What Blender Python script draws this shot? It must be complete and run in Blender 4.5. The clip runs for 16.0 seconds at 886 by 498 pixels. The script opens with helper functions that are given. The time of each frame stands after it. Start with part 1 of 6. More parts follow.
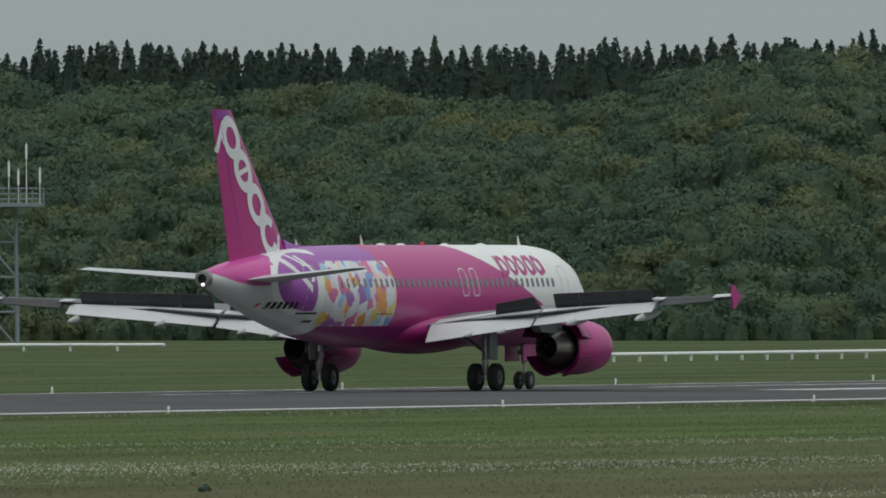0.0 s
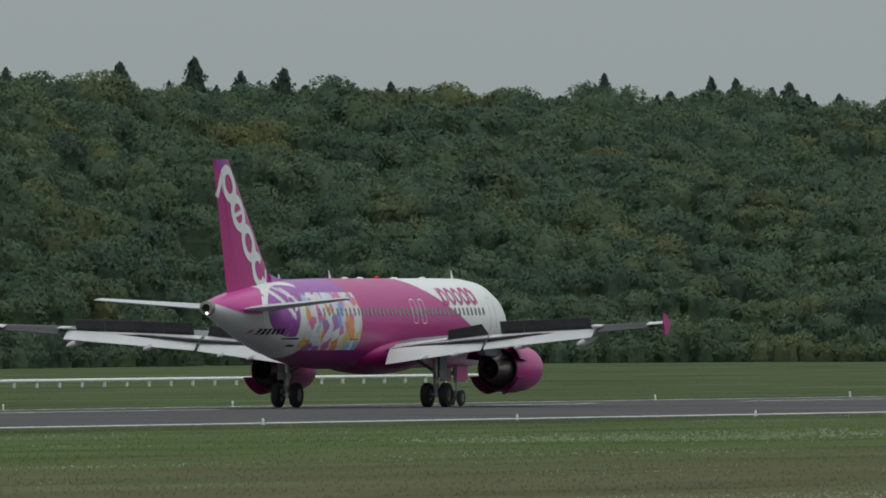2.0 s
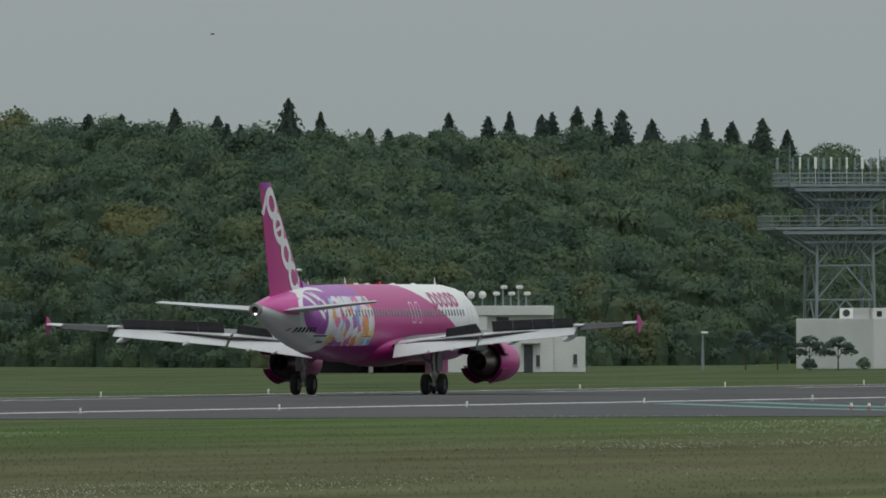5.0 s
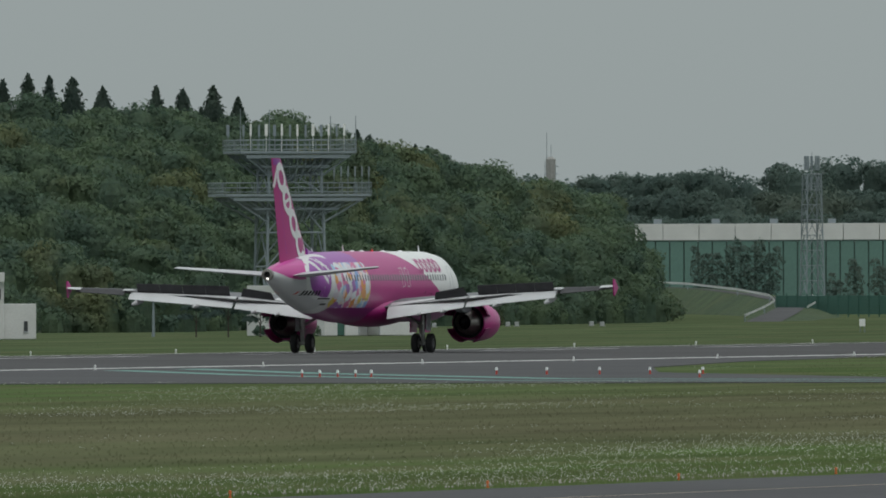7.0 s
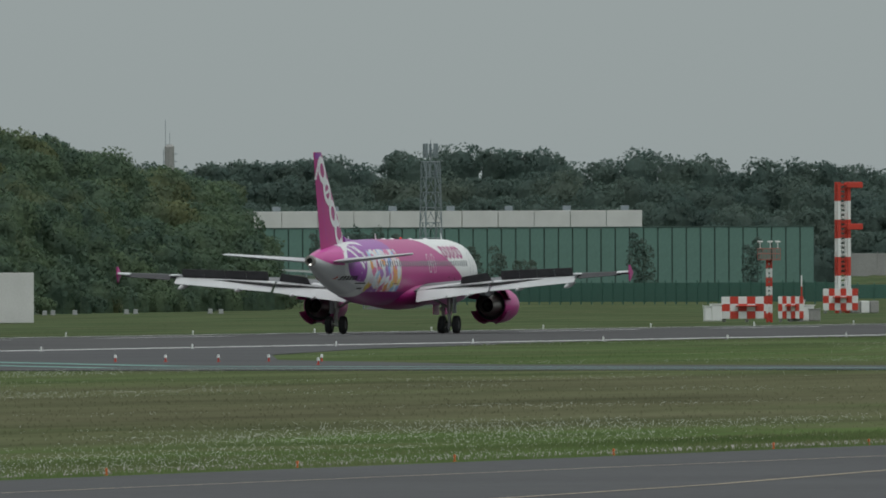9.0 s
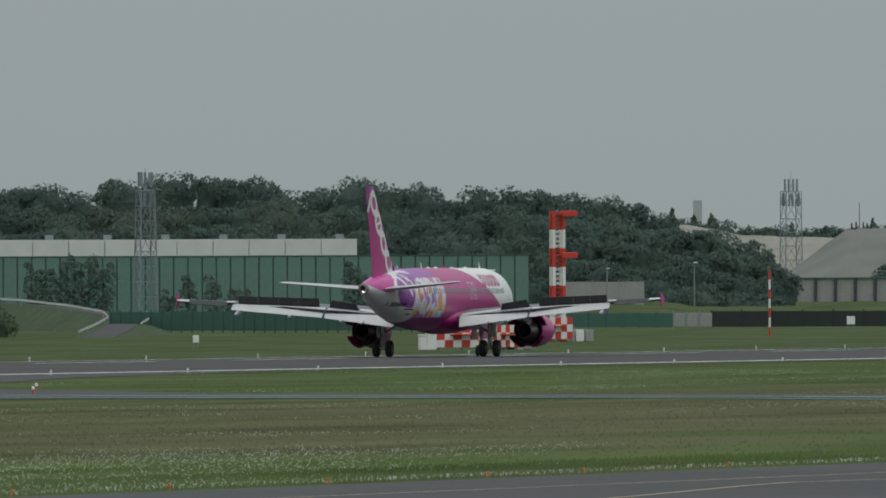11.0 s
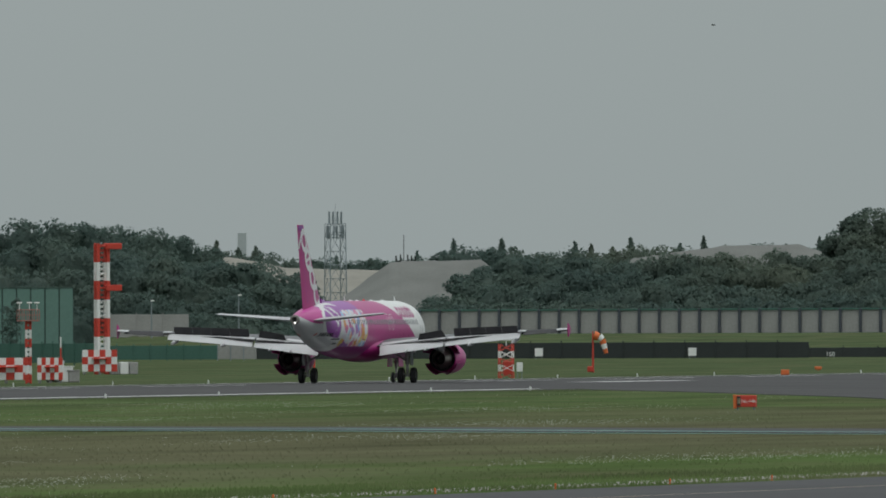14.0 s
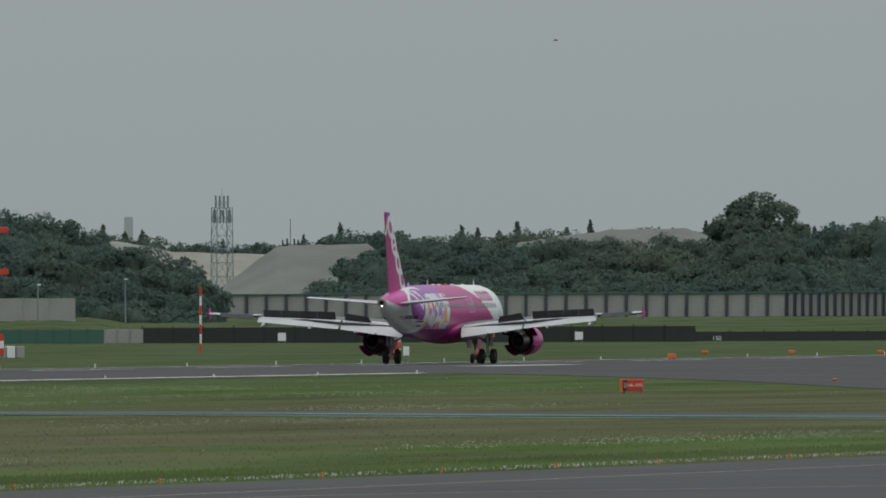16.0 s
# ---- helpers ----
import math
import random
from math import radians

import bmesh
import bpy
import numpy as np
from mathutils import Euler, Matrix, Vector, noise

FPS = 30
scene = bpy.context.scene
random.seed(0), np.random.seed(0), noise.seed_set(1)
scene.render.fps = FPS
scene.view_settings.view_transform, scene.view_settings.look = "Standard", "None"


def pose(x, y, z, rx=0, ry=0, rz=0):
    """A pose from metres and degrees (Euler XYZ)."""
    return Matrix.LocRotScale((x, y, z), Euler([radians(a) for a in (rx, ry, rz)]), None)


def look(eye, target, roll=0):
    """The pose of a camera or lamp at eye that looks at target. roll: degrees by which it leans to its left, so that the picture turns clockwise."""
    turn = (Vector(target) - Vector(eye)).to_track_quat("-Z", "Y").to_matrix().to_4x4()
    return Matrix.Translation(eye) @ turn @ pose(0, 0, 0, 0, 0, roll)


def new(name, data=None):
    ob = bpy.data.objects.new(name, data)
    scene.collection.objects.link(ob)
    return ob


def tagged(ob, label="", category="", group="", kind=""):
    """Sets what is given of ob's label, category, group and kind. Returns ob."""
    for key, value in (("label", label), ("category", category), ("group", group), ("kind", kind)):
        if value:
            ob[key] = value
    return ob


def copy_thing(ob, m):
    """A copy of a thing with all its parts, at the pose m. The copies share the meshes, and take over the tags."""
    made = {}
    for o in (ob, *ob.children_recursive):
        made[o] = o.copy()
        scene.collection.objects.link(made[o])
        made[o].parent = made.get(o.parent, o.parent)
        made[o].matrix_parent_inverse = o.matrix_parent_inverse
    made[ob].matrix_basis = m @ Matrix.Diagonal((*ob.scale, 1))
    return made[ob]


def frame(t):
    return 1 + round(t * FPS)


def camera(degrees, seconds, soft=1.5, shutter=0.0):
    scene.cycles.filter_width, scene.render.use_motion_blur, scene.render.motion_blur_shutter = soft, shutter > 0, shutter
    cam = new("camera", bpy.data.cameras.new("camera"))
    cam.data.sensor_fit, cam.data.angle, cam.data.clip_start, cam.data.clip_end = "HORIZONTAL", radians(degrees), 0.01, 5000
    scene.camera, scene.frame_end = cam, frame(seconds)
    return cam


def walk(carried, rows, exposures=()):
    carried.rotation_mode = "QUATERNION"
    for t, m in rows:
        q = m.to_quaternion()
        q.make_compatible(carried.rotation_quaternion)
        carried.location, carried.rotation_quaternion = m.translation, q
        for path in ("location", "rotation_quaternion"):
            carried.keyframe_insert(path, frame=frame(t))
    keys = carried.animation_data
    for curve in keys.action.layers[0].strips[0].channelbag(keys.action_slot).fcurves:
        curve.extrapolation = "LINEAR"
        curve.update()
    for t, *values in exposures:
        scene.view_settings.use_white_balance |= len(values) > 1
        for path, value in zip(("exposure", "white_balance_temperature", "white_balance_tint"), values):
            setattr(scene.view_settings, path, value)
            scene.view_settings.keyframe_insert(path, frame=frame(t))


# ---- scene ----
# The runway runs along +Y on the camera's left; the camera stands still and pans.
EYE_Z = 4.75            # height of the lens above the runway
NEAR_EDGE = -310.6      # row of edge lights on the camera's side
FAR_EDGE = -373.6       # row of edge lights on the far side
CENTRE = -347.06        # the airliner's track

cam = camera(2.487, 16.0, soft=1.8)
# seconds, degrees left of +Y, degrees above the level
PATH = [
    (0, 24.0180, 0.0912),
    (0.5, 23.1990, 0.0953),
    (1, 22.3910, 0.1030),
    (1.5, 21.5120, 0.1183),
    (2, 20.8945, 0.1726),
    (2.5, 20.2160, 0.2003),
    (3, 19.6100, 0.1949),
    (5.5, 17.4742, 0.1784),
    (6, 17.1454, 0.1618),
    (6.5, 16.5731, 0.0856),
    (7, 16.2363, 0.0774),
    (7.5, 15.9220, 0.0712),
    (8, 15.5235, 0.0490),
    (8.5, 15.3158, 0.0328),
    (11, 14.3652, 0.1159),
    (11.5, 14.1061, 0.1027),
    (12, 13.9105, 0.1092),
    (12.5, 13.4231, 0.1125),
    (13, 13.1730, 0.1458),
    (13.5, 13.1412, 0.1957),
    (14, 13.0859, 0.2024),
    (14.5, 12.8315, 0.2216),
    (15, 12.7639, 0.2535),
    (15.5, 12.7811, 0.2169),
    (16, 12.7677, 0.1563),
]

walk(cam, [(t, pose(0, 0, EYE_Z, 90 + tilt, 0, yaw) @ pose(0, 0, 0, 0, 0, -0.22)) for t, yaw, tilt in PATH])

# ---- world, sun, exposure ----
scene.view_settings.exposure = 0.0
w = bpy.data.worlds.new("overcast_sky")
scene.world = w
w.use_nodes = True
wn, wl = w.node_tree.nodes, w.node_tree.links
sky = wn.new("ShaderNodeTexSky")
sky.sky_type, sky.sun_disc = "NISHITA", False
sky.sun_elevation, sky.sun_rotation = radians(62), radians(150)
# cloud cover: a grey dome, three times brighter overhead than at the horizon
coord, split = wn.new("ShaderNodeTexCoord"), wn.new("ShaderNodeSeparateXYZ")
ramp = wn.new("ShaderNodeValToRGB")
ramp.color_ramp.elements[0].position, ramp.color_ramp.elements[0].color = 0.0, (0.280, 0.321, 0.324, 1)
ramp.color_ramp.elements[1].position, ramp.color_ramp.elements[1].color = 1.0, (0.90, 0.97, 0.97, 1)
cloud = wn.new("ShaderNodeTexNoise")
cloud.inputs["Scale"].default_value, cloud.inputs["Detail"].default_value = 6.0, 3.0
soft_cloud = wn.new("ShaderNodeMapRange")
soft_cloud.inputs["To Min"].default_value, soft_cloud.inputs["To Max"].default_value = 0.96, 1.04
tint = wn.new("ShaderNodeMix")
tint.data_type, tint.blend_type = "RGBA", "MULTIPLY"
tint.inputs[0].default_value = 1.0
add = wn.new("ShaderNodeMix")
add.data_type, add.blend_type = "RGBA", "ADD"
add.inputs[0].default_value = 0.004
wl.new(coord.outputs["Generated"], split.inputs[0])
wl.new(split.outputs["Z"], ramp.inputs[0])
wl.new(coord.outputs["Generated"], cloud.inputs["Vector"])
wl.new(cloud.outputs["Fac"], soft_cloud.inputs["Value"])
wl.new(ramp.outputs[0], tint.inputs[6])
wl.new(soft_cloud.outputs[0], tint.inputs[7])
wl.new(tint.outputs[2], add.inputs[6])
wl.new(sky.outputs[0], add.inputs[7])
wl.new(add.outputs[2], wn["Background"].inputs[0])
wn["Background"].inputs[1].default_value = 1.0

sun = new("sun", bpy.data.lights.new("sun", "SUN"))
sun.data.energy, sun.data.angle, sun.data.color = 0.7, radians(25), (1.0, 0.97, 0.92)
sun.matrix_world = look((0, 0, 500), (-160, 200, 0))


# ---- materials ----
def mat(name, color, rough=0.6, metal=0.0, vary=0.12, scale=1.0, bump=0.0, fine=20.0, coat=0.0, glow=None, gloss=0.5):
    """A surface with variation at two scales: broad stains and fine grain."""
    m = bpy.data.materials.new(name)
    m.use_nodes = True
    n, l = m.node_tree.nodes, m.node_tree.links
    b = n["Principled BSDF"]
    b.inputs["Roughness"].default_value, b.inputs["Metallic"].default_value = rough, metal
    b.inputs["Coat Weight"].default_value, b.inputs["Specular IOR Level"].default_value = coat, gloss
    tc = n.new("ShaderNodeTexCoord")
    big, small = n.new("ShaderNodeTexNoise"), n.new("ShaderNodeTexNoise")
    big.inputs["Scale"].default_value, big.inputs["Detail"].default_value = scale, 4
    small.inputs["Scale"].default_value, small.inputs["Detail"].default_value = scale * fine, 3
    total = n.new("ShaderNodeMath")
    total.operation = "ADD"
    rng = n.new("ShaderNodeMapRange")
    rng.inputs["From Min"].default_value, rng.inputs["From Max"].default_value = 0.6, 1.4
    rng.inputs["To Min"].default_value, rng.inputs["To Max"].default_value = 1 - vary, 1 + vary
    mul = n.new("ShaderNodeMix")
    mul.data_type, mul.blend_type = "RGBA", "MULTIPLY"
    mul.inputs[0].default_value = 1
    mul.inputs[6].default_value = (*color, 1)
    for t in (big, small):
        l.new(tc.outputs["Object"], t.inputs["Vector"])
    l.new(big.outputs["Fac"], total.inputs[0])
    l.new(small.outputs["Fac"], total.inputs[1])
    l.new(total.outputs[0], rng.inputs["Value"])
    l.new(rng.outputs[0], mul.inputs[7])
    l.new(mul.outputs[2], b.inputs["Base Color"])
    if bump:
        bp = n.new("ShaderNodeBump")
        bp.inputs["Strength"].default_value, bp.inputs["Distance"].default_value = bump, 0.05
        l.new(small.outputs["Fac"], bp.inputs["Height"])
        l.new(bp.outputs[0], b.inputs["Normal"])
    if glow:
        b.inputs["Emission Color"].default_value = (*glow[:3], 1)
        b.inputs["Emission Strength"].default_value = glow[3]
    return m


def leaf_mat(name, dark, light, accent, patch, rough=0.65, grain=2.2, relief=0.9, mottle=0.35, through_light=0.35, island=0.14):
    """Foliage: hue drifts from crown to crown, and each leaf clump differs a little."""
    m = bpy.data.materials.new(name)
    m.use_nodes = True
    n, l = m.node_tree.nodes, m.node_tree.links
    b = n["Principled BSDF"]
    b.inputs["Roughness"].default_value = rough
    b.inputs["Specular IOR Level"].default_value = 0.25
    tc, geo = n.new("ShaderNodeTexCoord"), n.new("ShaderNodeNewGeometry")
    big = n.new("ShaderNodeTexNoise")
    big.inputs["Scale"].default_value, big.inputs["Detail"].default_value = patch, 2
    wide = n.new("ShaderNodeTexNoise")
    wide.inputs["Scale"].default_value, wide.inputs["Detail"].default_value = patch * 0.3, 3
    r1 = n.new("ShaderNodeValToRGB")
    r1.color_ramp.elements[0].position, r1.color_ramp.elements[0].color = 0.35, (*dark, 1)
    r1.color_ramp.elements[1].position, r1.color_ramp.elements[1].color = 0.65, (*light, 1)
    r2 = n.new("ShaderNodeMapRange")
    r2.inputs["From Min"].default_value, r2.inputs["From Max"].default_value = 0.56, 0.72
    mx = n.new("ShaderNodeMix")
    mx.data_type = "RGBA"
    mx.inputs[7].default_value = (*accent, 1)
    rng = n.new("ShaderNodeMapRange")
    rng.inputs["To Min"].default_value, rng.inputs["To Max"].default_value = 1 - island, 1 + island
    mul = n.new("ShaderNodeMix")
    mul.data_type, mul.blend_type = "RGBA", "MULTIPLY"
    mul.inputs[0].default_value = 1
    l.new(tc.outputs["Object"], big.inputs["Vector"])
    l.new(tc.outputs["Object"], wide.inputs["Vector"])
    l.new(big.outputs["Fac"], r1.inputs[0])
    l.new(wide.outputs["Fac"], r2.inputs["Value"])
    l.new(r2.outputs[0], mx.inputs[0])
    l.new(r1.outputs[0], mx.inputs[6])
    l.new(geo.outputs["Random Per Island"], rng.inputs["Value"])
    l.new(mx.outputs[2], mul.inputs[6])
    l.new(rng.outputs[0], mul.inputs[7])
    # leaf clumps: mottled colour and relief at half a metre and below
    clump = n.new("ShaderNodeTexNoise")
    clump.inputs["Scale"].default_value, clump.inputs["Detail"].default_value, clump.inputs["Roughness"].default_value = grain, 5, 0.65
    l.new(tc.outputs["Object"], clump.inputs["Vector"])
    r3 = n.new("ShaderNodeMapRange")
    r3.inputs["From Min"].default_value, r3.inputs["From Max"].default_value = 0.3, 0.7
    r3.inputs["To Min"].default_value, r3.inputs["To Max"].default_value = 1 - mottle, 1 + mottle
    mul2 = n.new("ShaderNodeMix")
    mul2.data_type, mul2.blend_type = "RGBA", "MULTIPLY"
    mul2.inputs[0].default_value = 1
    l.new(clump.outputs["Fac"], r3.inputs["Value"])
    l.new(mul.outputs[2], mul2.inputs[6])
    l.new(r3.outputs[0], mul2.inputs[7])
    bp = n.new("ShaderNodeBump")
    bp.inputs["Strength"].default_value, bp.inputs["Distance"].default_value = relief, 0.6 / grain
    l.new(clump.outputs["Fac"], bp.inputs["Height"])
    l.new(bp.outputs[0], b.inputs["Normal"])
    l.new(mul2.outputs[2], b.inputs["Base Color"])
    # leaves let some light through
    thin, blend = n.new("ShaderNodeBsdfTranslucent"), n.new("ShaderNodeMixShader")
    blend.inputs[0].default_value = through_light
    l.new(mul2.outputs[2], thin.inputs["Color"])
    l.new(b.outputs[0], blend.inputs[1])
    l.new(thin.outputs[0], blend.inputs[2])
    l.new(blend.outputs[0], n["Material Output"].inputs["Surface"])
    return m


def grass_mat(name, gain, through_light=0.0):
    """Meadow grass: mowing bands along the runway, uneven patches in them, and fine blades."""
    m = bpy.data.materials.new(name)
    m.use_nodes = True
    n, l = m.node_tree.nodes, m.node_tree.links
    b = n["Principled BSDF"]
    b.inputs["Roughness"].default_value, b.inputs["Specular IOR Level"].default_value = 0.9, 0.0
    tc, sp = n.new("ShaderNodeTexCoord"), n.new("ShaderNodeSeparateXYZ")
    l.new(tc.outputs["Object"], sp.inputs[0])

    def drift(sx, sy, detail, lo, hi, off=0.0):
        q, t, r = n.new("ShaderNodeMapping"), n.new("ShaderNodeTexNoise"), n.new("ShaderNodeMapRange")
        q.inputs["Scale"].default_value, q.inputs["Location"].default_value = (sx, sy, 1), (off, off, off)
        t.inputs["Scale"].default_value, t.inputs["Detail"].default_value = 1.0, detail
        r.inputs["From Min"].default_value, r.inputs["From Max"].default_value = 0.28, 0.72
        r.inputs["To Min"].default_value, r.inputs["To Max"].default_value = lo, hi
        l.new(tc.outputs["Object"], q.inputs[0])
        l.new(q.outputs[0], t.inputs["Vector"])
        l.new(t.outputs["Fac"], r.inputs["Value"])
        return r.outputs[0]

    shift, place = n.new("ShaderNodeMath"), n.new("ShaderNodeMapRange")
    shift.operation = "ADD"
    l.new(sp.outputs["X"], shift.inputs[0])
    l.new(drift(0.03, 0.012, 3, -20, 20), shift.inputs[1])
    place.inputs["From Min"].default_value, place.inputs["From Max"].default_value = -320, -120
    l.new(shift.outputs[0], place.inputs["Value"])
    ramp = n.new("ShaderNodeValToRGB")
    stops = [(0.0, (0.080, 0.108, 0.050)), (0.12, (0.088, 0.122, 0.050)), (0.30, (0.082, 0.122, 0.044)), (0.46, (0.098, 0.117, 0.053)), (0.58, (0.108, 0.113, 0.060)),
             (0.72, (0.114, 0.114, 0.063)), (0.82, (0.106, 0.120, 0.058)), (0.90, (0.090, 0.130, 0.044)), (1.0, (0.084, 0.124, 0.042))]
    while len(ramp.color_ramp.elements) < len(stops):
        ramp.color_ramp.elements.new(0.5)
    for e, (p, c) in zip(ramp.color_ramp.elements, stops):
        e.position, e.color = p, (c[0] * gain, c[1] * gain, c[2] * gain * 1.1, 1)
    l.new(place.outputs[0], ramp.inputs[0])
    col = ramp.outputs[0]
    for sx, sy, detail, lo, hi, off in ((0.12, 0.02, 3, 0.72, 1.26, 3.0), (0.9, 0.21, 6, 0.90, 1.10, 7.0)):
        mul = n.new("ShaderNodeMix")
        mul.data_type, mul.blend_type = "RGBA", "MULTIPLY"
        mul.inputs[0].default_value = 1
        l.new(col, mul.inputs[6])
        l.new(drift(sx, sy, detail, lo, hi, off), mul.inputs[7])
        col = mul.outputs[2]
    # yellower and drier patches
    dry = n.new("ShaderNodeMix")
    dry.data_type = "RGBA"
    dry.inputs[7].default_value = (0.132 * gain, 0.132 * gain, 0.078 * gain, 1)
    l.new(drift(0.2, 0.03, 4, -0.6, 0.75, 11.0), dry.inputs[0])
    l.new(col, dry.inputs[6])
    l.new(dry.outputs[2], b.inputs["Base Color"])
    if through_light:
        thin, blend = n.new("ShaderNodeBsdfTranslucent"), n.new("ShaderNodeMixShader")
        blend.inputs[0].default_value = through_light
        l.new(dry.outputs[2], thin.inputs["Color"])
        l.new(b.outputs[0], blend.inputs[1])
        l.new(thin.outputs[0], blend.inputs[2])
        l.new(blend.outputs[0], n["Material Output"].inputs["Surface"])
    return m


WHITE = mat("white_paint", (0.74, 0.75, 0.76), 0.35, vary=0.06, scale=0.8)
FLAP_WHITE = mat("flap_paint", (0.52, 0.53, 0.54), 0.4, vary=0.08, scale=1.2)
MAGENTA = mat("magenta_paint", (0.42, 0.022, 0.200), 0.35, vary=0.06, scale=0.6, coat=0.08)
PURPLE = mat("purple_paint", (0.27, 0.045, 0.34), 0.35, vary=0.06, scale=0.6, coat=0.08)
PINK = mat("pink_paint", (0.62, 0.12, 0.42), 0.35, vary=0.05, scale=0.6)
# wing grey darkened to stand for the shaded outer wing
WING_GREY = mat("wing_grey", (0.17, 0.175, 0.185), 0.7, vary=0.12, scale=1.0, gloss=0.2)
DOOR_MAGENTA = mat("reverser_paint", (0.26, 0.012, 0.125), 0.45, vary=0.1, scale=1.0)
RIM = mat("dark_wheel_rim", (0.20, 0.20, 0.20), 0.5, 0.5, 0.2)
GREY_PAINT = mat("grey_paint", (0.42, 0.44, 0.46), 0.45, vary=0.1, scale=1.0)
# real dark parts, and shade put into spoilers and ailerons; lifted for haze
DARK_AND_SHADED = mat("dark_grey_and_shade", (0.062, 0.062, 0.066), 0.7, vary=0.25, scale=2.0, gloss=0.2)
STEEL = mat("steel", (0.45, 0.44, 0.43), 0.35, 0.9, 0.15, 2.0)
HOT_METAL = mat("burnt_metal", (0.30, 0.28, 0.26), 0.4, 0.85, 0.25, 1.5)
# plain black, used as well for painted shade in flap slot and garage
BLACK = mat("black_and_shade", (0.012, 0.012, 0.013), 0.7, vary=0.2)
RUBBER = mat("tyre_rubber", (0.026, 0.026, 0.027), 0.8, vary=0.2, scale=3)
PANE_DARK = mat("dark_pane", (0.05, 0.055, 0.06), 0.3, vary=0.2, scale=2)
GLASS_DARK = mat("window_glass", (0.16, 0.17, 0.18), 0.15, vary=0.15, scale=4)
CONCRETE = mat("white_render", (0.62, 0.62, 0.61), 0.8, vary=0.12, scale=0.35, bump=0.15)
CONCRETE_GREY = mat("grey_concrete", (0.30, 0.30, 0.29), 0.85, vary=0.2, scale=0.25, bump=0.2)
GALV = mat("galvanised_steel", (0.22, 0.26, 0.28), 0.5, 0.2, 0.15, 0.6)
RED = mat("signal_red", (0.55, 0.05, 0.03), 0.5, vary=0.1)
ORANGE = mat("signal_orange", (0.66, 0.15, 0.04), 0.55, vary=0.1)
SIGN_WHITE = mat("sign_white", (0.76, 0.77, 0.76), 0.5, vary=0.06)
YELLOW = mat("faded_yellow_line", (0.40, 0.33, 0.23), 0.7, vary=0.2, scale=0.8)
LINE_WHITE = mat("road_marking_white", (0.55, 0.55, 0.54), 0.7, vary=0.25, scale=0.5)
TEAL_LINE = mat("green_marking", (0.10, 0.26, 0.22), 0.7, vary=0.25, scale=0.5)
# shed greens lifted towards grey, with distance haze in their colour
GREEN_PANEL = mat("green_cladding", (0.115, 0.215, 0.185), 0.6, vary=0.12, scale=0.12)
GREEN_DARK = mat("dark_green_frame", (0.045, 0.085, 0.072), 0.6, vary=0.15, scale=0.3)
FENCE_GREEN = mat("fence_green", (0.045, 0.122, 0.096), 0.7, vary=0.2, scale=0.3)
FENCE_BLACK = mat("dark_hoarding", (0.028, 0.035, 0.034), 0.8, vary=0.2, scale=0.3)
GRAVEL = mat("grey_gravel", (0.15, 0.155, 0.145), 0.95, vary=0.25, scale=0.12, bump=0.5, fine=30)
SAND = mat("bare_earth", (0.235, 0.225, 0.195), 0.95, vary=0.25, scale=0.12, bump=0.5, fine=30)
ROOF_GREY = mat("pale_roof_sheet", (0.36, 0.38, 0.38), 0.6, vary=0.12, scale=0.2)
BARK = mat("bark", (0.06, 0.05, 0.04), 0.9, vary=0.3, scale=1.0)
ASPHALT = mat("asphalt", (0.082, 0.081, 0.083), 1.0, vary=0.28, scale=0.06, bump=0.3, fine=40, gloss=0.08)
ASPHALT_OLD = mat("worn_asphalt", (0.088, 0.088, 0.092), 1.0, vary=0.22, scale=0.05, bump=0.3, fine=40, gloss=0.08)
# concrete paled and blued: the skyline haze is put into its colour
TOWER_HAZE = mat("hazed_concrete", (0.40, 0.44, 0.45), 0.8, vary=0.08, scale=0.1)
GRASS = grass_mat("grass_ground", 0.92)
BANK = leaf_mat("bank_grass", (0.034, 0.058, 0.028), (0.055, 0.082, 0.036), (0.062, 0.080, 0.036), 0.2, 0.9, 1.5, 0.5, 0.3, 0.0)
TUFT = grass_mat("grass_tufts", 1.12, 0.12)
FLOWER = mat("white_flowers", (0.46, 0.48, 0.42), 0.8, vary=0.15)
# distance haze mixed into the leaf colours: blue raised, far woods paler too
LEAF = leaf_mat("broadleaf", (0.070, 0.118, 0.084), (0.116, 0.170, 0.094), (0.172, 0.184, 0.080), 0.2, 0.65, 2.4, 0.25, 0.2, 0.42, 0.12)
LEAF_HAZED = leaf_mat("hazed_broadleaf", (0.084, 0.132, 0.118), (0.112, 0.160, 0.134), (0.130, 0.164, 0.124), 0.08, 0.65, 1.3, 0.25, 0.18, 0.5, 0.10)
CEDAR = leaf_mat("cedar", (0.050, 0.082, 0.068), (0.068, 0.100, 0.076), (0.072, 0.104, 0.076), 0.2, 0.65, 3.0, 0.25, 0.18, 0.5, 0.10)
LIT_WHITE = mat("white_lamp", (0.8, 0.8, 0.8), 0.3, glow=(1, 0.95, 0.9, 1.5))
LIT_RED = mat("red_lamp", (0.6, 0.02, 0.02), 0.3, glow=(1, 0.08, 0.05, 0.12))


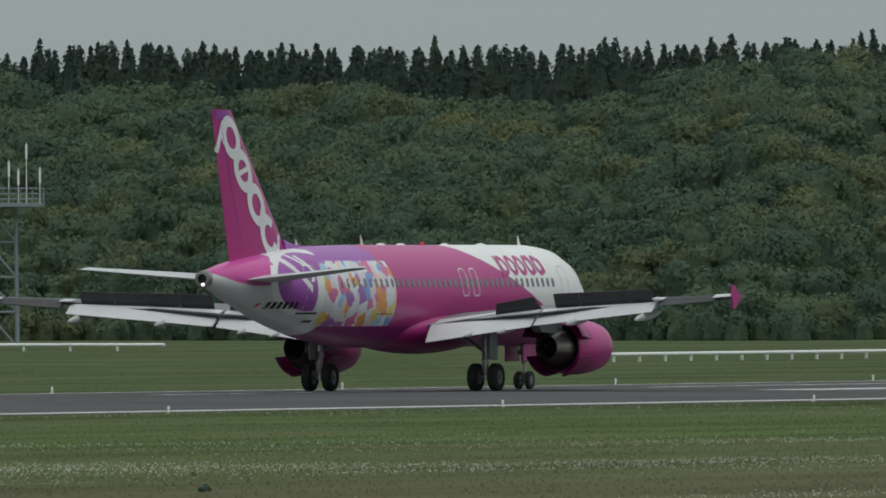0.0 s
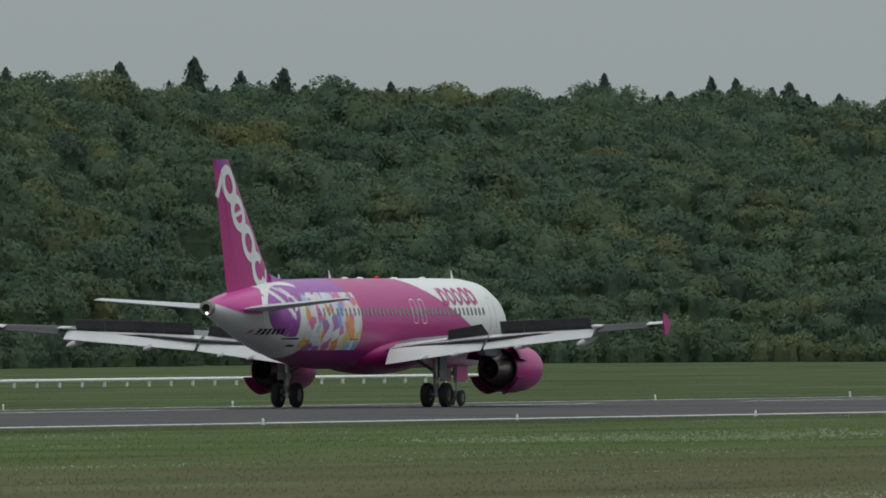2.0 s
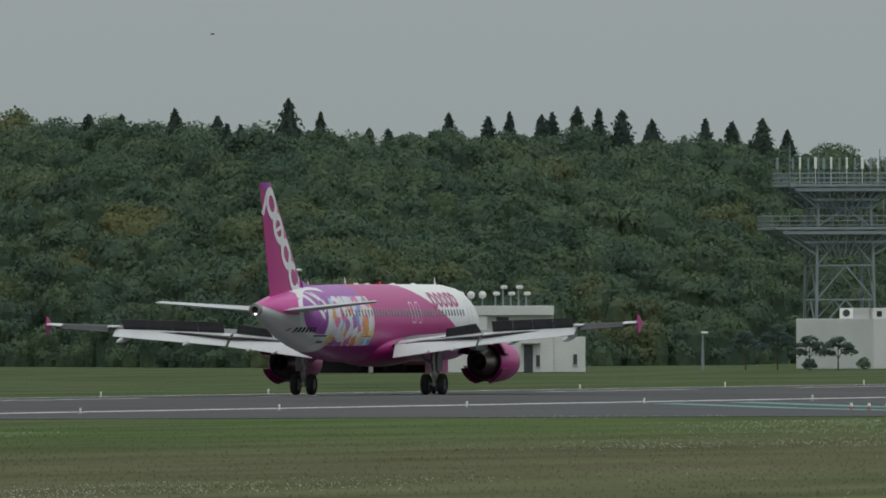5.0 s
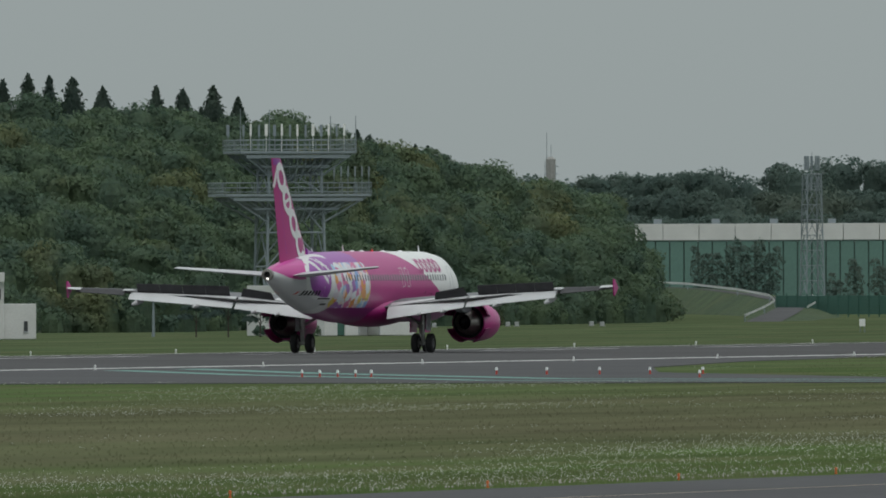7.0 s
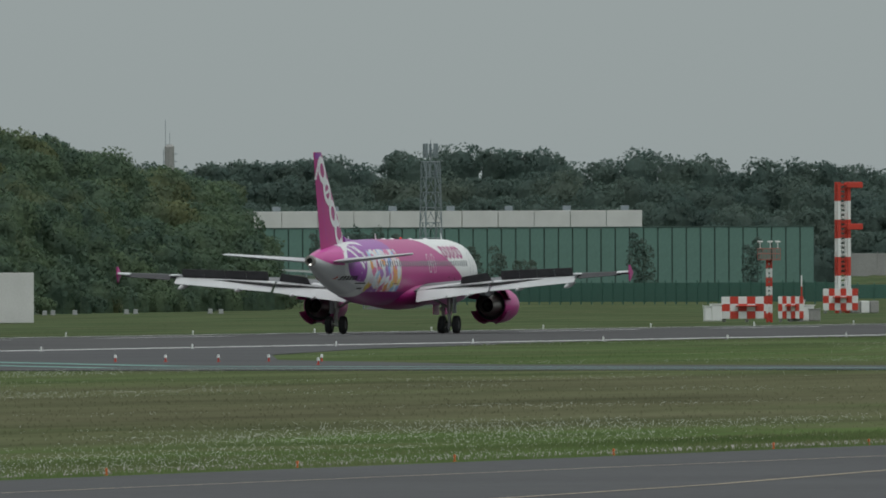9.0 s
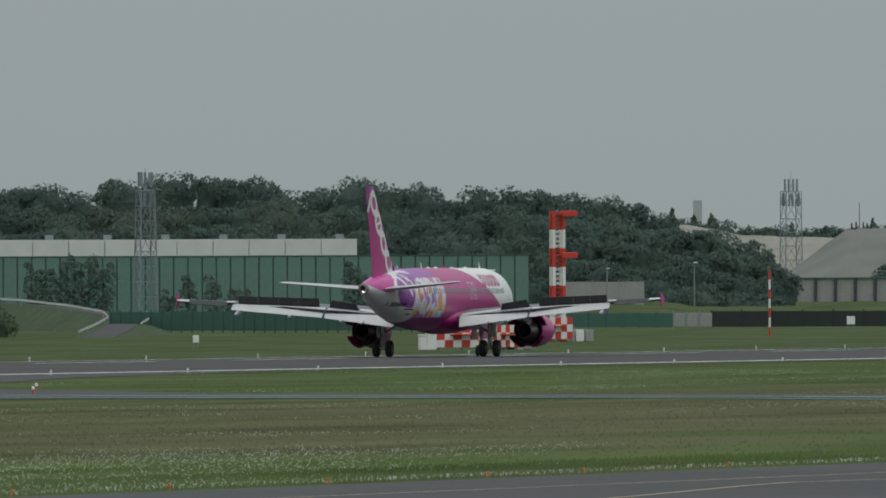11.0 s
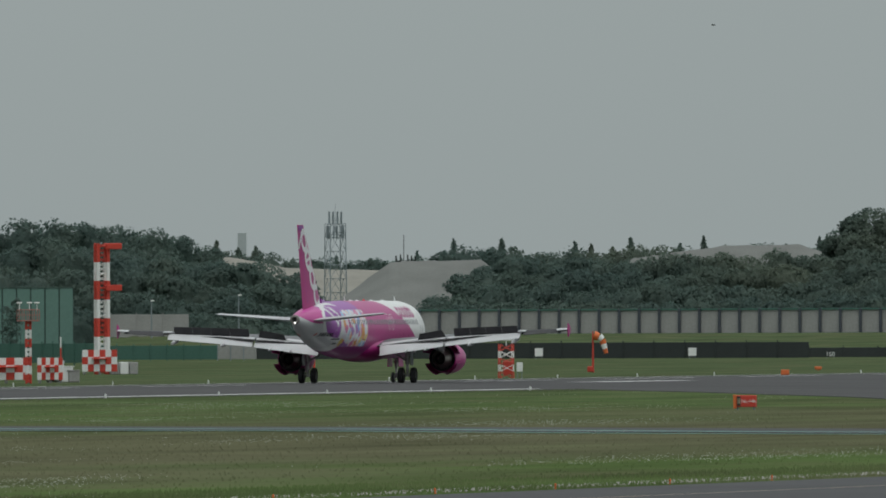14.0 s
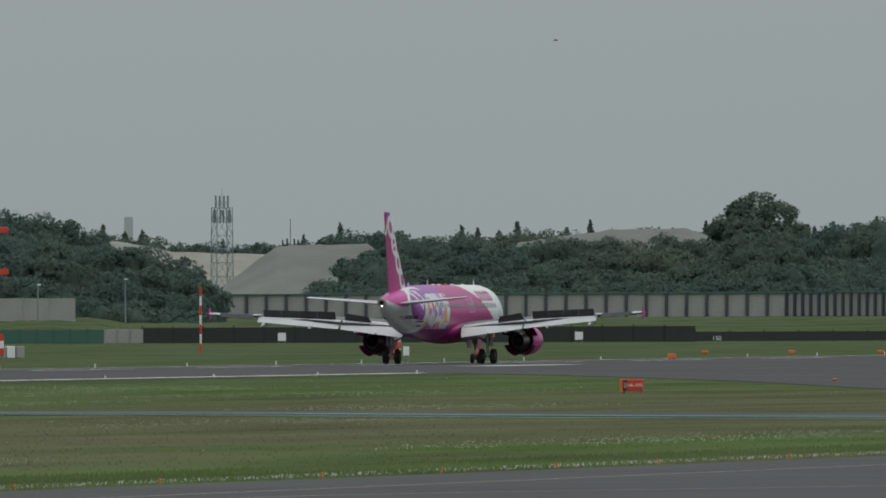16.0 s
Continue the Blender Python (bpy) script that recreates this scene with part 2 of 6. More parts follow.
# ---- mesh helpers ----
def add_box(bm, c, s, m=None, bevel=0.0):
    """A box of size s round c, in the frame m, with its edges broken."""
    r = bmesh.ops.create_cube(bm, size=1)
    vs = r["verts"]
    for q in vs:
        q.co = Vector((c[0] + q.co.x * s[0], c[1] + q.co.y * s[1], c[2] + q.co.z * s[2]))
    if bevel:
        es = list({e for q in vs for e in q.link_edges})
        vs = list({q for f in bmesh.ops.bevel(bm, geom=es, offset=bevel, segments=1, affect="EDGES")["faces"] for q in f.verts} | {q for q in vs if q.is_valid})
    if m:
        bmesh.ops.transform(bm, matrix=m, verts=vs)


def add_rod(bm, a, b, r, r2=None, seg=6):
    """A round bar from a to b."""
    a, b = Vector(a), Vector(b)
    d = b - a
    t = Matrix.Translation((a + b) / 2) @ d.to_track_quat("Z", "Y").to_matrix().to_4x4()
    bmesh.ops.create_cone(bm, cap_ends=True, segments=seg, radius1=r, radius2=r if r2 is None else r2, depth=d.length, matrix=t)


def add_loft(bm, rings, caps=True, close=True):
    """Skin over rings of equally many points."""
    vs = [[bm.verts.new(p) for p in ring] for ring in rings]
    n = len(vs[0])
    for a, b in zip(vs, vs[1:]):
        for i in range(n if close else n - 1):
            bm.faces.new((a[i], a[(i + 1) % n], b[(i + 1) % n], b[i]))
    if caps:
        bm.faces.new(vs[0][::-1])
        bm.faces.new(vs[-1])


def done(name, bm, material, smooth=False):
    bmesh.ops.recalc_face_normals(bm, faces=bm.faces[:])
    me = bpy.data.meshes.new(name)
    bm.to_mesh(me)
    bm.free()
    me.materials.append(material)
    if smooth:
        me.shade_smooth()
        me.set_sharp_from_angle(angle=radians(40))
    return me


def part(name, bm, material, parent, label="", smooth=False):
    ob = new(name, done(name, bm, material, smooth))
    ob.parent = parent
    if label:
        ob["label"] = label
    return ob


def share(name, me, parent, m):
    """One more piece on a mesh that alike pieces share."""
    ob = new(name, me)
    ob.parent = parent
    ob.matrix_basis = m
    return ob


def thing(name, label, category, m=None, group="", kind=""):
    ob = new(name)
    if m:
        ob.matrix_basis = m
    return tagged(ob, label, category, group, kind)


def polar(az, dist, z=0.0):
    """A place by its bearing (degrees left of +Y) and distance from the camera's foot."""
    a = radians(az)
    return Vector((-dist * math.sin(a), dist * math.cos(a), z))


def facing(az, dist, z=0.0, turn=0.0):
    """A frame at that place whose +X runs to the right as seen from the camera, and -Y faces it."""
    return Matrix.Translation(polar(az, dist, z)) @ pose(0, 0, 0, 0, 0, az + turn)


def rise(el, dist):
    """The height that shows at an elevation of el degrees at that distance."""
    return EYE_Z + dist * math.tan(radians(el))


# ---- the airliner ----
# nose at +Y, origin on the ground between the main wheels
SECTIONS = [(17.7, 3.35, .06, .06), (17.45, 3.38, .42, .40), (16.9, 3.48, .85, .82), (16.0, 3.62, 1.32, 1.38), (15.0, 3.80, 1.63, 1.80),
            (13.8, 3.90, 1.84, 2.04), (12.2, 3.95, 1.96, 2.12), (9.0, 3.95, 1.975, 2.13), (2.0, 3.95, 1.975, 2.13), (-6.0, 3.95, 1.975, 2.13),
            (-8.0, 4.00, 1.94, 2.05), (-10.0, 4.10, 1.86, 1.91), (-12.0, 4.22, 1.71, 1.70), (-14.0, 4.36, 1.45, 1.42), (-16.0, 4.50, 1.10, 1.06),
            (-18.0, 4.62, .70, .68), (-19.2, 4.68, .44, .43), (-19.7, 4.70, .35, .35)]


def section(y):
    """Centre height, half width and half height of the hull at y."""
    for a, b in zip(SECTIONS, SECTIONS[1:]):
        if b[0] <= y <= a[0]:
            k = (a[0] - y) / (a[0] - b[0])
            return tuple(a[i] + (b[i] - a[i]) * k for i in (1, 2, 3))
    return SECTIONS[-1][1:] if y < 0 else SECTIONS[0][1:]


def skin(y, z, side=1, proud=0.0):
    """A point on the hull's side."""
    zc, hw, hh = section(y)
    s = max(-1, min(1, (z - zc) / hh))
    return Vector((side * (hw * math.sqrt(max(0, 1 - s * s)) + proud), y, z))


def livery():
    """Hull paint: white nose, magenta middle, purple shoulder, pale tail, by place on the hull."""
    m = mat("hull_paint", (1, 1, 1), 0.35, vary=0.05, scale=0.7, coat=0.08)
    n, l = m.node_tree.nodes, m.node_tree.links
    mul = [x for x in n if x.type == "MIX"][0]
    tc, sp = n.new("ShaderNodeTexCoord"), n.new("ShaderNodeSeparateXYZ")
    l.new(tc.outputs["Object"], sp.inputs[0])
    y, z = sp.outputs["Y"], sp.outputs["Z"]

    def op(kind, a, b):
        q = n.new("ShaderNodeMath")
        q.operation = kind
        for i, val in enumerate((a, b)):
            if isinstance(val, (int, float)):
                q.inputs[i].default_value = val
            else:
                l.new(val, q.inputs[i])
        return q.outputs[0]

    def paint(under, color, mask):
        q = n.new("ShaderNodeMix")
        q.data_type = "RGBA"
        l.new(mask, q.inputs[0])
        if isinstance(under, tuple):
            q.inputs[6].default_value = (*under, 1)
        else:
            l.new(under, q.inputs[6])
        q.inputs[7].default_value = (*color, 1)
        return q.outputs[2]

    above = lambda a, b: op("GREATER_THAN", a, b)
    both = lambda a, b: op("MULTIPLY", a, b)
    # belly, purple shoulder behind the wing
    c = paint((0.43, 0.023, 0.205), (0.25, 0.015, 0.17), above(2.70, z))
    c = paint(c, (0.30, 0.065, 0.36), both(above(-5.7, y), above(z, 2.7)))
    # white nose behind a slanting edge
    edge = op("ADD", op("MULTIPLY", op("SUBTRACT", 6.09, z), 2.74), 3.16)
    c = paint(c, (0.76, 0.77, 0.76), above(y, edge))
    c = paint(c, (0.50, 0.045, 0.27), above(-14.8, y))
    # pale tail underside with a wavy upper edge
    wave = op("MULTIPLY", op("SINE", op("MULTIPLY", op("ADD", y, 15.2), 0.9), 0.0), 0.16)
    tail = op("ADD", op("ADD", op("MULTIPLY", op("ADD", y, 19.8), -0.075), 4.80), wave)
    c = paint(c, (0.60, 0.61, 0.62), both(above(-11.0, y), above(tail, z)))
    # purple roundel with a white rim round the rear door
    ey = op("DIVIDE", op("ADD", y, 12.3), 2.9)
    ez = op("DIVIDE", op("SUBTRACT", z, 4.55), 1.22)
    rr = op("ADD", op("MULTIPLY", ey, ey), op("MULTIPLY", ez, ez))
    c = paint(c, (0.72, 0.73, 0.73), both(above(1.36, rr), above(-11.0, y)))
    c = paint(c, (0.30, 0.065, 0.36), both(above(1.0, rr), above(-11.0, y)))
    # white hoop beside the rear door, white swoosh below the fin
    c = paint(c, (0.72, 0.73, 0.73), both(both(above(-11.2, y), above(y, -12.2)), above(4.9, z)))
    sw = op("ABSOLUTE", op("SUBTRACT", z, op("ADD", op("MULTIPLY", op("ADD", y, 14.6), -0.75), 5.75)), 0.0)
    c = paint(c, (0.72, 0.73, 0.73), both(above(0.16, sw), both(above(-12.6, y), above(y, -14.8))))
    # pink fillet under the fin
    c = paint(c, (0.56, 0.06, 0.33), both(above(-15.0, y), above(z, 5.25)))
    l.new(c, mul.inputs[6])
    return m


def add_patch(bm, y0, y1, z0, z1, side, proud, bow=0.0, ny=10, nz=8):
    """A curved panel that lies on the hull; its front edge bows forward."""
    grid = []
    for i in range(ny + 1):
        row = []
        for j in range(nz + 1):
            z = z0 + (z1 - z0) * j / nz
            k = 1 - (2 * j / nz - 1) ** 2
            row.append(bm.verts.new(skin(y0 + (y1 + bow * k - y0) * i / ny, z, side, proud)))
        grid.append(row)
    for i in range(ny):
        for j in range(nz):
            bm.faces.new((grid[i][j], grid[i + 1][j], grid[i + 1][j + 1], grid[i][j + 1]))


def add_outline(bm, y0, y1, z0, z1, side, width, proud=0.012, r=0.12):
    """A thin rounded door outline on the hull."""
    pts = []
    for cy, cz, a0 in ((y1 - r, z1 - r, 0), (y0 + r, z1 - r, 90), (y0 + r, z0 + r, 180), (y1 - r, z0 + r, 270)):
        for k in range(4):
            a = radians(a0 + 30 * k)
            pts.append((cy, cz, math.cos(a), math.sin(a)))
    ring = [[bm.verts.new(skin(cy + (r + d) * ca, cz + (r + d) * sa, side, proud)) for cy, cz, ca, sa in pts] for d in (0, width)]
    n = len(pts)
    # fill the long straight runs so that the frame follows the hull
    for i in range(n):
        bm.faces.new((ring[0][i], ring[0][(i + 1) % n], ring[1][(i + 1) % n], ring[1][i]))
    bmesh.ops.subdivide_edges(bm, edges=bm.edges[:], cuts=3)
    for q in bm.verts:
        q.co = skin(q.co.y, q.co.z, side, proud)


def art_paint():
    """Pale panel with a crowd of soft coloured patches."""
    m = mat("mural_print", (1, 1, 1), 0.4, vary=0.04)
    n, l = m.node_tree.nodes, m.node_tree.links
    mul = [x for x in n if x.type == "MIX"][0]
    tc, vor, nz = n.new("ShaderNodeTexCoord"), n.new("ShaderNodeTexVoronoi"), n.new("ShaderNodeTexNoise")
    nz.inputs["Scale"].default_value, nz.inputs["Detail"].default_value = 2.2, 3
    warp = n.new("ShaderNodeMix")
    warp.data_type = "RGBA"
    warp.inputs[0].default_value = 0.38
    l.new(tc.outputs["Object"], nz.inputs["Vector"])
    l.new(tc.outputs["Object"], warp.inputs[6])
    l.new(nz.outputs["Color"], warp.inputs[7])
    vor.inputs["Scale"].default_value = 2.9
    l.new(warp.outputs[2], vor.inputs["Vector"])
    sep = n.new("ShaderNodeSeparateColor")
    l.new(vor.outputs["Color"], sep.inputs[0])
    r = n.new("ShaderNodeValToRGB")
    r.color_ramp.interpolation = "CONSTANT"
    stops = [(0.0, (0.66, 0.70, 0.74)), (0.26, (0.30, 0.50, 0.72)), (0.36, (0.70, 0.30, 0.08)), (0.46, (0.66, 0.60, 0.66)), (0.60, (0.62, 0.16, 0.34)),
             (0.68, (0.68, 0.52, 0.12)), (0.75, (0.20, 0.34, 0.66)), (0.82, (0.72, 0.56, 0.52)), (0.92, (0.34, 0.14, 0.42))]
    while len(r.color_ramp.elements) < len(stops):
        r.color_ramp.elements.new(0.5)
    for e, (p, c) in zip(r.color_ramp.elements, stops):
        e.position, e.color = p, (*c, 1)
    l.new(sep.outputs[0], r.inputs[0])
    l.new(r.outputs[0], mul.inputs[6])
    return m


def airfoil(x, le, te, z, thick, n=10, dip=0.0):
    """A closed wing section at x, as a ring of points."""
    ring = []
    for k in range(n + 1):
        u = k / n
        ring.append((u, thick * (2.6 * math.sqrt(u) * (1 - u) ** 0.9 + 0.02) * 0.55))
    top = [(x, le + (te - le) * u, z + t - dip * u) for u, t in ring]
    low = [(x, le + (te - le) * u, z - 0.7 * t - dip * u) for u, t in ring]
    return top + low[::-1]


def fin_half(y, z):
    """Half thickness of the fin at a place on its side."""
    k = (z - 5.4) / 6.2
    le, te = -11.3 - 5.85 * k, -17.3 - 1.7 * k
    u = max(0.0, min(1.0, (le - y) / (le - te)))
    return (0.36 - 0.20 * k) * (2.6 * math.sqrt(u) * (1 - u) ** 0.9 + 0.04) * 0.5


def add_ring(bm, cy, cz, ro, ri, side, lean=0.0, a0=0, a1=360, n=28):
    """A flat ring, or a piece of one, on the fin's side."""
    vs = []
    for k in range(n + 1):
        a = radians(a0 + (a1 - a0) * k / n)
        pair = []
        for r in (ri, ro):
            z = cz + r * math.sin(a)
            y = cy + r * 0.92 * math.cos(a) + lean * (z - cz)
            pair.append(bm.verts.new((side * (fin_half(y, z) + 0.02), y, z)))
        vs.append(pair)
    for p, q in zip(vs, vs[1:]):
        bm.faces.new((p[0], p[1], q[1], q[0]))


def add_bar(bm, a, b, width, side):
    """A flat bar on the fin's side from a to b."""
    (ya, za), (yb, zb) = a, b
    d = math.hypot(yb - ya, zb - za)
    ny, nz = -(zb - za) / d * width / 2, (yb - ya) / d * width / 2
    rows = []
    for k in range(7):
        y, z = ya + (yb - ya) * k / 6, za + (zb - za) * k / 6
        rows.append([bm.verts.new((side * (fin_half(y + s * ny, z + s * nz) + 0.02), y + s * ny, z + s * nz)) for s in (-1, 1)])
    for p, q in zip(rows, rows[1:]):
        bm.faces.new((p[0], p[1], q[1], q[0]))


def build_wheel(name, x, y, r, width, parent):
    bm = bmesh.new()
    prof = [(0.55, 0.5), (0.80, 0.5), (0.95, 0.42), (1.0, 0.25), (1.0, -0.25), (0.95, -0.42), (0.80, -0.5), (0.55, -0.5)]
    rings = [[(x + w_ * width, y + r * p * math.cos(math.tau * k / 24), r + r * p * math.sin(math.tau * k / 24)) for k in range(24)] for p, w_ in prof]
    add_loft(bm, rings, caps=False)
    tyre = part(name, bm, RUBBER, parent, smooth=True)
    bm = bmesh.new()
    add_rod(bm, (x - width * 0.42, y, r), (x + width * 0.42, y, r), r * 0.55, seg=18)
    add_rod(bm, (x - width * 0.5, y, r), (x + width * 0.5, y, r), r * 0.2, seg=12)
    part("rim", bm, RIM, tyre)
    return tyre


def build_airliner():
    jet = thing("airliner", "magenta and white twin-engine airliner braking on the runway", "airplane")
    # hull
    bm = bmesh.new()
    ys = sorted({s[0] for s in SECTIONS} | {y * 1.0 for y in range(-18, 16)}, reverse=True)
    rings = []
    for y in ys:
        zc, hw, hh = section(y)
        rings.append([(hw * math.cos(math.tau * k / 40), y, zc + hh * math.sin(math.tau * k / 40)) for k in range(40)])
    add_loft(bm, rings)
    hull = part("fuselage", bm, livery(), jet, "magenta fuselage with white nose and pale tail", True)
    # wing root fairing
    bm = bmesh.new()
    rings = []
    for k in range(17):
        u = k / 16
        s = math.sin(math.pi * u) ** 0.6
        rings.append([((2.25 * s + 0.02) * math.cos(math.tau * j / 28), 7.2 - 12.2 * u, 2.55 + (1.0 * s + 0.02) * math.sin(math.tau * j / 28)) for j in range(28)])
    add_loft(bm, rings)
    part("belly_fairing", bm, mat("fairing_paint", (0.40, 0.021, 0.19), 0.35, vary=0.06, scale=0.7), jet, smooth=True)
    # windows
    bm = bmesh.new()
    pts = [(0.135 * math.copysign(abs(math.cos(a)) ** 0.7, math.cos(a)), 0.205 * math.copysign(abs(math.sin(a)) ** 0.7, math.sin(a))) for a in (math.tau * k / 12 for k in range(12))]
    add_loft(bm, [[(-0.02, p, q) for p, q in pts], [(0.012, p * 0.94, q * 0.94) for p, q in pts]])
    pane = done("window", bm, GLASS_DARK)
    for side in (1, -1):
        for k in range(41):
            y = -10.1 + 0.533 * k
            p = skin(y, 4.50, side)
            share("window", pane, hull, Matrix.Translation(p) @ pose(0, 0, 0, 0, -14 * side, 0))
        # overwing exits, doors
        for y in (2.08, 3.18):
            bm = bmesh.new()
            add_outline(bm, y - 0.27, y + 0.27, 3.98, 5.05, side, 0.05)
            part("emergency_exit", bm, WHITE, hull, "white-outlined overwing exit")
        bm = bmesh.new()
        add_outline(bm, 12.1, 12.95, 3.2, 5.15, side, 0.025)
        part("door", bm, GREY_PAINT, hull, "front passenger door outline")
        bm = bmesh.new()
        add_outline(bm, -13.0, -12.15, 3.35, 5.2, side, 0.035)
        part("door", bm, WHITE, hull, "rear passenger door outline")
        bm = bmesh.new()
        add_patch(bm, -11.6, -5.15, 2.72, 5.42, side, 0.012, bow=0.12, ny=16, nz=12)
        part("mural", bm, art_paint(), hull, "pale mural panel with colourful patches")
        # name on the nose as plain shapes, registration as a bar
        bm = bmesh.new()
        for k, (y, s) in enumerate(((6.75, 0), (7.65, 1), (8.55, 1), (9.45, 1), (10.35, 0))):
            n = 20
            loop = [[bm.verts.new(skin(y + r * math.cos(math.tau * j / n), 5.22 + r * 1.05 * math.sin(math.tau * j / n), side, 0.016)) for j in range(n)] for r in (0.22, 0.40)]
            for j in range(n):
                bm.faces.new((loop[0][j], loop[0][(j + 1) % n], loop[1][(j + 1) % n], loop[1][j]))
        for y, z0, z1 in ((6.35, 4.72, 5.62), (9.78, 4.90, 5.66), (10.72, 4.9, 5.5)):
            add_patch(bm, y - 0.08, y + 0.08, z0, z1, side, 0.018, ny=1, nz=5)
        part("name_shapes", bm, MAGENTA, hull, "magenta rings and bars on the white nose")
        bm = bmesh.new()
        for k in range(6):
            add_patch(bm, -15.5 + k * 0.36, -15.5 + k * 0.36 + 0.24, 3.46, 3.74, side, 0.012, ny=1, nz=2)
        part("marking_bars", bm, BLACK, hull)
        bm = bmesh.new()
        add_patch(bm, -16.05, -15.85, 3.52, 3.70, side, 0.012, ny=2, nz=2)
        part("red_dot", bm, RED, hull)
        bm = bmesh.new()
        add_patch(bm, 15.0, 16.2, 4.35, 4.85, side, 0.012, ny=5, nz=3)
        part("cockpit_window", bm, GLASS_DARK, hull)
        bm = bmesh.new()
        add_patch(bm, -13.3, -11.9, 3.22, 3.30, side, 0.03, ny=3, nz=1)
        part("door_sill", bm, DARK_AND_SHADED, hull)
        # cargo door seam, vents, drain masts, hatch lines
        for nm, y0, y1, z0, z1, k in (("hatch_line", -6.8, -5.2, 3.20, 3.235, 4), ("vent", -12.4, -11.8, 2.88, 2.98, 2), ("vent", 6.6, 6.72, 3.55, 3.67, 1), ("vent", 8.0, 8.12, 3.45, 3.57, 1)):
            bm = bmesh.new()
            add_patch(bm, y0, y1, z0, z1, side, 0.016, ny=k, nz=1)
            part(nm, bm, DARK_AND_SHADED, hull)
    # tail cone outlet
    bm = bmesh.new()
    add_loft(bm, [[(r * math.cos(math.tau * k / 20), y, 4.70 + r * math.sin(math.tau * k / 20)) for k in range(20)] for y, r in ((-19.55, .37), (-19.95, .33), (-19.97, .20), (-19.6, .18))])
    cone = part("exhaust_cone", bm, HOT_METAL, jet, "bare metal exhaust outlet of the tail", True)
    bm = bmesh.new()
    add_rod(bm, (0, -19.62, 4.70), (0, -19.80, 4.70), 0.185, seg=16)
    part("outlet", bm, BLACK, cone)
    bm = bmesh.new()
    bmesh.ops.create_uvsphere(bm, u_segments=10, v_segments=6, radius=0.07, matrix=Matrix.Translation((0.05, -19.98, 4.46)))
    part("tail_light", bm, LIT_WHITE, jet, "white tail lamp")
    # fin and rudder
    bm = bmesh.new()
    add_loft(bm, [[(x, y, z) for x, y, z in ((fx * s, yy, zz) for fx, yy, zz, s in
             [(fin_half(le + (te - le) * u, zz), le + (te - le) * u, zz, 1) for u in [k / 12 for k in range(13)]] +
             [(fin_half(le + (te - le) * u, zz), le + (te - le) * u, zz, -1) for u in [k / 12 for k in range(12, -1, -1)]])]
             for zz, le, te in [(5.4 + 6.2 * k / 8, -11.3 - 5.85 * k / 8, -17.3 - 1.7 * k / 8) for k in range(9)]])
    fin = part("fin", bm, MAGENTA, jet, "magenta tail fin with white rings", True)
    bm = bmesh.new()
    # curved dorsal fillet in front of the fin
    rows = []
    for k in range(9):
        u = k / 8
        y = -9.2 - 3.0 * u
        zt = section(y)[0] + section(y)[2] + 0.02 + 0.4 * u ** 2.4
        rows.append([(s * (0.04 + 0.16 * u) * wd, y, zt - dz) for s, wd, dz in ((1, 1.4, 0.35 + u), (1, 1.0, 0.15), (1, 0.3, 0), (-1, 0.3, 0), (-1, 1.0, 0.15), (-1, 1.4, 0.35 + u))])
    add_loft(bm, rows)
    part("dorsal_fillet", bm, PURPLE, fin, smooth=True)
    for side in (1, -1):
        for cy, cz in ((-17.32, 10.45), (-16.2, 9.10), (-14.95, 7.72), (-13.75, 6.45)):
            bm = bmesh.new()
            add_ring(bm, cy, cz, 0.90, 0.46, side, -0.38, 40 if cz < 7 else 0, 330 if cz < 7 else 360)
            part("fin_ring", bm, WHITE, fin, "white ring painted on the fin")
        for a, b, wd in (((-18.55, 9.85), (-18.05, 11.1), 0.30), ((-16.75, 8.95), (-15.75, 9.2), 0.22), ((-14.6, 7.0), (-14.35, 7.9), 0.26), ((-12.9, 5.75), (-12.75, 6.5), 0.26)):
            bm = bmesh.new()
            add_bar(bm, a, b, wd, side)
            part("fin_bar", bm, WHITE, fin, "white bar painted on the fin")
        bm = bmesh.new()
        add_bar(bm, (-18.75, 11.38), (-17.55, 11.38), 0.36, side)
        part("fin_cap", bm, PURPLE, fin, "purple band at the fin's tip")
        bm = bmesh.new()
        rudder = [(-16.25, 5.9), (-17.35, 8.8)]
        add_bar(bm, rudder[0], (-18.35, 11.3), 0.035, side)
        part("rudder_gap", bm, PURPLE, fin)
        bm = bmesh.new()
        for y0, z0, y1, z1 in ((-14.3, 5.72, -13.5, 4.95), (-13.6, 5.78, -12.7, 5.2), (-13.2, 6.02, -12.3, 5.0), (-12.3, 5.0, -12.6, 4.55)):
            rows = []
            for k in range(6):
                y, z = y0 + (y1 - y0) * k / 5, z0 + (z1 - z0) * k / 5
                rows.append([bm.verts.new(skin(y + d, z, side, 0.015)) for d in (-0.13, 0.13)])
            for p, q in zip(rows, rows[1:]):
                bm.faces.new((p[0], p[1], q[1], q[0]))
        part("tail_swirls", bm, WHITE, hull, "white curved stripes below the fin")
    # tailplane
    for side in (1, -1):
        bm = bmesh.new()
        add_loft(bm, [airfoil(side * x, le, te, z, t) for x, le, te, z, t in ((0.5, -13.6, -17.3, 4.62, .34), (3.3, -15.4, -17.9, 4.86, .24), (6.1, -17.2, -18.6, 5.10, .14), (6.22, -17.6, -18.5, 5.11, .04))])
        part("tailplane", bm, mat("tailplane_paint", (0.50, 0.51, 0.53), 0.4, vary=0.08), jet, "pale grey tailplane", True)
    # wings
    for side in (1, -1):
        bm = bmesh.new()
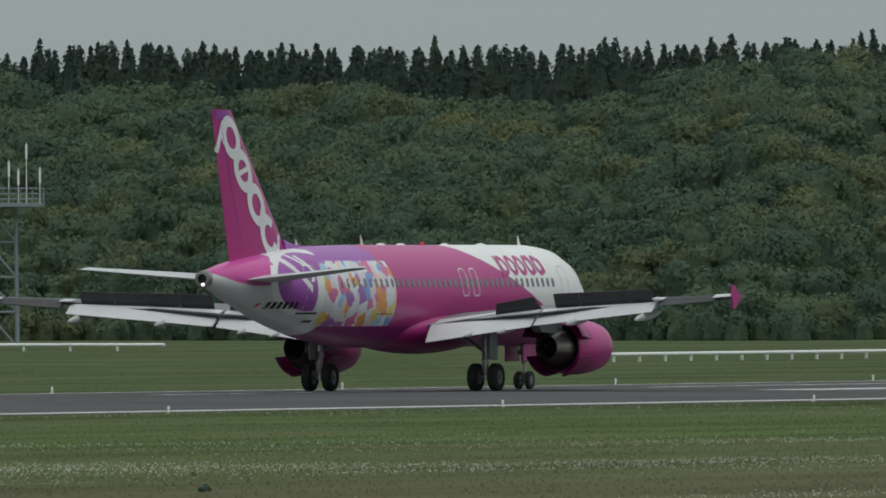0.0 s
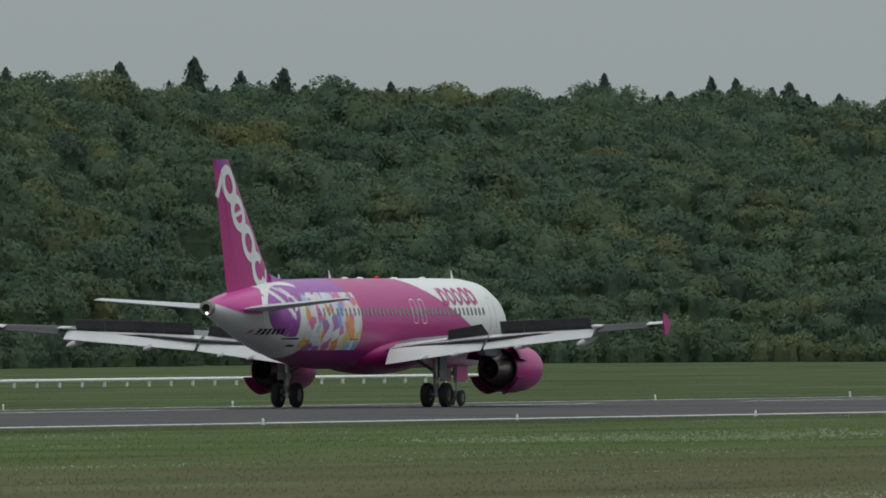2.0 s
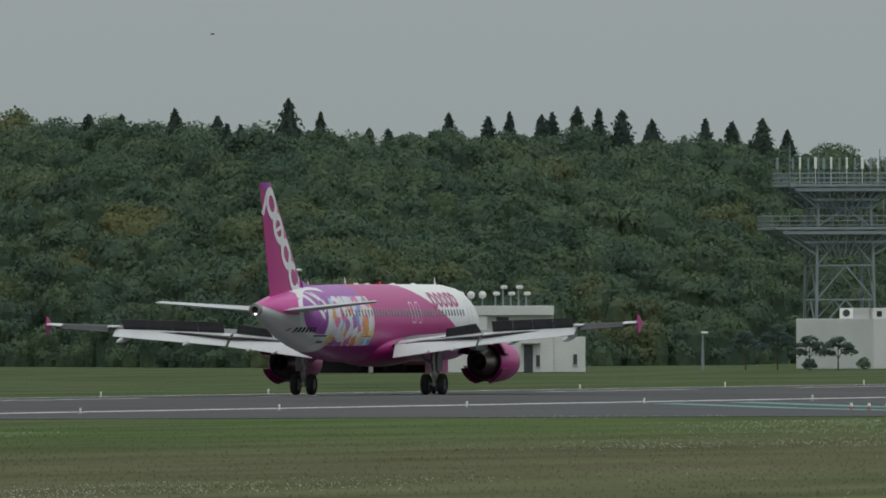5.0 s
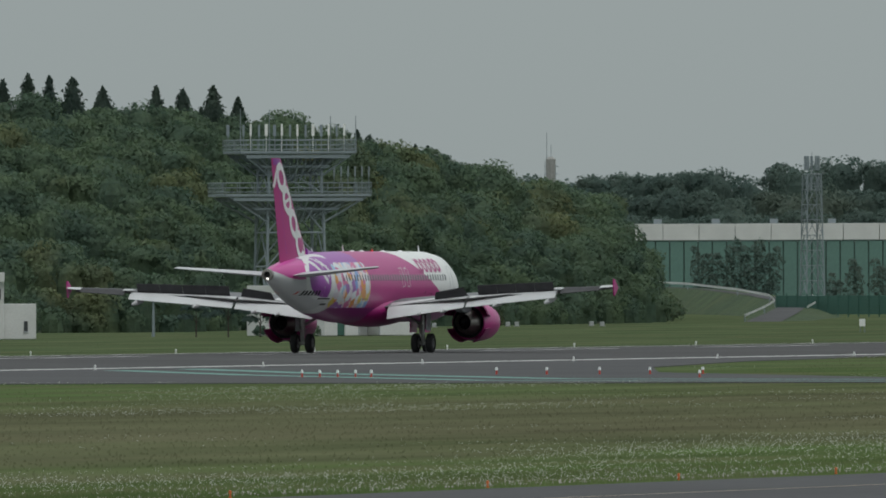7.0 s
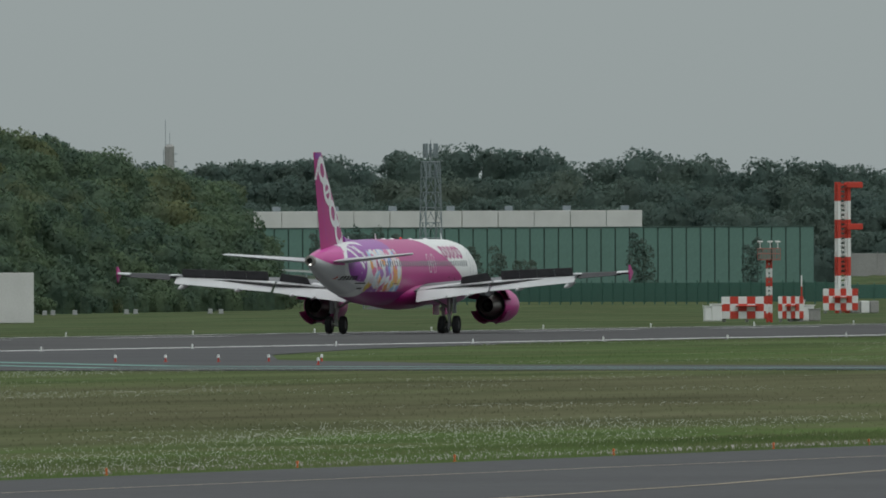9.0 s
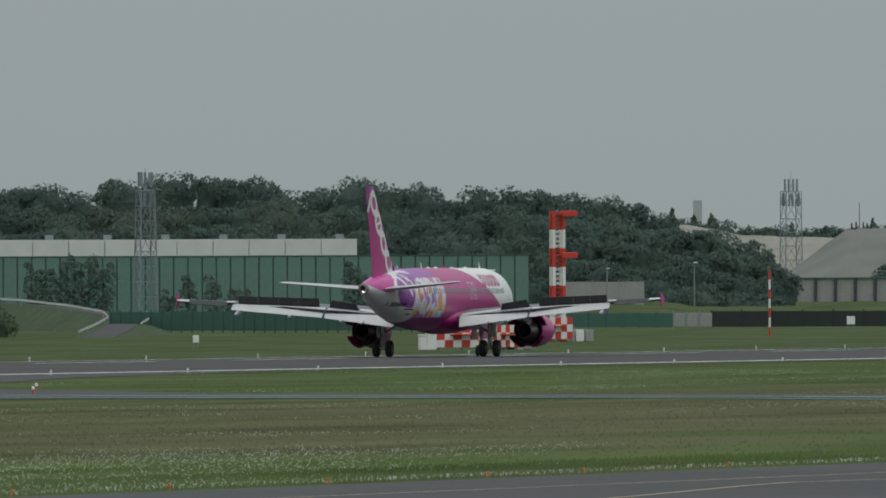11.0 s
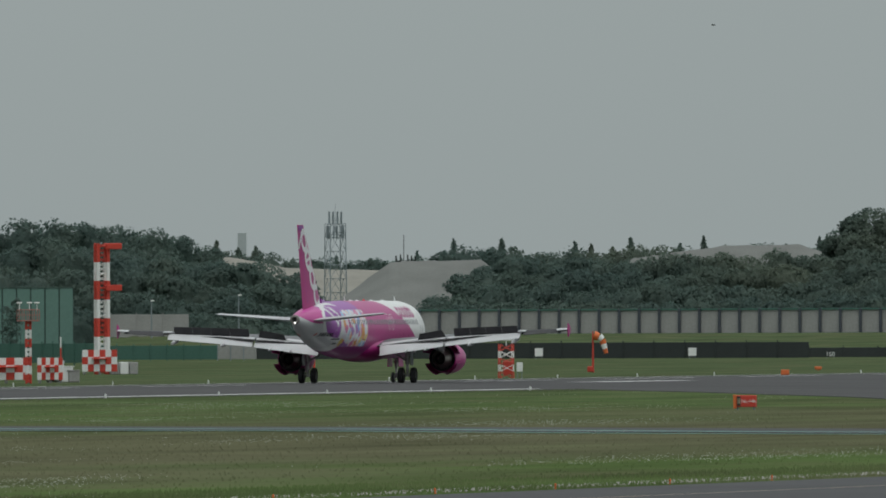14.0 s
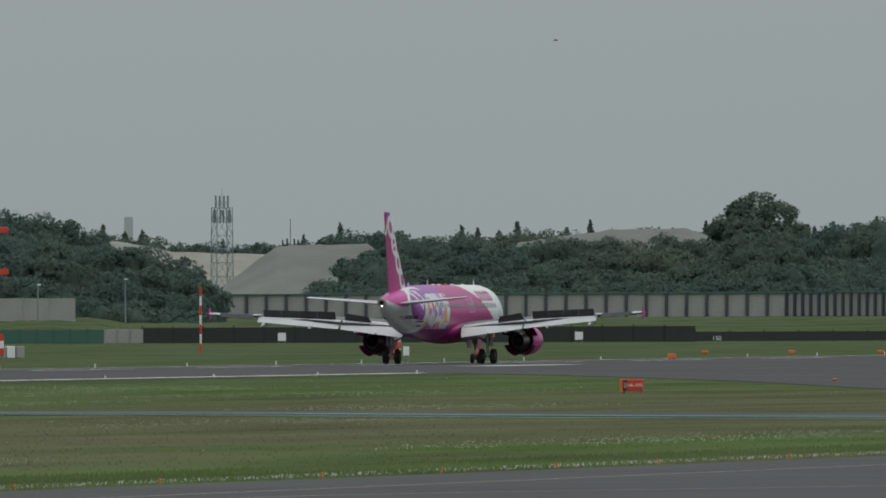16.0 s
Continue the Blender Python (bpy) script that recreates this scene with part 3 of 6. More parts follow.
        add_loft(bm, [airfoil(side * x, le, te, z, t) for x, le, te, z, t in ((1.2, 6.0, -1.7, 2.65, 1.0), (2.4, 5.2, -1.7, 2.80, .85), (6.4, 2.5, -1.75, 3.27, .52), (11.7, -0.4, -3.3, 3.62, .34), (16.6, -3.0, -4.55, 3.86, .20), (16.95, -3.3, -4.6, 3.88, .12))])
        wing = part("wing", bm, WING_GREY, jet, "grey swept wing with raised spoilers", True)
        def slab(a0, b0, a1, b1, t):
            """A thick bent plate between an inner and an outer edge pair (front, rear)."""
            q = bmesh.new()
            rings = []
            for a, b in ((a0, b0), (a1, b1)):
                a, b = Vector(a), Vector(b)
                mid = (a + b) / 2
                up = Vector((0, (b - a).z, -(b - a).y)).normalized()
                up = up if up.z > 0 else -up
                rings.append([a, a * .7 + b * .3 + up * t * .55, mid + up * t * .5, b + up * .015, b - up * .015, mid - up * t * .35, a * .7 + b * .3 - up * t * .5])
            add_loft(q, [[(side * p.x, p.y, p.z) for p in r] for r in rings])
            return q
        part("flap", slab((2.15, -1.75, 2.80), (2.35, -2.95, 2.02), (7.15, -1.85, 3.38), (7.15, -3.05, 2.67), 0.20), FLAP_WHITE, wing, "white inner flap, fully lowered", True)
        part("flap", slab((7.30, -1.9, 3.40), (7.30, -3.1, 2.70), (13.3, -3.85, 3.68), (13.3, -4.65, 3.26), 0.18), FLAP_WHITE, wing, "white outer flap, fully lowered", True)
        # dark colour stands for shade on the drooped aileron
        part("aileron", slab((13.6, -3.7, 3.88), (13.6, -4.7, 3.50), (16.5, -4.45, 3.97), (16.5, -5.0, 3.72), 0.12), DARK_AND_SHADED, wing, "aileron darkened for shade")
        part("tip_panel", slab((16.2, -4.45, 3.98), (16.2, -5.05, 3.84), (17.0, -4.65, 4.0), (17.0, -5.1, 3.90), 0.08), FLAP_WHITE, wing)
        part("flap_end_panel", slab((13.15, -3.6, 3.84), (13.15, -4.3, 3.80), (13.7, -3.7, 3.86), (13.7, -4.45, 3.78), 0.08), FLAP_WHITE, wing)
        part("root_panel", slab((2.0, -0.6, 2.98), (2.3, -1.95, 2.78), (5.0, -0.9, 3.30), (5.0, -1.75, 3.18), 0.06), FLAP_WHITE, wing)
        # black strip stands for the shade in the slot ahead of the flaps
        part("slot_shade", slab((2.3, -1.5, 2.86), (2.3, -1.85, 2.76), (13.6, -3.55, 3.76), (13.6, -3.95, 3.68), 0.05), BLACK, wing)
        # spoilers stand up from their hinges, coloured dark for their shaded backs
        part("spoiler", slab((5.0, -1.72, 3.17), (5.15, -2.0, 3.62), (7.1, -1.76, 3.40), (6.85, -2.05, 3.90), 0.05), DARK_AND_SHADED, wing, "raised spoiler, darkened for its shaded back")
        xs = (7.75, 9.1, 10.4, 11.7, 13.0)
        for a, b in zip(xs, xs[1:]):
            def at(x, up):
                k = (x - 7.75) / 5.6
                return (x, -1.80 - 2.02 * k - 0.28 * up, 3.42 + 0.27 * k + (0.60 - 0.08 * k) * up)
            part("spoiler", slab(at(a + 0.012, 0), at(a + 0.012, 1), at(b - 0.012, 0), at(b - 0.012, 1), 0.05), DARK_AND_SHADED, wing, "raised spoiler, darkened for its shaded back")
        # flap track fairings
        for x, y, z, s in ((5.9, -3.0, 2.55, 0.75), (9.35, -3.6, 2.95, 0.9), (12.85, -4.6, 3.12, 0.9), (4.4, -3.2, 2.35, 0.6)):
            bm = bmesh.new()
            rings = []
            for k in range(9):
                u = k / 8
                r = 0.20 * s * math.sin(math.pi * min(1, u * 0.92 + 0.04)) ** 0.6
                rings.append([(side * x + r * 0.7 * math.cos(math.tau * j / 10), y + 2.2 * s - 3.0 * s * u, z + 0.15 - 0.35 * s * u + r * math.sin(math.tau * j / 10)) for j in range(10)])
            add_loft(bm, rings)
            part("flap_track_fairing", bm, FLAP_WHITE, wing, smooth=True)
        # wing tip fence
        bm = bmesh.new()
        tri = [(-4.0, 3.88), (-4.72, 4.34), (-4.95, 4.37), (-5.0, 3.88), (-4.85, 3.36), (-4.66, 3.40)]
        add_loft(bm, [[(side * (17.0 + d), y, z) for y, z in tri] for d in (0, 0.07)])
        part("wing_tip_fence", bm, MAGENTA, wing, "magenta arrow-shaped wing tip fence")
        # engine
        ex, ez = side * 5.75, 1.80
        def tube(pr, seg=32):
            q = bmesh.new()
            add_loft(q, [[(ex + r * math.cos(math.tau * k / seg), y, ez + r * math.sin(math.tau * k / seg)) for k in range(seg)] for y, r in pr], caps=False)
            return q
        nac = part("engine", tube(((2.9, .97), (2.93, 1.02), (3.7, 1.12), (4.7, 1.16), (5.8, 1.09), (6.4, .99), (6.6, .90), (6.3, .84), (5.4, .82))), MAGENTA, jet, "magenta engine nacelle with open reverser doors", True)
        bm = tube(((5.4, .82), (5.38, .25), (5.7, .02)))
        part("fan", bm, DARK_AND_SHADED, nac)
        part("duct", tube(((5.3, .96), (2.92, .96), (3.1, .60))), BLACK, nac)
        part("core_cowl", tube(((3.6, .80), (3.0, .77), (2.6, .70), (2.1, .57), (1.75, .50), (1.8, .46), (2.4, .44))), HOT_METAL, nac, "bare metal core cowl", True)
        part("exhaust_plug", tube(((2.4, .45), (2.2, .25), (1.5, .04))), BLACK, nac)
        for ang, flare in ((45, 1.0), (135, 1.0), (225, 0.55), (315, 0.55)):
            # a door pivots at its middle: its rear end stands out from the cowl
            bm = bmesh.new()
            arc = [radians(-27 + 54 * j / 8) for j in range(9)]
            rings = []
            for y, r, tk in ((4.15, 1.135, .05), (3.8, 1.17, .06), (3.3, 1.13 + .16 * flare, .06), (2.75, 1.08 + .36 * flare, .06), (2.45, 1.03 + .44 * flare, .05)):
                rings.append([(r * math.cos(a), y, r * math.sin(a)) for a in arc] + [((r - tk) * math.cos(a), y - 0.04, (r - tk) * math.sin(a)) for a in arc[::-1]])
            add_loft(bm, rings)
            bmesh.ops.transform(bm, matrix=pose(ex, 0, ez) @ Matrix.Rotation(radians(-ang), 4, "Y"), verts=bm.verts[:])
            part("reverser_door", bm, DOOR_MAGENTA, nac, "dark magenta reverser door swung open", True)
        bm = bmesh.new()
        add_loft(bm, [[(ex + s * wd, y, z) for s, y, z in ((1, y0, z0), (1, y1, z1), (-1, y1, z1), (-1, y0, z0))] for wd, y0, z0, y1, z1 in ((0.2, 5.2, 2.95, 0.6, 3.15), (0.22, 4.8, 2.7, 0.4, 2.8), (0.18, 3.6, 2.3, 0.9, 2.45))])
        part("pylon", bm, GREY_PAINT, jet)
        # main gear
        gx = side * 3.78
        bm = bmesh.new()
        add_rod(bm, (gx, 0, 0.45), (gx, 0, 1.5), 0.11, seg=12)
        add_rod(bm, (gx, 0, 1.4), (gx, 0.05, 3.0), 0.17, seg=12)
        add_rod(bm, (gx - 0.55, 0, 0.575), (gx + 0.55, 0, 0.575), 0.10, seg=10)
        add_rod(bm, (gx, 0.05, 1.6), (gx - side * 1.7, 0.2, 2.6), 0.08, seg=8)
        add_rod(bm, (gx, -0.25, 0.75), (gx, -0.32, 1.25), 0.05, seg=8)
        add_rod(bm, (gx, -0.32, 1.25), (gx, -0.1, 1.7), 0.05, seg=8)
        leg = part("main_gear_leg", bm, STEEL, jet, "steel main gear leg", True)
        bm = bmesh.new()
        add_box(bm, (gx + side * 0.32, 0.05, 2.05), (0.05, 0.85, 1.5), bevel=0.02)
        part("gear_door", bm, GREY_PAINT, leg, "grey gear door")
        for dx in (-0.46, 0.46):
            build_wheel("wheel", gx + dx, 0, 0.575, 0.40, leg)
    # nose gear
    bm = bmesh.new()
    add_rod(bm, (0, 12.5, 0.35), (0, 12.5, 1.2), 0.08, seg=10)
    add_rod(bm, (0, 12.5, 1.1), (0, 12.3, 2.3), 0.12, seg=10)
    add_rod(bm, (0, 12.5, 1.2), (0, 13.6, 2.2), 0.06, seg=8)
    add_rod(bm, (-0.3, 12.5, 0.38), (0.3, 12.5, 0.38), 0.07, seg=8)
    add_box(bm, (0, 12.45, 1.55), (0.45, 0.25, 0.22), bevel=0.03)
    leg = part("nose_gear_leg", bm, STEEL, jet, "steel nose gear leg", True)
    for s in (1, -1):
        bm = bmesh.new()
        add_box(bm, (s * 0.42, 12.2, 1.55), (0.04, 1.5, 0.75), bevel=0.015)
        part("gear_door", bm, MAGENTA, leg)
        build_wheel("wheel", s * 0.25, 12.5, 0.38, 0.22, leg)
    # aerials, beacon, roof fairings
    for y, h in ((12.0, 0.42), (-4.1, 0.42), (-10.6, 0.34)):
        bm = bmesh.new()
        zt = section(y)[0] + section(y)[2] - 0.03
        add_loft(bm, [[(-.02, y + a, zt), (.02, y + a, zt), (.02, y + b, zt), (-.02, y + b, zt)] if k == 0 else [(-.012, y + a - .22, zt + h), (.012, y + a - .22, zt + h), (.012, y + b - .12, zt + h), (-.012, y + b - .12, zt + h)] for k, (a, b) in enumerate(((0.15, -0.12), (0.10, -0.05)))])
        part("blade_aerial", bm, WHITE, hull, "white blade aerial")
    for y in (-2.2, -0.2, 4.3, 8.0):
        bm = bmesh.new()
        bmesh.ops.create_uvsphere(bm, u_segments=12, v_segments=6, radius=1, matrix=Matrix.Translation((0, y, 6.06)) @ Matrix.Diagonal((0.14, 0.42, 0.09, 1)))
        part("roof_fairing", bm, WHITE, hull, smooth=True)
    bm = bmesh.new()
    bmesh.ops.create_uvsphere(bm, u_segments=12, v_segments=8, radius=0.09, matrix=Matrix.Translation((0, 2.0, 6.11)))
    part("beacon", bm, LIT_RED, hull, "red anti-collision beacon")
    return jet


# ---- ground, runway, taxiways ----
def ground_z(x, y):
    """The field is level as far as the dark hoarding, then rises a little."""
    k = max(0.0, min(1.0, (y - 2560) / 700))
    return 2.7 * k * k * (3 - 2 * k)


def build_ground():
    bm = bmesh.new()
    xs = [-4000, -2500, -1600, -1100, -800, -650, -500, -420, -374, -310, -250, -200, -126, -60, 0, 200, 800, 2500]
    ys = [-1500, -400, 0, 200, 400, 600, 800, 1000, 1300, 1600, 2000, 2400] + [2560 + 70 * k for k in range(11)] + [3700, 4200, 4700]
    grid = [[bm.verts.new((x, y, ground_z(x, y) - 0.02)) for y in ys] for x in xs]
    for i in range(len(xs) - 1):
        for j in range(len(ys) - 1):
            bm.faces.new((grid[i][j], grid[i + 1][j], grid[i + 1][j + 1], grid[i][j + 1]))
    ob = new("ground", done("ground", bm, GRASS, True))
    tagged(ob, "mown airfield grass with dry patches", "grass", kind="structure")


def flat(name, pts, z, material, label, category, parent=None):
    """A level paved sheet, a little above the grass."""
    bm = bmesh.new()
    top = [bm.verts.new((x, y, z)) for x, y in pts]
    low = [bm.verts.new((x, y, z - 0.3)) for x, y in pts]
    bm.faces.new(top)
    for i in range(len(pts)):
        bm.faces.new((top[i - 1], top[i], low[i], low[i - 1]))
    if parent:
        return part(name, bm, material, parent, label)
    return tagged(new(name, done(name, bm, material)), label, category, kind="structure")


def build_paving():
    # crowned runway: 0.2 m higher along its middle
    bm = bmesh.new()
    prof = [(-373.0, -0.25), (-373.0, 0.0), (-360, 0.13), (-347, 0.2), (-330, 0.20), (-314.6, 0.075), (-311.2, 0.0), (-311.2, -0.25)]
    add_loft(bm, [[(x, y, z) for x, z in prof] for y in (-600, 300, 900, 1500, 2100, 2450)], close=False, caps=False)
    runway = tagged(new("runway", done("runway", bm, ASPHALT)), "long grey asphalt runway with white edge lines", "runway", kind="structure")
    def stripe(name, x0, x1, y0, y1, z, m, lift=0.0):
        b = bmesh.new()
        n = max(1, int((y1 - y0) / 60))
        add_loft(b, [[(x0, y0 + (y1 - y0) * k / n, z + lift), (x1, y0 + (y1 - y0) * k / n, z)] for k in range(n + 1)], close=False, caps=False)
        part(name, b, m, runway)
    stripe("edge_line", -313.65, -312.75, 300, 1376, 0.038, LINE_WHITE, 0.020)
    stripe("edge_line", -371.4, -370.2, 300, 2440, 0.024, LINE_WHITE)
    for y in (778, 1472):
        stripe("touchdown_mark", -333.0, -329.6, y, y + 32, 0.208, LINE_WHITE, 0.0)
    for y in range(600, 2400, 50):
        stripe("centre_line_mark", -347.5, -346.6, y, y + 30, 0.206, LINE_WHITE)
    flat("exit_taxiway_1", [(-311.2, 862), (-266, 876), (-208, 866), (-126.5, 782), (-126.5, 818), (-208, 890), (-245, 915), (-270, 965), (-286, 1021), (-300, 1090), (-311.2, 1180)], 0.012, ASPHALT_OLD, "worn asphalt exit taxiway", "taxiway")
    line = [(-308, 1010), (-286, 960), (-258, 905), (-226, 884), (-208, 875), (-184, 846), (-126.5, 800)]
    bm = bmesh.new()
    add_loft(bm, [[(x - 0.5, y - 0.6, 0.02), (x + 0.5, y + 1.6, 0.02)] for x, y in line], close=False, caps=False)
    tagged(new("taxi_line", done("taxi_line", bm, TEAL_LINE)), "green-painted taxiway guide line", "marking", kind="structure")
    bm = bmesh.new()
    add_loft(bm, [[(x - 0.5, y - 13, 0.018), (x + 0.5, y - 11.5, 0.018)] for x, y in line], close=False, caps=False)
    tagged(new("taxi_line", done("taxi_line", bm, TEAL_LINE)), "green-painted taxiway edge line", "marking", kind="structure")
    flat("exit_taxiway_2", [(-311.2, 1378), (-290, 1320), (-258, 1221), (-223, 1095), (-190, 1010), (-126.5, 900), (-126.5, 980), (-200, 1250), (-260, 1600), (-311.2, 1900)], 0.014, ASPHALT, "dark asphalt exit taxiway", "taxiway")
    bm = bmesh.new()
    curve = [(-346, 1650), (-330, 1640), (-312, 1600), (-290, 1500), (-262, 1380), (-235, 1260)]
    add_loft(bm, [[(x - 0.3, y, 0.03 if x > -311 else 0.17), (x + 0.4, y + 1.2, 0.03 if x > -311 else 0.17)] for x, y in curve], close=False, caps=False)
    tagged(new("taxi_line", done("taxi_line", bm, YELLOW)), "faded curved lead-off line", "marking", kind="structure")
    flat("parallel_taxiway", [(-126.5, -300), (-60, -300), (-60, 1500), (-126.5, 1500)], 0.01, ASPHALT_OLD, "worn asphalt parallel taxiway", "taxiway")
    bm = bmesh.new()
    for x0, x1, y0, y1 in ((-119.5, -119.35, 200, 1400),):
        add_loft(bm, [[(x0, y, 0.02), (x1, y, 0.02)] for y in (y0, y1)], close=False, caps=False)
    add_loft(bm, [[(x, y, 0.021), (x + 0.18, y, 0.021)] for x, y in ((-105, 380), (-108, 420), (-112, 455), (-115, 478), (-115.8, 486), (-115.3, 494), (-113, 502), (-105, 520), (-90, 560), (-70, 600))], close=False, caps=False)
    tagged(new("taxi_line", done("taxi_line", bm, YELLOW)), "faded yellow taxiway lines", "marking", kind="structure")
    # worn bare track in the grass
    flat("bare_track", [(-131, 300), (-128.6, 300), (-128.6, 1200), (-131, 1200)], 0.006, SAND, "narrow bare earth strip", "track")
    # access road that climbs past the green shed
    pts = [(15.66, 2600, rise(-.03, 2600)), (15.5, 2560, rise(-.038, 2560)), (15.36, 2480, rise(-.055, 2480)), (15.27, 2400, rise(-.072, 2400)), (15.255, 2330, rise(-.088, 2330)), (15.285, 2240, rise(-.106, 2240)), (15.34, 2100, rise(-.131, 2100))]
    bm = bmesh.new()
    add_loft(bm, [[polar(a - 0.0 - 0.040 * k / 6 - .01, d, z), polar(a + 0.012 + 0.040 * k / 6, d, z)] for k, (a, d, z) in enumerate(pts)], close=False, caps=False)
    road = tagged(new("access_road", done("access_road", bm, ASPHALT_OLD)), "narrow asphalt road climbing a grass bank", "road", kind="structure")
    # bank under the road
    bm = bmesh.new()
    add_loft(bm, [[polar(a + 0.14, d, 0 - 0.3), polar(a + 0.05, d, z - 0.05), polar(a - 0.06, d, z - 0.05), polar(a - 0.16, d, -0.3)] for a, d, z in pts], close=False, caps=False)
    tagged(new("grass_bank", done("grass_bank", bm, BANK, True)), "grass bank under the road", "bank", kind="structure")
    # guard rail along it
    rail = thing("guard_rail", "white guard rail along the access road", "guard rail")
    bm = bmesh.new()
    for off in (0.03, ):
        ring = [[polar(a + off + 0.02, d, z + 0.55), polar(a + off + 0.02, d, z + 0.82)] for a, d, z in pts]
        add_loft(bm, ring, close=False, caps=False)
    bmesh.ops.solidify(bm, geom=bm.faces[:], thickness=0.08)
    part("beam", bm, SIGN_WHITE, rail)
    bm = bmesh.new()
    add_loft(bm, [[polar(a - 0.07, d, z + 0.5), polar(a - 0.07, d, z + 0.77)] for a, d, z in pts[3:6]], close=False, caps=False)
    bmesh.ops.solidify(bm, geom=bm.faces[:], thickness=0.08)
    part("beam", bm, SIGN_WHITE, rail)
    for a, d, z in pts:
        bm = bmesh.new()
        add_rod(bm, polar(a + 0.05, d, z - 0.3), polar(a + 0.05, d, z + 0.6), 0.06)
        part("post", bm, GALV, rail)


# ---- vegetation ----
BODIES = []      # lobes of the crowns made since the last object: centre, radii, turn


def ball(seg, rows):
    """Points and quads of a unit ball."""
    pts = [(math.cos(math.tau * j / seg) * math.sin(math.pi * i / rows), math.sin(math.tau * j / seg) * math.sin(math.pi * i / rows), math.cos(math.pi * i / rows)) for i in range(rows + 1) for j in range(seg)]
    return np.array(pts), np.array([(i * seg + j, (i + 1) * seg + j, (i + 1) * seg + (j + 1) % seg, i * seg + (j + 1) % seg) for i in range(rows) for j in range(seg)])


BALL_V, BALL_F = ball(7, 4)


def quads_to_object(name, V, material, label, category):
    """One mesh of leaf triangles, each corner with its place and the soft normal of the crown, and of the rounded lobes under them."""
    V = np.asarray(V, dtype=np.float32)
    P, N = V[:, :, :3], V[:, :, 3:]
    face = np.cross(P[:, 1] - P[:, 0], P[:, 2] - P[:, 0])
    back = (face * N.mean(1)).sum(1) < 0
    P[back] = P[back][:, [0, 2, 1]]
    N[back] = N[back][:, [0, 2, 1]]
    n = len(V)
    co, nr = [P.reshape(-1, 3)], [N.reshape(-1, 3)]
    idx = [np.arange(n * 3, dtype=np.int32)]
    rng = np.random.default_rng(len(BODIES) + n)
    start = n * 3
    for c, r3, turn, lean in BODIES:
        d = np.stack([BALL_V[:, 0] * math.cos(turn) - BALL_V[:, 1] * math.sin(turn), BALL_V[:, 0] * math.sin(turn) + BALL_V[:, 1] * math.cos(turn), BALL_V[:, 2]], 1)
        co.append((c + d * rng.uniform(0.86, 1.10, (len(d), 1)) * r3).astype(np.float32))
        nr.append((0.45 * d + lean).astype(np.float32))
        idx.append((BALL_F + start).astype(np.int32).ravel())
        start += len(d)
    nb = len(BODIES) * len(BALL_F)
    BODIES.clear()
    co, nr, idx = np.concatenate(co), np.concatenate(nr), np.concatenate(idx)
    nr /= np.maximum(np.linalg.norm(nr, axis=1), 1e-6)[:, None]
    me = bpy.data.meshes.new(name)
    me.vertices.add(len(co))
    me.vertices.foreach_set("co", np.ascontiguousarray(co).ravel())
    me.loops.add(len(idx))
    me.loops.foreach_set("vertex_index", idx)
    me.polygons.add(n + nb)
    me.polygons.foreach_set("loop_start", np.concatenate([np.arange(n) * 3, n * 3 + np.arange(nb) * 4]).astype(np.int32))
    me.polygons.foreach_set("use_smooth", np.ones(n + nb, bool))
    me.update(calc_edges=True)
    me.attributes.new("custom_normal", "FLOAT_VECTOR", "POINT").data.foreach_set("vector", np.ascontiguousarray(nr).ravel())
    me.materials.append(material)
    return tagged(new(name, me), label, category, kind="stuff")


def in_two(V):
    """Quads as pairs of triangles."""
    return np.concatenate([V[:, [0, 1, 2]], V[:, [0, 2, 3]]])


def with_normals(P, N):
    """Corners and one soft normal a face, side by side."""
    return np.concatenate([P, np.repeat(N[:, None, :], P.shape[1], 1)], 2)


def leaf_quads(rng, pos, nrm, size, soft=None, jitter=0.5):
    """Small leaf clumps at pos, roughly square to nrm, with uneven corners."""
    n = len(pos)
    soft = nrm if soft is None else soft
    soft = soft + rng.normal(0, 0.16, (n, 3))
    nrm = nrm + rng.normal(0, jitter, (n, 3))
    nrm /= np.linalg.norm(nrm, axis=1)[:, None]
    a = np.cross(nrm, rng.normal(0, 1, (n, 3)))
    a /= np.linalg.norm(a, axis=1)[:, None]
    b = np.cross(nrm, a)
    s = (size * rng.uniform(0.5, 1.25, n))[:, None]
    k = rng.uniform(0.45, 1.1, (4, n, 1))
    return with_normals(np.stack([pos + s * k[0] * a, pos + s * k[1] * b - s * 0.4 * a, pos - s * k[2] * b - s * k[3] * 0.5 * a], 1), soft)


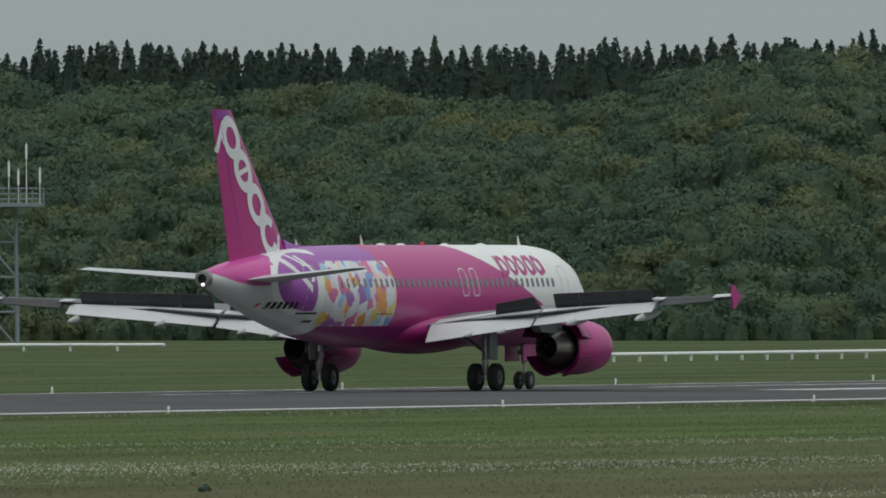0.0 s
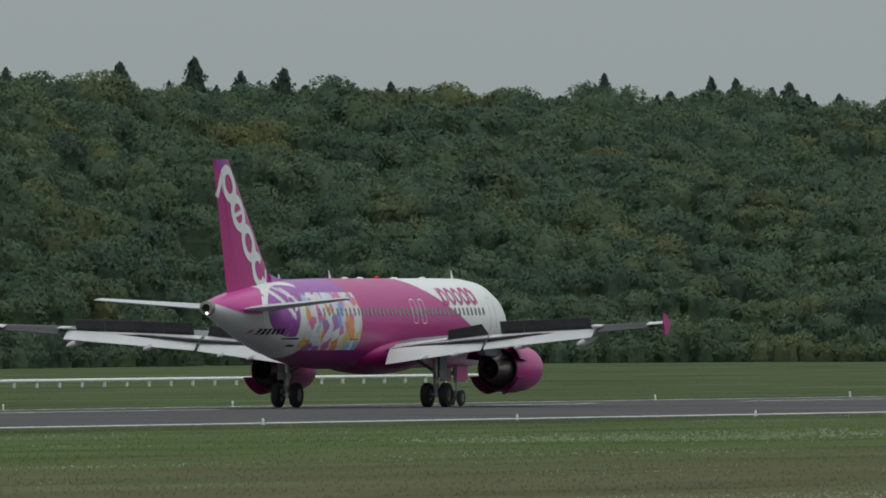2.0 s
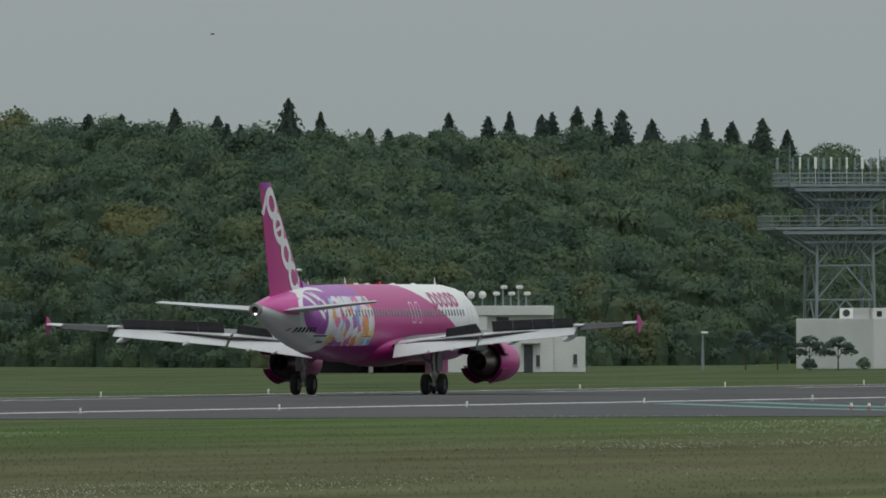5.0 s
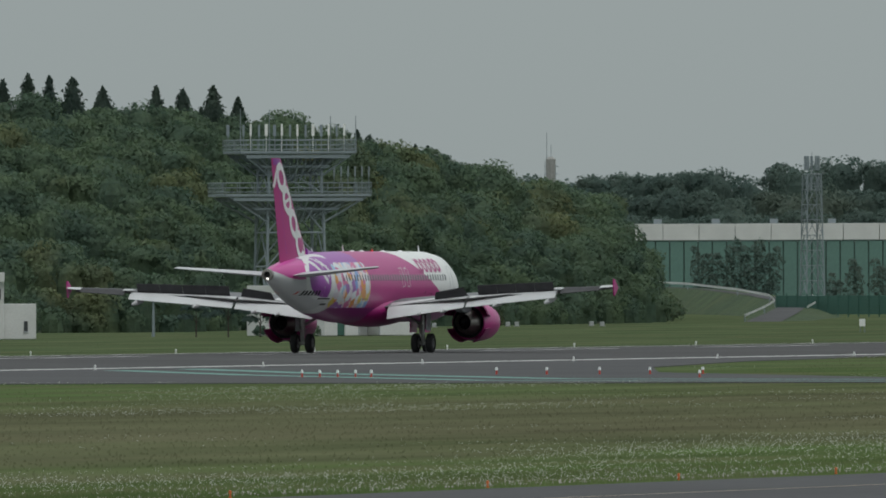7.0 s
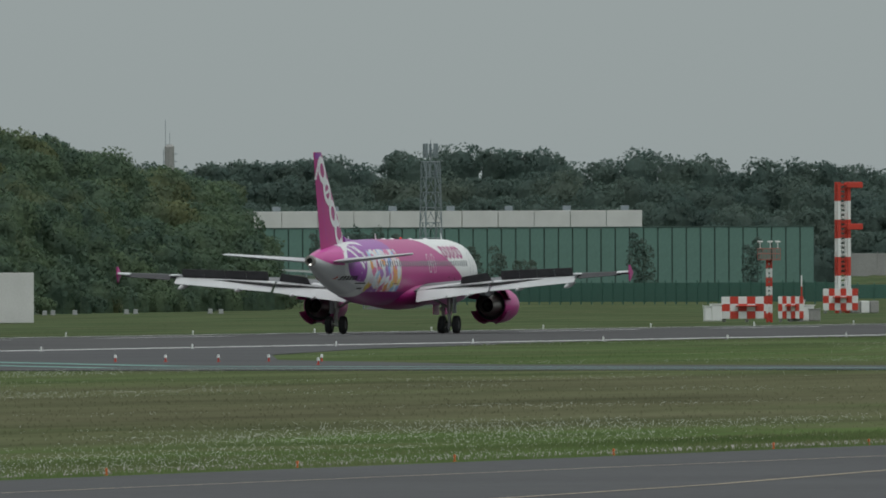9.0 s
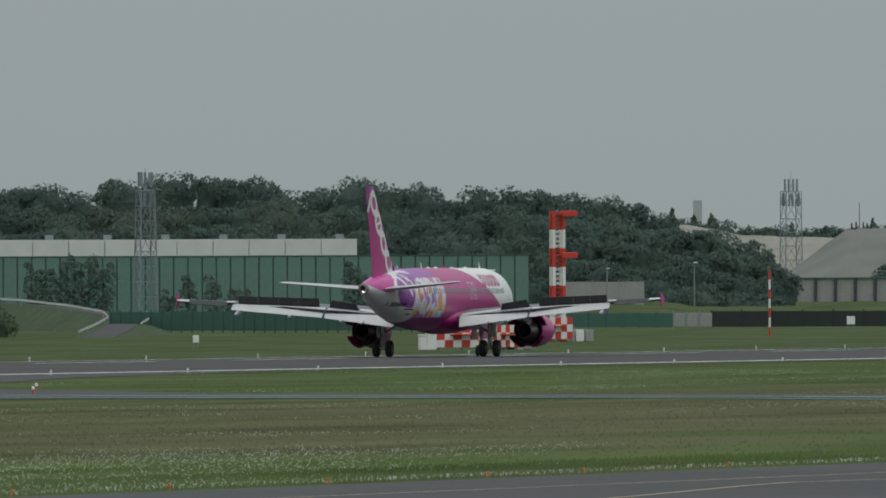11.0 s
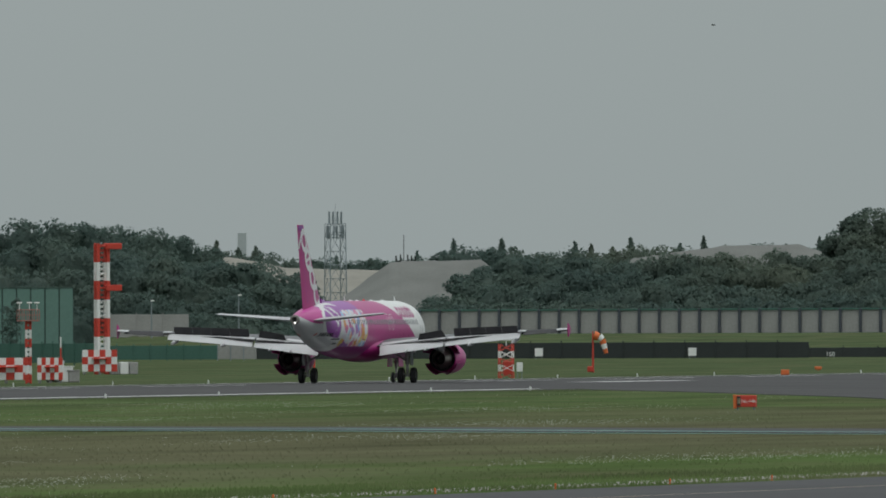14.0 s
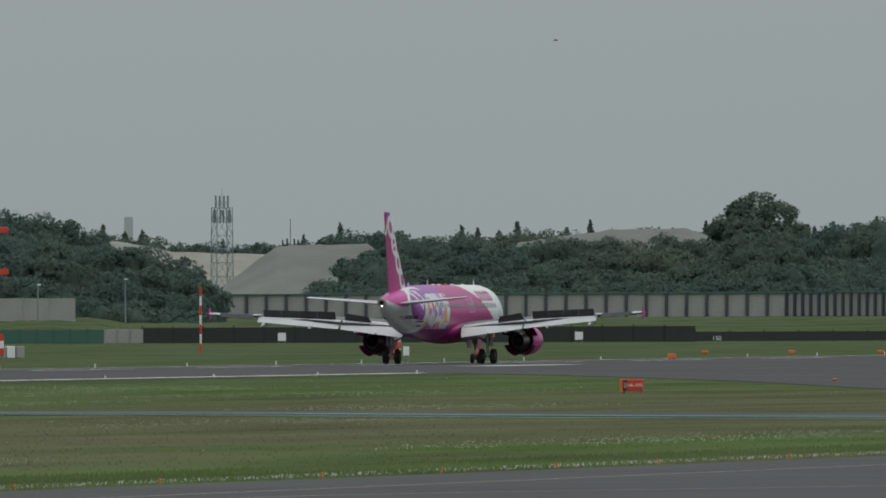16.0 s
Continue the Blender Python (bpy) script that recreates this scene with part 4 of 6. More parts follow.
def crown_quads(rng, c, r, h, count, size, bodies=True):
    """A lumpy crown: leafy lobes over a leafy dome."""
    out = []
    lobes = int(rng.integers(11, 17))
    per = int(count * 0.7) // lobes
    flat_k = np.array([1, 1, h / r])

    def shell(n):
        p = rng.normal(0, 1, (n, 3))
        p[:, 2] = np.abs(p[:, 2]) * 1.1 - 0.4
        return p / np.linalg.norm(p, axis=1)[:, None]

    for k in range(lobes):
        d = rng.normal(0, 1, 3)
        d[2] = abs(d[2]) * 0.95 - 0.12
        d /= np.linalg.norm(d)
        lc = c + d * np.array([r, r, h]) * rng.uniform(0.56, 0.76)
        lr = r * rng.uniform(0.22, 0.42)
        lean = 0.5 * d + np.array([0, 0, 0.35])
        if bodies:
            BODIES.append((lc, lr * 0.74 * flat_k, rng.uniform(0, 3), lean))
        p = shell(per)
        out.append(leaf_quads(rng, lc + p * lr * rng.uniform(0.70, 1.12, (per, 1)) * flat_k, p, size, 0.55 * p + lean))
    p = shell(count - per * lobes)
    out.append(leaf_quads(rng, c + p * np.array([r, r, h]) * rng.uniform(0.76, 0.95, (len(p), 1)), p, size * 1.15, p + np.array([0, 0, 0.3])))
    return np.concatenate(out)


def core_quads(rng, c, r, h):
    """A rough closed body inside the crown, so that no light leaks through it."""
    out, nrm, n = [], [], 8
    ring = lambda z, k: [c + np.array([k * r * math.cos(math.tau * j / n), k * r * math.sin(math.tau * j / n), z * h]) for j in range(n)]
    levels = [ring(-2.4, 0.9), ring(-0.6, 0.85), ring(0.2, 0.72), ring(0.55, 0.42), ring(0.7, 0.05)]
    for k, (a, b) in enumerate(zip(levels, levels[1:])):
        for j in range(n):
            w_ = math.tau * (j + 0.5) / n
            out.append(np.array([a[j], a[(j + 1) % n], b[(j + 1) % n], b[j]]))
            nrm.append((math.cos(w_), math.sin(w_), (0.0, 0.3, 0.9, 2.0)[k]))
    return with_normals(in_two(np.array(out)), np.concatenate([nrm, nrm]))


def cedar_quads(rng, base, height, r, count, size):
    """A pointed conifer: whorls of drooping sprays round a straight stem."""
    u = rng.uniform(0, 1, count) ** 1.15
    tiers = rng.integers(6, 10)
    step = u * tiers - np.floor(u * tiers)
    bulge = rng.uniform(0.62, 0.95)
    rad = r * (1 - u) ** bulge * (1.14 - 0.36 * step) * rng.uniform(0.7, 1.1, count) + 0.03
    a = rng.uniform(0, math.tau, count)
    lobe = 1 + 0.22 * np.sin(3 * a + rng.uniform(0, 6) + 5 * u)
    p = np.stack([base[0] + rad * lobe * np.cos(a), base[1] + rad * lobe * np.sin(a), base[2] + height * u], 1)
    nrm = np.stack([np.cos(a), np.sin(a), np.full(count, 0.55)], 1)
    q = leaf_quads(rng, p, nrm, size)
    n, cone, cn = 7, [], []
    prof = [(0.0, 0.80), (0.3, 0.62), (0.6, 0.38), (0.85, 0.15), (0.97, 0.0)]
    for (u0, k0), (u1, k1) in zip(prof, prof[1:]):
        for j in range(n):
            w0, w1 = math.tau * j / n, math.tau * (j + 1) / n
            cone.append([base + np.array([k * r * math.cos(w_), k * r * math.sin(w_), height * v]) for k, w_, v in ((k0, w0, u0), (k0, w1, u0), (k1, w1, u1), (k1, w0, u1))])
            cn.append((math.cos((w0 + w1) / 2), math.sin((w0 + w1) / 2), 0.35))
    return np.concatenate([q, with_normals(in_two(np.array(cone)), np.concatenate([cn, cn]))])


def interp(x, table):
    xs, ys = zip(*sorted(table))
    return float(np.interp(x, xs, ys))


# bearing: elevation of the wood's upper edge
HILL_TOP = [(26.2, .56), (25.17, .557), (24.85, .535), (24.37, .523), (23.9, .489), (23.58, .472), (23.42, .545), (23.1, .605), (22.7, .632), (22.16, .632), (21.4, .628),
            (21.05, .600), (20.3, .60), (19.7, .55), (18.9, .522), (18.24, .50), (17.3, .465), (16.8, .448), (16.5, .392), (16.23, .330), (16.1, .29), (15.97, .26), (15.81, .232), (15.72, .13), (15.66, -.02)]
HILL_FOOT = [(26.2, 1700), (25.0, 1690), (23.0, 1610), (21.5, 1800), (20.0, 1850), (19.0, 1830), (18.2, 1745), (17.0, 1790), (16.3, 1950), (15.6, 2080)]


def build_hill():
    rng = np.random.default_rng(4)
    leaves, cores, soil = [], [], []
    rows, depth = 15, 130.0
    for k in range(rows):
        u = k / (rows - 1)
        az = 26.4
        while az > 15.64:
            foot = interp(az, HILL_FOOT)
            d = foot + depth * u + rng.uniform(-5, 5)
            top = max(3.2, rise(interp(az, HILL_TOP), foot + depth))
            swell = noise.noise(Vector((az * 2.2, u * 2.6, 5.0))) * 1.9 * math.sin(math.pi * min(1, u * 1.05))
            z = 3.4 + (top - 3.4) * u ** 0.85 + swell + rng.uniform(-0.9, 0.5)
            if top < 5:
                z = 2.0
            r = rng.uniform(1.7, 3.2) * (1.35 if rng.random() < 0.25 else 1.0) * (0.95 + 0.2 * u)
            c = np.array(polar(az, d, z - r * 0.36))
            h = r * rng.uniform(0.62, 0.85)
            leaves.append(crown_quads(rng, c, r, h, int(138 * r * r), 0.23, False))
            cores.append(core_quads(rng, c, r * 0.76, h * 0.98))
            az -= math.degrees(r * 1.2 / d)
    quads_to_object("hillside_wood", np.concatenate(leaves + cores), LEAF, "dense green broadleaf wood covering a low hill", "wood")
    # the hill itself
    bm = bmesh.new()
    rings = []
    for k in range(60):
        az = 26.4 - 10.75 * k / 59
        foot = interp(az, HILL_FOOT)
        top = max(0.3, rise(interp(az, HILL_TOP), foot + depth) - 4.0)
        rings.append([polar(az, foot - 6, -0.3), polar(az, foot + 2, 0.2)] + [polar(az, foot + depth * u, max(0.2, (top) * u ** 0.85)) for u in (0.15, 0.35, 0.6, 0.8, 1.0)] + [polar(az, foot + depth + 150, max(0.1, top - 3)), polar(az, foot + depth + 600, -0.3)])
    add_loft(bm, rings, close=False, caps=False)
    tagged(new("hill", done("hill", bm, mat("forest_floor", (0.035, 0.050, 0.028), 0.95, vary=0.3, scale=0.2), True)), "low hill under the wood", "hill", kind="structure")
    # shrubs and tall grass along its foot
    fr = []
    az = 26.2
    while az > 15.7:
        foot = interp(az, HILL_FOOT)
        r = rng.uniform(1.1, 2.0)
        c = np.array(polar(az, foot - rng.uniform(2, 8), r * 0.55))
        fr.append(crown_quads(rng, c, r, r * rng.uniform(0.8, 1.05), 420, 0.2, False))
        fr.append(core_quads(rng, c, r * 0.72, r * 0.75))
        az -= math.degrees(r * rng.uniform(0.7, 1.3) / foot)
    quads_to_object("hill_foot_shrubs", np.concatenate(fr), LEAF, "low shrubs along the foot of the wooded hill", "shrubs")
    # cedars along the ridge
    ced = []
    for back in (0, 18, 36):
        az = 26.4
        while az > 22.75:
            foot = interp(az, HILL_FOOT)
            d = foot + depth + 6 + back + rng.uniform(-5, 5)
            stand = interp(az, [(26.4, .64), (25.2, .645), (24.85, .672), (24.7, .655), (24.3, .648), (23.6, .652), (23.2, .668), (22.9, .675), (22.7, .68)])
            tip = rise(stand + rng.normal(0, 0.012) - (0.025 if rng.random() < .22 else 0), d)
            base = rise(0.38, d)
            ced.append(cedar_quads(rng, np.array(polar(az, d, base)), tip - base, rng.uniform(1.6, 2.5), 520, 0.28))
            az -= math.degrees(rng.uniform(0.8, 1.9) / d)
    # trees that stand out above the ridge: bearing, elevation of the tip, spread
    for az, e, r in ((22.74, .715, 1.5), (22.66, .70, 1.3), (22.62, .70, 1.2), (22.58, .70, 1.2), (22.45, .69, 1.1), (22.12, .685, 1.3), (21.80, .70, 2.3), (21.59, .712, 1.7), (21.46, .672, 1.2),
                     (21.34, .68, 1.4), (21.04, .64, 1.0), (20.44, .662, 1.4), (20.14, .65, 1.5), (20.07, .645, 1.2), (19.92, .635, 2.0), (19.97, .62, 1.0), (19.87, .60, 1.2), (19.78, .60, 1.2),
                     (19.64, .605, 1.5), (19.60, .595, 1.1), (19.36, .565, .9), (19.27, .563, 1.0), (19.20, .58, 1.2), (19.15, .578, 1.1), (18.77, .556, 1.0), (18.68, .555, 1.1), (18.53, .572, 1.2), (18.41, .55, 1.2),
                     (18.21, .598, 1.6), (18.12, .558, 1.0), (17.76, .555, 1.1), (17.65, .545, 1.3), (17.59, .558, 1.0), (17.50, .55, 1.2), (17.47, .555, 1.2), (17.40, .573, 1.4), (17.34, .566, 1.5), (17.275, .563, 1.6),
                     (17.19, .535, 1.9), (17.04, .538, 1.4), (16.965, .528, 1.5), (16.88, .535, 1.8), (16.81, .505, 1.1)):
        d = interp(az, HILL_FOOT) + depth + rng.uniform(2, 10)
        base = rise(min(e - 0.09, interp(az, HILL_TOP) - 0.05), d)
        ced.append(cedar_quads(rng, np.array(polar(az, d, base)), rise(e, d) - base, r * 1.12, 620, 0.26))
    for lo, hi, step in ((22.8, 21.0, 0.10), (21.0, 18.5, 0.050), (18.5, 17.3, 0.045), (17.3, 16.2, 0.052)):
        az = lo
        while az > hi:
            d = interp(az, HILL_FOOT) + depth + rng.uniform(0, 20)
            e = interp(az, HILL_TOP)
            tip = rise(e + rng.uniform(-0.005, 0.026), d)
            base = rise(e - 0.07, d)
            ced.append(cedar_quads(rng, np.array(polar(az, d, base)), tip - base, rng.uniform(0.9, 1.5), 380, 0.24))
            az -= step * rng.uniform(0.3, 1.7)
    quads_to_object("ridge_cedars", np.concatenate(ced), CEDAR, "dark pointed cedars along the ridge", "conifers")


def build_belt(name, label, tops, dist, depth, rows, base_el, r0, count, size, material, seed, cedars=0.0):
    """A belt of trees whose upper edge follows a table of bearings and elevations."""
    rng = np.random.default_rng(seed)
    out = []
    az0, az1 = max(t[0] for t in tops), min(t[0] for t in tops)
    for k in range(rows):
        u = k / max(1, rows - 1)
        az = az0
        while az > az1:
            d = dist + depth * u + rng.uniform(-depth, depth) * 0.1
            e = interp(az, tops)
            ez = base_el + (e - base_el) * (0.35 + 0.65 * u)
            r = r0 * rng.uniform(0.7, 1.3)
            z = rise(ez, d) - r * 0.55 + rng.uniform(-0.25, 0.15) * r
            c = np.array(polar(az, d, z))
            out.append(crown_quads(rng, c, r, r * 0.82, int(count * 1.3), size * 0.75, False))
            out.append(core_quads(rng, c - np.array([0, 0, 0.1 * r]), r * 0.78, r * 0.85))
            if u == 1 and rng.random() < cedars:
                b = np.array(polar(az + rng.uniform(-.03, .03), d + 8, z - r))
                out.append(cedar_quads(rng, b, rise(e + rng.uniform(0.008, 0.045), d) - b[2], r0 * 0.6, 300, size * 0.9))
            az -= math.degrees(r * 1.1 / d)
    return quads_to_object(name, np.concatenate(out), material, label, "trees")


def build_far_woods():
    build_belt("distant_wood", "hazy green wood along the skyline", [(16.3, .28), (15.9, .275), (15.6, .285), (15.37, .28), (15.29, .30), (15.13, .318), (14.9, .30), (14.72, .278), (14.59, .298), (14.43, .27), (14.34, .245), (14.26, .276), (14.1, .276), (14.02, .26), (13.86, .258), (13.78, .205), (13.7, .195)], 3700, 260, 4, -.02, 5.2, 760, 0.58, LEAF_HAZED, 11, 0.05)
    build_belt("distant_wood", "low hazy wood on the horizon", [(13.75, .19), (13.55, .172), (13.3, .165), (13.06, .19), (12.58, .192), (12.42, .20), (12.27, .197), (12.03, .20), (11.76, .205), (11.52, .215), (11.2, .22)], 4350, 150, 2, .08, 4.6, 420, 0.6, LEAF_HAZED, 12, 0.6)
    build_belt("thicket", "dark rounded thicket beside the grass bank", [(14.12, .20), (13.98, .188), (13.86, .178), (13.78, .168), (13.7, .158), (13.55, .134), (13.44, .10), (13.415, .03)], 3050, 60, 4, -.075, 3.6, 760, 0.46, LEAF_HAZED, 13)
    build_belt("tree_row", "dense dark trees behind the noise barrier", [(13.10, .06), (13.03, .135), (12.9, .172), (12.62, .164), (12.42, .171), (12.17, .178), (12.03, .165), (11.86, .19), (11.76, .19), (11.68, .12), (11.6, .07), (11.4, .05)], 3420, 50, 4, -.02, 3.8, 760, 0.48, LEAF_HAZED, 14)
    build_belt("dark_wood_edge", "dark wood at the field's far side", [(11.72, .15), (11.6, .19), (11.5, .20), (11.2, .21)], 3900, 60, 3, .0, 4.2, 500, 0.5, LEAF_HAZED, 17, 0.5)
    # one tall spreading tree above the row
    rng = np.random.default_rng(21)
    tree = thing("tall_tree", "tall spreading broadleaf tree above the row", "tree", Matrix.Identity(4))
    d = 3480
    foot = polar(11.895, d, 2.0)
    bm = bmesh.new()
    add_rod(bm, foot, polar(11.895, d, 14), 0.55, 0.35, 8)
    for s in (-1, 1, 0.4, -0.5):
        add_rod(bm, polar(11.895, d, 11), polar(11.895 + s * 0.055, d, 18), 0.25, 0.08, 6)
    part("trunk", bm, BARK, tree)
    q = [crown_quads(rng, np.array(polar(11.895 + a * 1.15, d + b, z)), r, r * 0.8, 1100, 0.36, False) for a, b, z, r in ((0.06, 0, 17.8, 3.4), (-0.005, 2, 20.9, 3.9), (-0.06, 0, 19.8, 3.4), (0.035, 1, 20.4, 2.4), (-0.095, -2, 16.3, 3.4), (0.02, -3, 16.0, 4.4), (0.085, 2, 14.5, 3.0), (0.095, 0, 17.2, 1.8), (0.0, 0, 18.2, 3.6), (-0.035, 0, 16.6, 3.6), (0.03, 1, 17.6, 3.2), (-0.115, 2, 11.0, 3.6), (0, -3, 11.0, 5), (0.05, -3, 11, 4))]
    crown = quads_to_object("crown", np.concatenate(q), LEAF_HAZED, "", "")
    for key in ("kind",):
        del crown[key]
    crown.parent = tree
    # small trees before the white hut
    for a, dd, h in ((16.93, 1628, 3.0), (16.84, 1622, 3.6), (16.75, 1620, 2.6), (16.67, 1618, 2.5)):
        t = thing("young_tree", "small leafy tree on the grass beside a hut", "tree", group="young trees")
        bm = bmesh.new()
        add_rod(bm, polar(a, dd, 0), polar(a, dd, h * 0.7), 0.07, 0.03, 6)
        for s in (-1, 1):
            add_rod(bm, polar(a, dd, h * 0.35), polar(a + s * 0.02, dd, h * 0.8), 0.035, 0.015, 5)
        part("trunk", bm, BARK, t)
        c = quads_to_object("crown", np.concatenate([crown_quads(rng, np.array(polar(a + s, dd, h * z)), 0.75, 0.42, 260, 0.12) for s, z in ((0.02, .75), (-.022, .72), (0, .92), (0.03, .5), (-.03, .55))]), LEAF_HAZED, "", "")
        del c["kind"]
        c.parent = t
    # shrubs against the green shed
    out = []
    for a0, a1, e in ((15.524, 15.445, .085), (15.429, 15.286, .098), (15.15, 15.12, .02), (15.09, 15.055, .05), (15.02, 14.99, .04), (14.96, 14.91, .02), (14.63, 14.59, .07), (14.31, 14.28, .07)):
        top = rise(e, 2860)
        a = a0
        while a >= a1 - 0.004:
            z = 0.6
            crest = top - rng.uniform(0, 1.6)
            while z < crest:
                r = rng.uniform(0.8, 1.15) * (1.0 if z < crest - 1.5 else 0.75)
                out.append(crown_quads(rng, np.array(polar(a + rng.uniform(-.006, .006), 2860 + rng.uniform(-1, 1), z)), r, r * 1.1, 85, 0.22, False))
                z += 0.95
            a -= 0.021
    quads_to_object("shed_side_shrubs", np.concatenate(out), LEAF_HAZED, "tall shrubs growing against the green shed", "shrubs")
    # shrub and bush clumps in the grass
    out = []
    for a, dd, r in ((24.69, 460, 0.14), (19.605, 545, 0.3), (19.435, 540, 0.25), (24.72, 500, .08), (16.75, 1640, .6), (16.6, 1640, .6)):
        out.append(crown_quads(rng, np.array(polar(a, dd, r * 0.5)), r, r, 300, r * 0.25))
    quads_to_object("grass_bushes", np.concatenate(out), LEAF, "small dark bushes standing in the grass", "bushes")


def build_grass():
    """Tufts and flower heads that stand in the field, thicker in drifts."""
    rng = np.random.default_rng(8)

    def strip(n, x0, x1, a0, a1, h0, h1, w0, w1, keep=None):
        x = rng.uniform(x0, x1, n)
        a = np.radians(rng.uniform(a0, a1, n))
        y = -x / np.tan(a)
        if keep is not None:
            ok = keep(x, y)
            x, y, a = x[ok], y[ok], a[ok]
        n = len(x)
        w_, h = rng.uniform(w0, w1, n), rng.uniform(h0, h1, n)
        t = np.clip(rng.normal(0, 0.5, n), -1.2, 1.2)
        dx, dy = np.cos(a + t) * w_, np.sin(a + t) * w_
        l0 = rng.normal(0, 0.3, n) * h / w_
        l1, l2 = l0 * dx, l0 * dy
        z0 = np.full(n, -0.03)
        P = np.stack([np.stack([x - dx, y - dy, z0], 1), np.stack([x + dx, y + dy, z0], 1), np.stack([x + l1, y + l2, h], 1)], 1)
        # blades take the light as the sward does
        return with_normals(P, np.stack([0.25 * dy / w_, -0.25 * dx / w_, np.ones(n)], 1))

    def off_paving(x, y):
        edge = np.interp(x, [-311, -286, -245, -208, -126], [1170, 1021, 912, 888, 815])
        low = np.interp(x, [-311, -266, -208, -126], [864, 878, 868, 784])
        two = np.interp(x, [-311, -258, -223, -190, -126], [1376, 1219, 1093, 1008, 898])
        return ~((y > low) & (y < edge)) & (y < two) & (x > -310.2)

    parts = [strip(60000, -310, -127.5, 11.0, 25.6, 0.02, 0.075, 0.012, 0.06, off_paving),
             strip(50000, -137, -127.2, 11.0, 25.6, 0.04, 0.13, 0.012, 0.05),
             strip(20000, -309.8, -300, 11.0, 25.6, 0.04, 0.12, 0.02, 0.08, off_paving),
             strip(10000, -520, -374.6, 11.0, 25.6, 0.02, 0.08, 0.02, 0.07)]
    quads_to_object("grass_tufts", np.concatenate(parts), TUFT, "uneven tufts of meadow grass on the airfield", "grass")

    def drift(x, y):
        v = np.array([noise.noise(Vector((p * 0.055, q * 0.012, 0.0))) + 0.4 * noise.noise(Vector((p * 0.25, q * 0.05, 3.0))) for p, q in zip(x, y)])
        near = np.exp(-((x + 149) / 4.5) ** 2) * 0.6
        return (1.5 * v + near > rng.uniform(0.22, 1.0, len(x))) & off_paving(x, y)

    fl = strip(300000, -306, -128, 11.0, 25.6, 0.06, 0.12, 0.006, 0.018, drift)
    head = fl[:, 2, 2]
    fl[:, :2, 2] = (head - rng.uniform(0.015, 0.04, len(fl)))[:, None]
    quads_to_object("meadow_flowers", fl, FLOWER, "drifts of small white meadow flowers", "flowers")


# ---- buildings and masts beyond the runway ----
def panel_wall(name, parent, material, x0, x1, y0, y1, z0, z1, bevel=0.03, label=""):
    bm = bmesh.new()
    add_box(bm, ((x0 + x1) / 2, (y0 + y1) / 2, (z0 + z1) / 2), (x1 - x0, y1 - y0, z1 - z0), bevel=bevel)
    return part(name, bm, material, parent, label)


def build_hut():
    hut = thing("equipment_hut", "white rendered flat-roofed hut below an aerial tower", "building", facing(16.57, 1650, 0, 35))
    H = 4.07
    # +X to the right along the face with the doorway, +Y away along the long face
    panel_wall("wall", hut, CONCRETE, 0, 1.3, 0, 11, 0, H)
    panel_wall("wall", hut, CONCRETE, 2.05, 3.4, 0, 11, 0, H)
    panel_wall("wall", hut, CONCRETE, 1.3, 2.05, 0, 11, 2.0, H)
    panel_wall("door", hut, FENCE_GREEN, 1.3, 2.05, 0.12, 0.2, 0.02, 2.0, 0.01, "dark green steel door")
    panel_wall("wall", hut, CONCRETE, 3.4, 5.4, 1.6, 11, 0, 2.75)
    panel_wall("wall", hut, CONCRETE, 3.4, 5.4, 0, 11, 2.75, H)
    panel_wall("wall", hut, CONCRETE, 5.4, 9.0, 0.0, 11, 0, H)
    panel_wall("parapet", hut, CONCRETE, 0.4, 2.9, 1.0, 1.3, H, H + 0.85)
    panel_wall("parapet", hut, CONCRETE, 0.4, 0.65, 1.0, 3.5, H, H + 0.85)
    panel_wall("hatch", hut, BLACK, 1.0, 1.5, 0.97, 1.0, H + 0.15, H + 0.6, 0.0)
    for x in (3.38, 5.42):
        bm = bmesh.new()
        add_rod(bm, (x, -0.06, 0.1), (x, -0.06, H), 0.05)
        part("downpipe", bm, GREY_PAINT, hut)
    panel_wall("vent", hut, GREY_PAINT, -0.05, 0.02, 5.9, 6.6, 1.6, 2.3, 0.01)
    for k in range(2):
        unit = thing("air_conditioner", "pale air conditioner unit on the hut's flat roof", "air conditioner", facing(16.65 - 0.03 * k, 1656 + k, H), group="roof units")
        bm = bmesh.new()
        add_box(bm, (0, 0, 0.42), (0.9, 0.4, 0.84), bevel=0.03)
        part("casing", bm, SIGN_WHITE, unit)
        bm = bmesh.new()
        add_rod(bm, (0.1, -0.21, 0.45), (0.1, -0.23, 0.45), 0.3, seg=14)
        part("fan_grille", bm, DARK_AND_SHADED, unit)


def lattice(parent, z0, z1, w0, w1, bays, r, name="brace"):
    """Four legs with crossed braces and rings; w0 and w1 are the widths at foot and top."""
    at = lambda i, z: Vector((((w0 + (w1 - w0) * (z - z0) / (z1 - z0)) / 2) * (1 if i in (0, 3) else -1), ((w0 + (w1 - w0) * (z - z0) / (z1 - z0)) / 2) * (1 if i < 2 else -1), z))
    for i in range(4):
        bm = bmesh.new()
        add_rod(bm, at(i, z0), at(i, z1), r * 1.5, r * 1.2)
        part("leg", bm, GALV, parent)
    for k in range(bays):
        a, b = z0 + (z1 - z0) * k / bays, z0 + (z1 - z0) * (k + 1) / bays
        for i in range(4):
            j = (i + 1) % 4
            bm = bmesh.new()
            mid = (at(i, b) + at(j, b)) / 2
            add_rod(bm, at(i, a), mid, r * 0.7)
            add_rod(bm, at(j, a), mid, r * 0.7)
            add_rod(bm, at(i, b), at(j, b), r * 0.8)
            part(name, bm, GALV, parent)


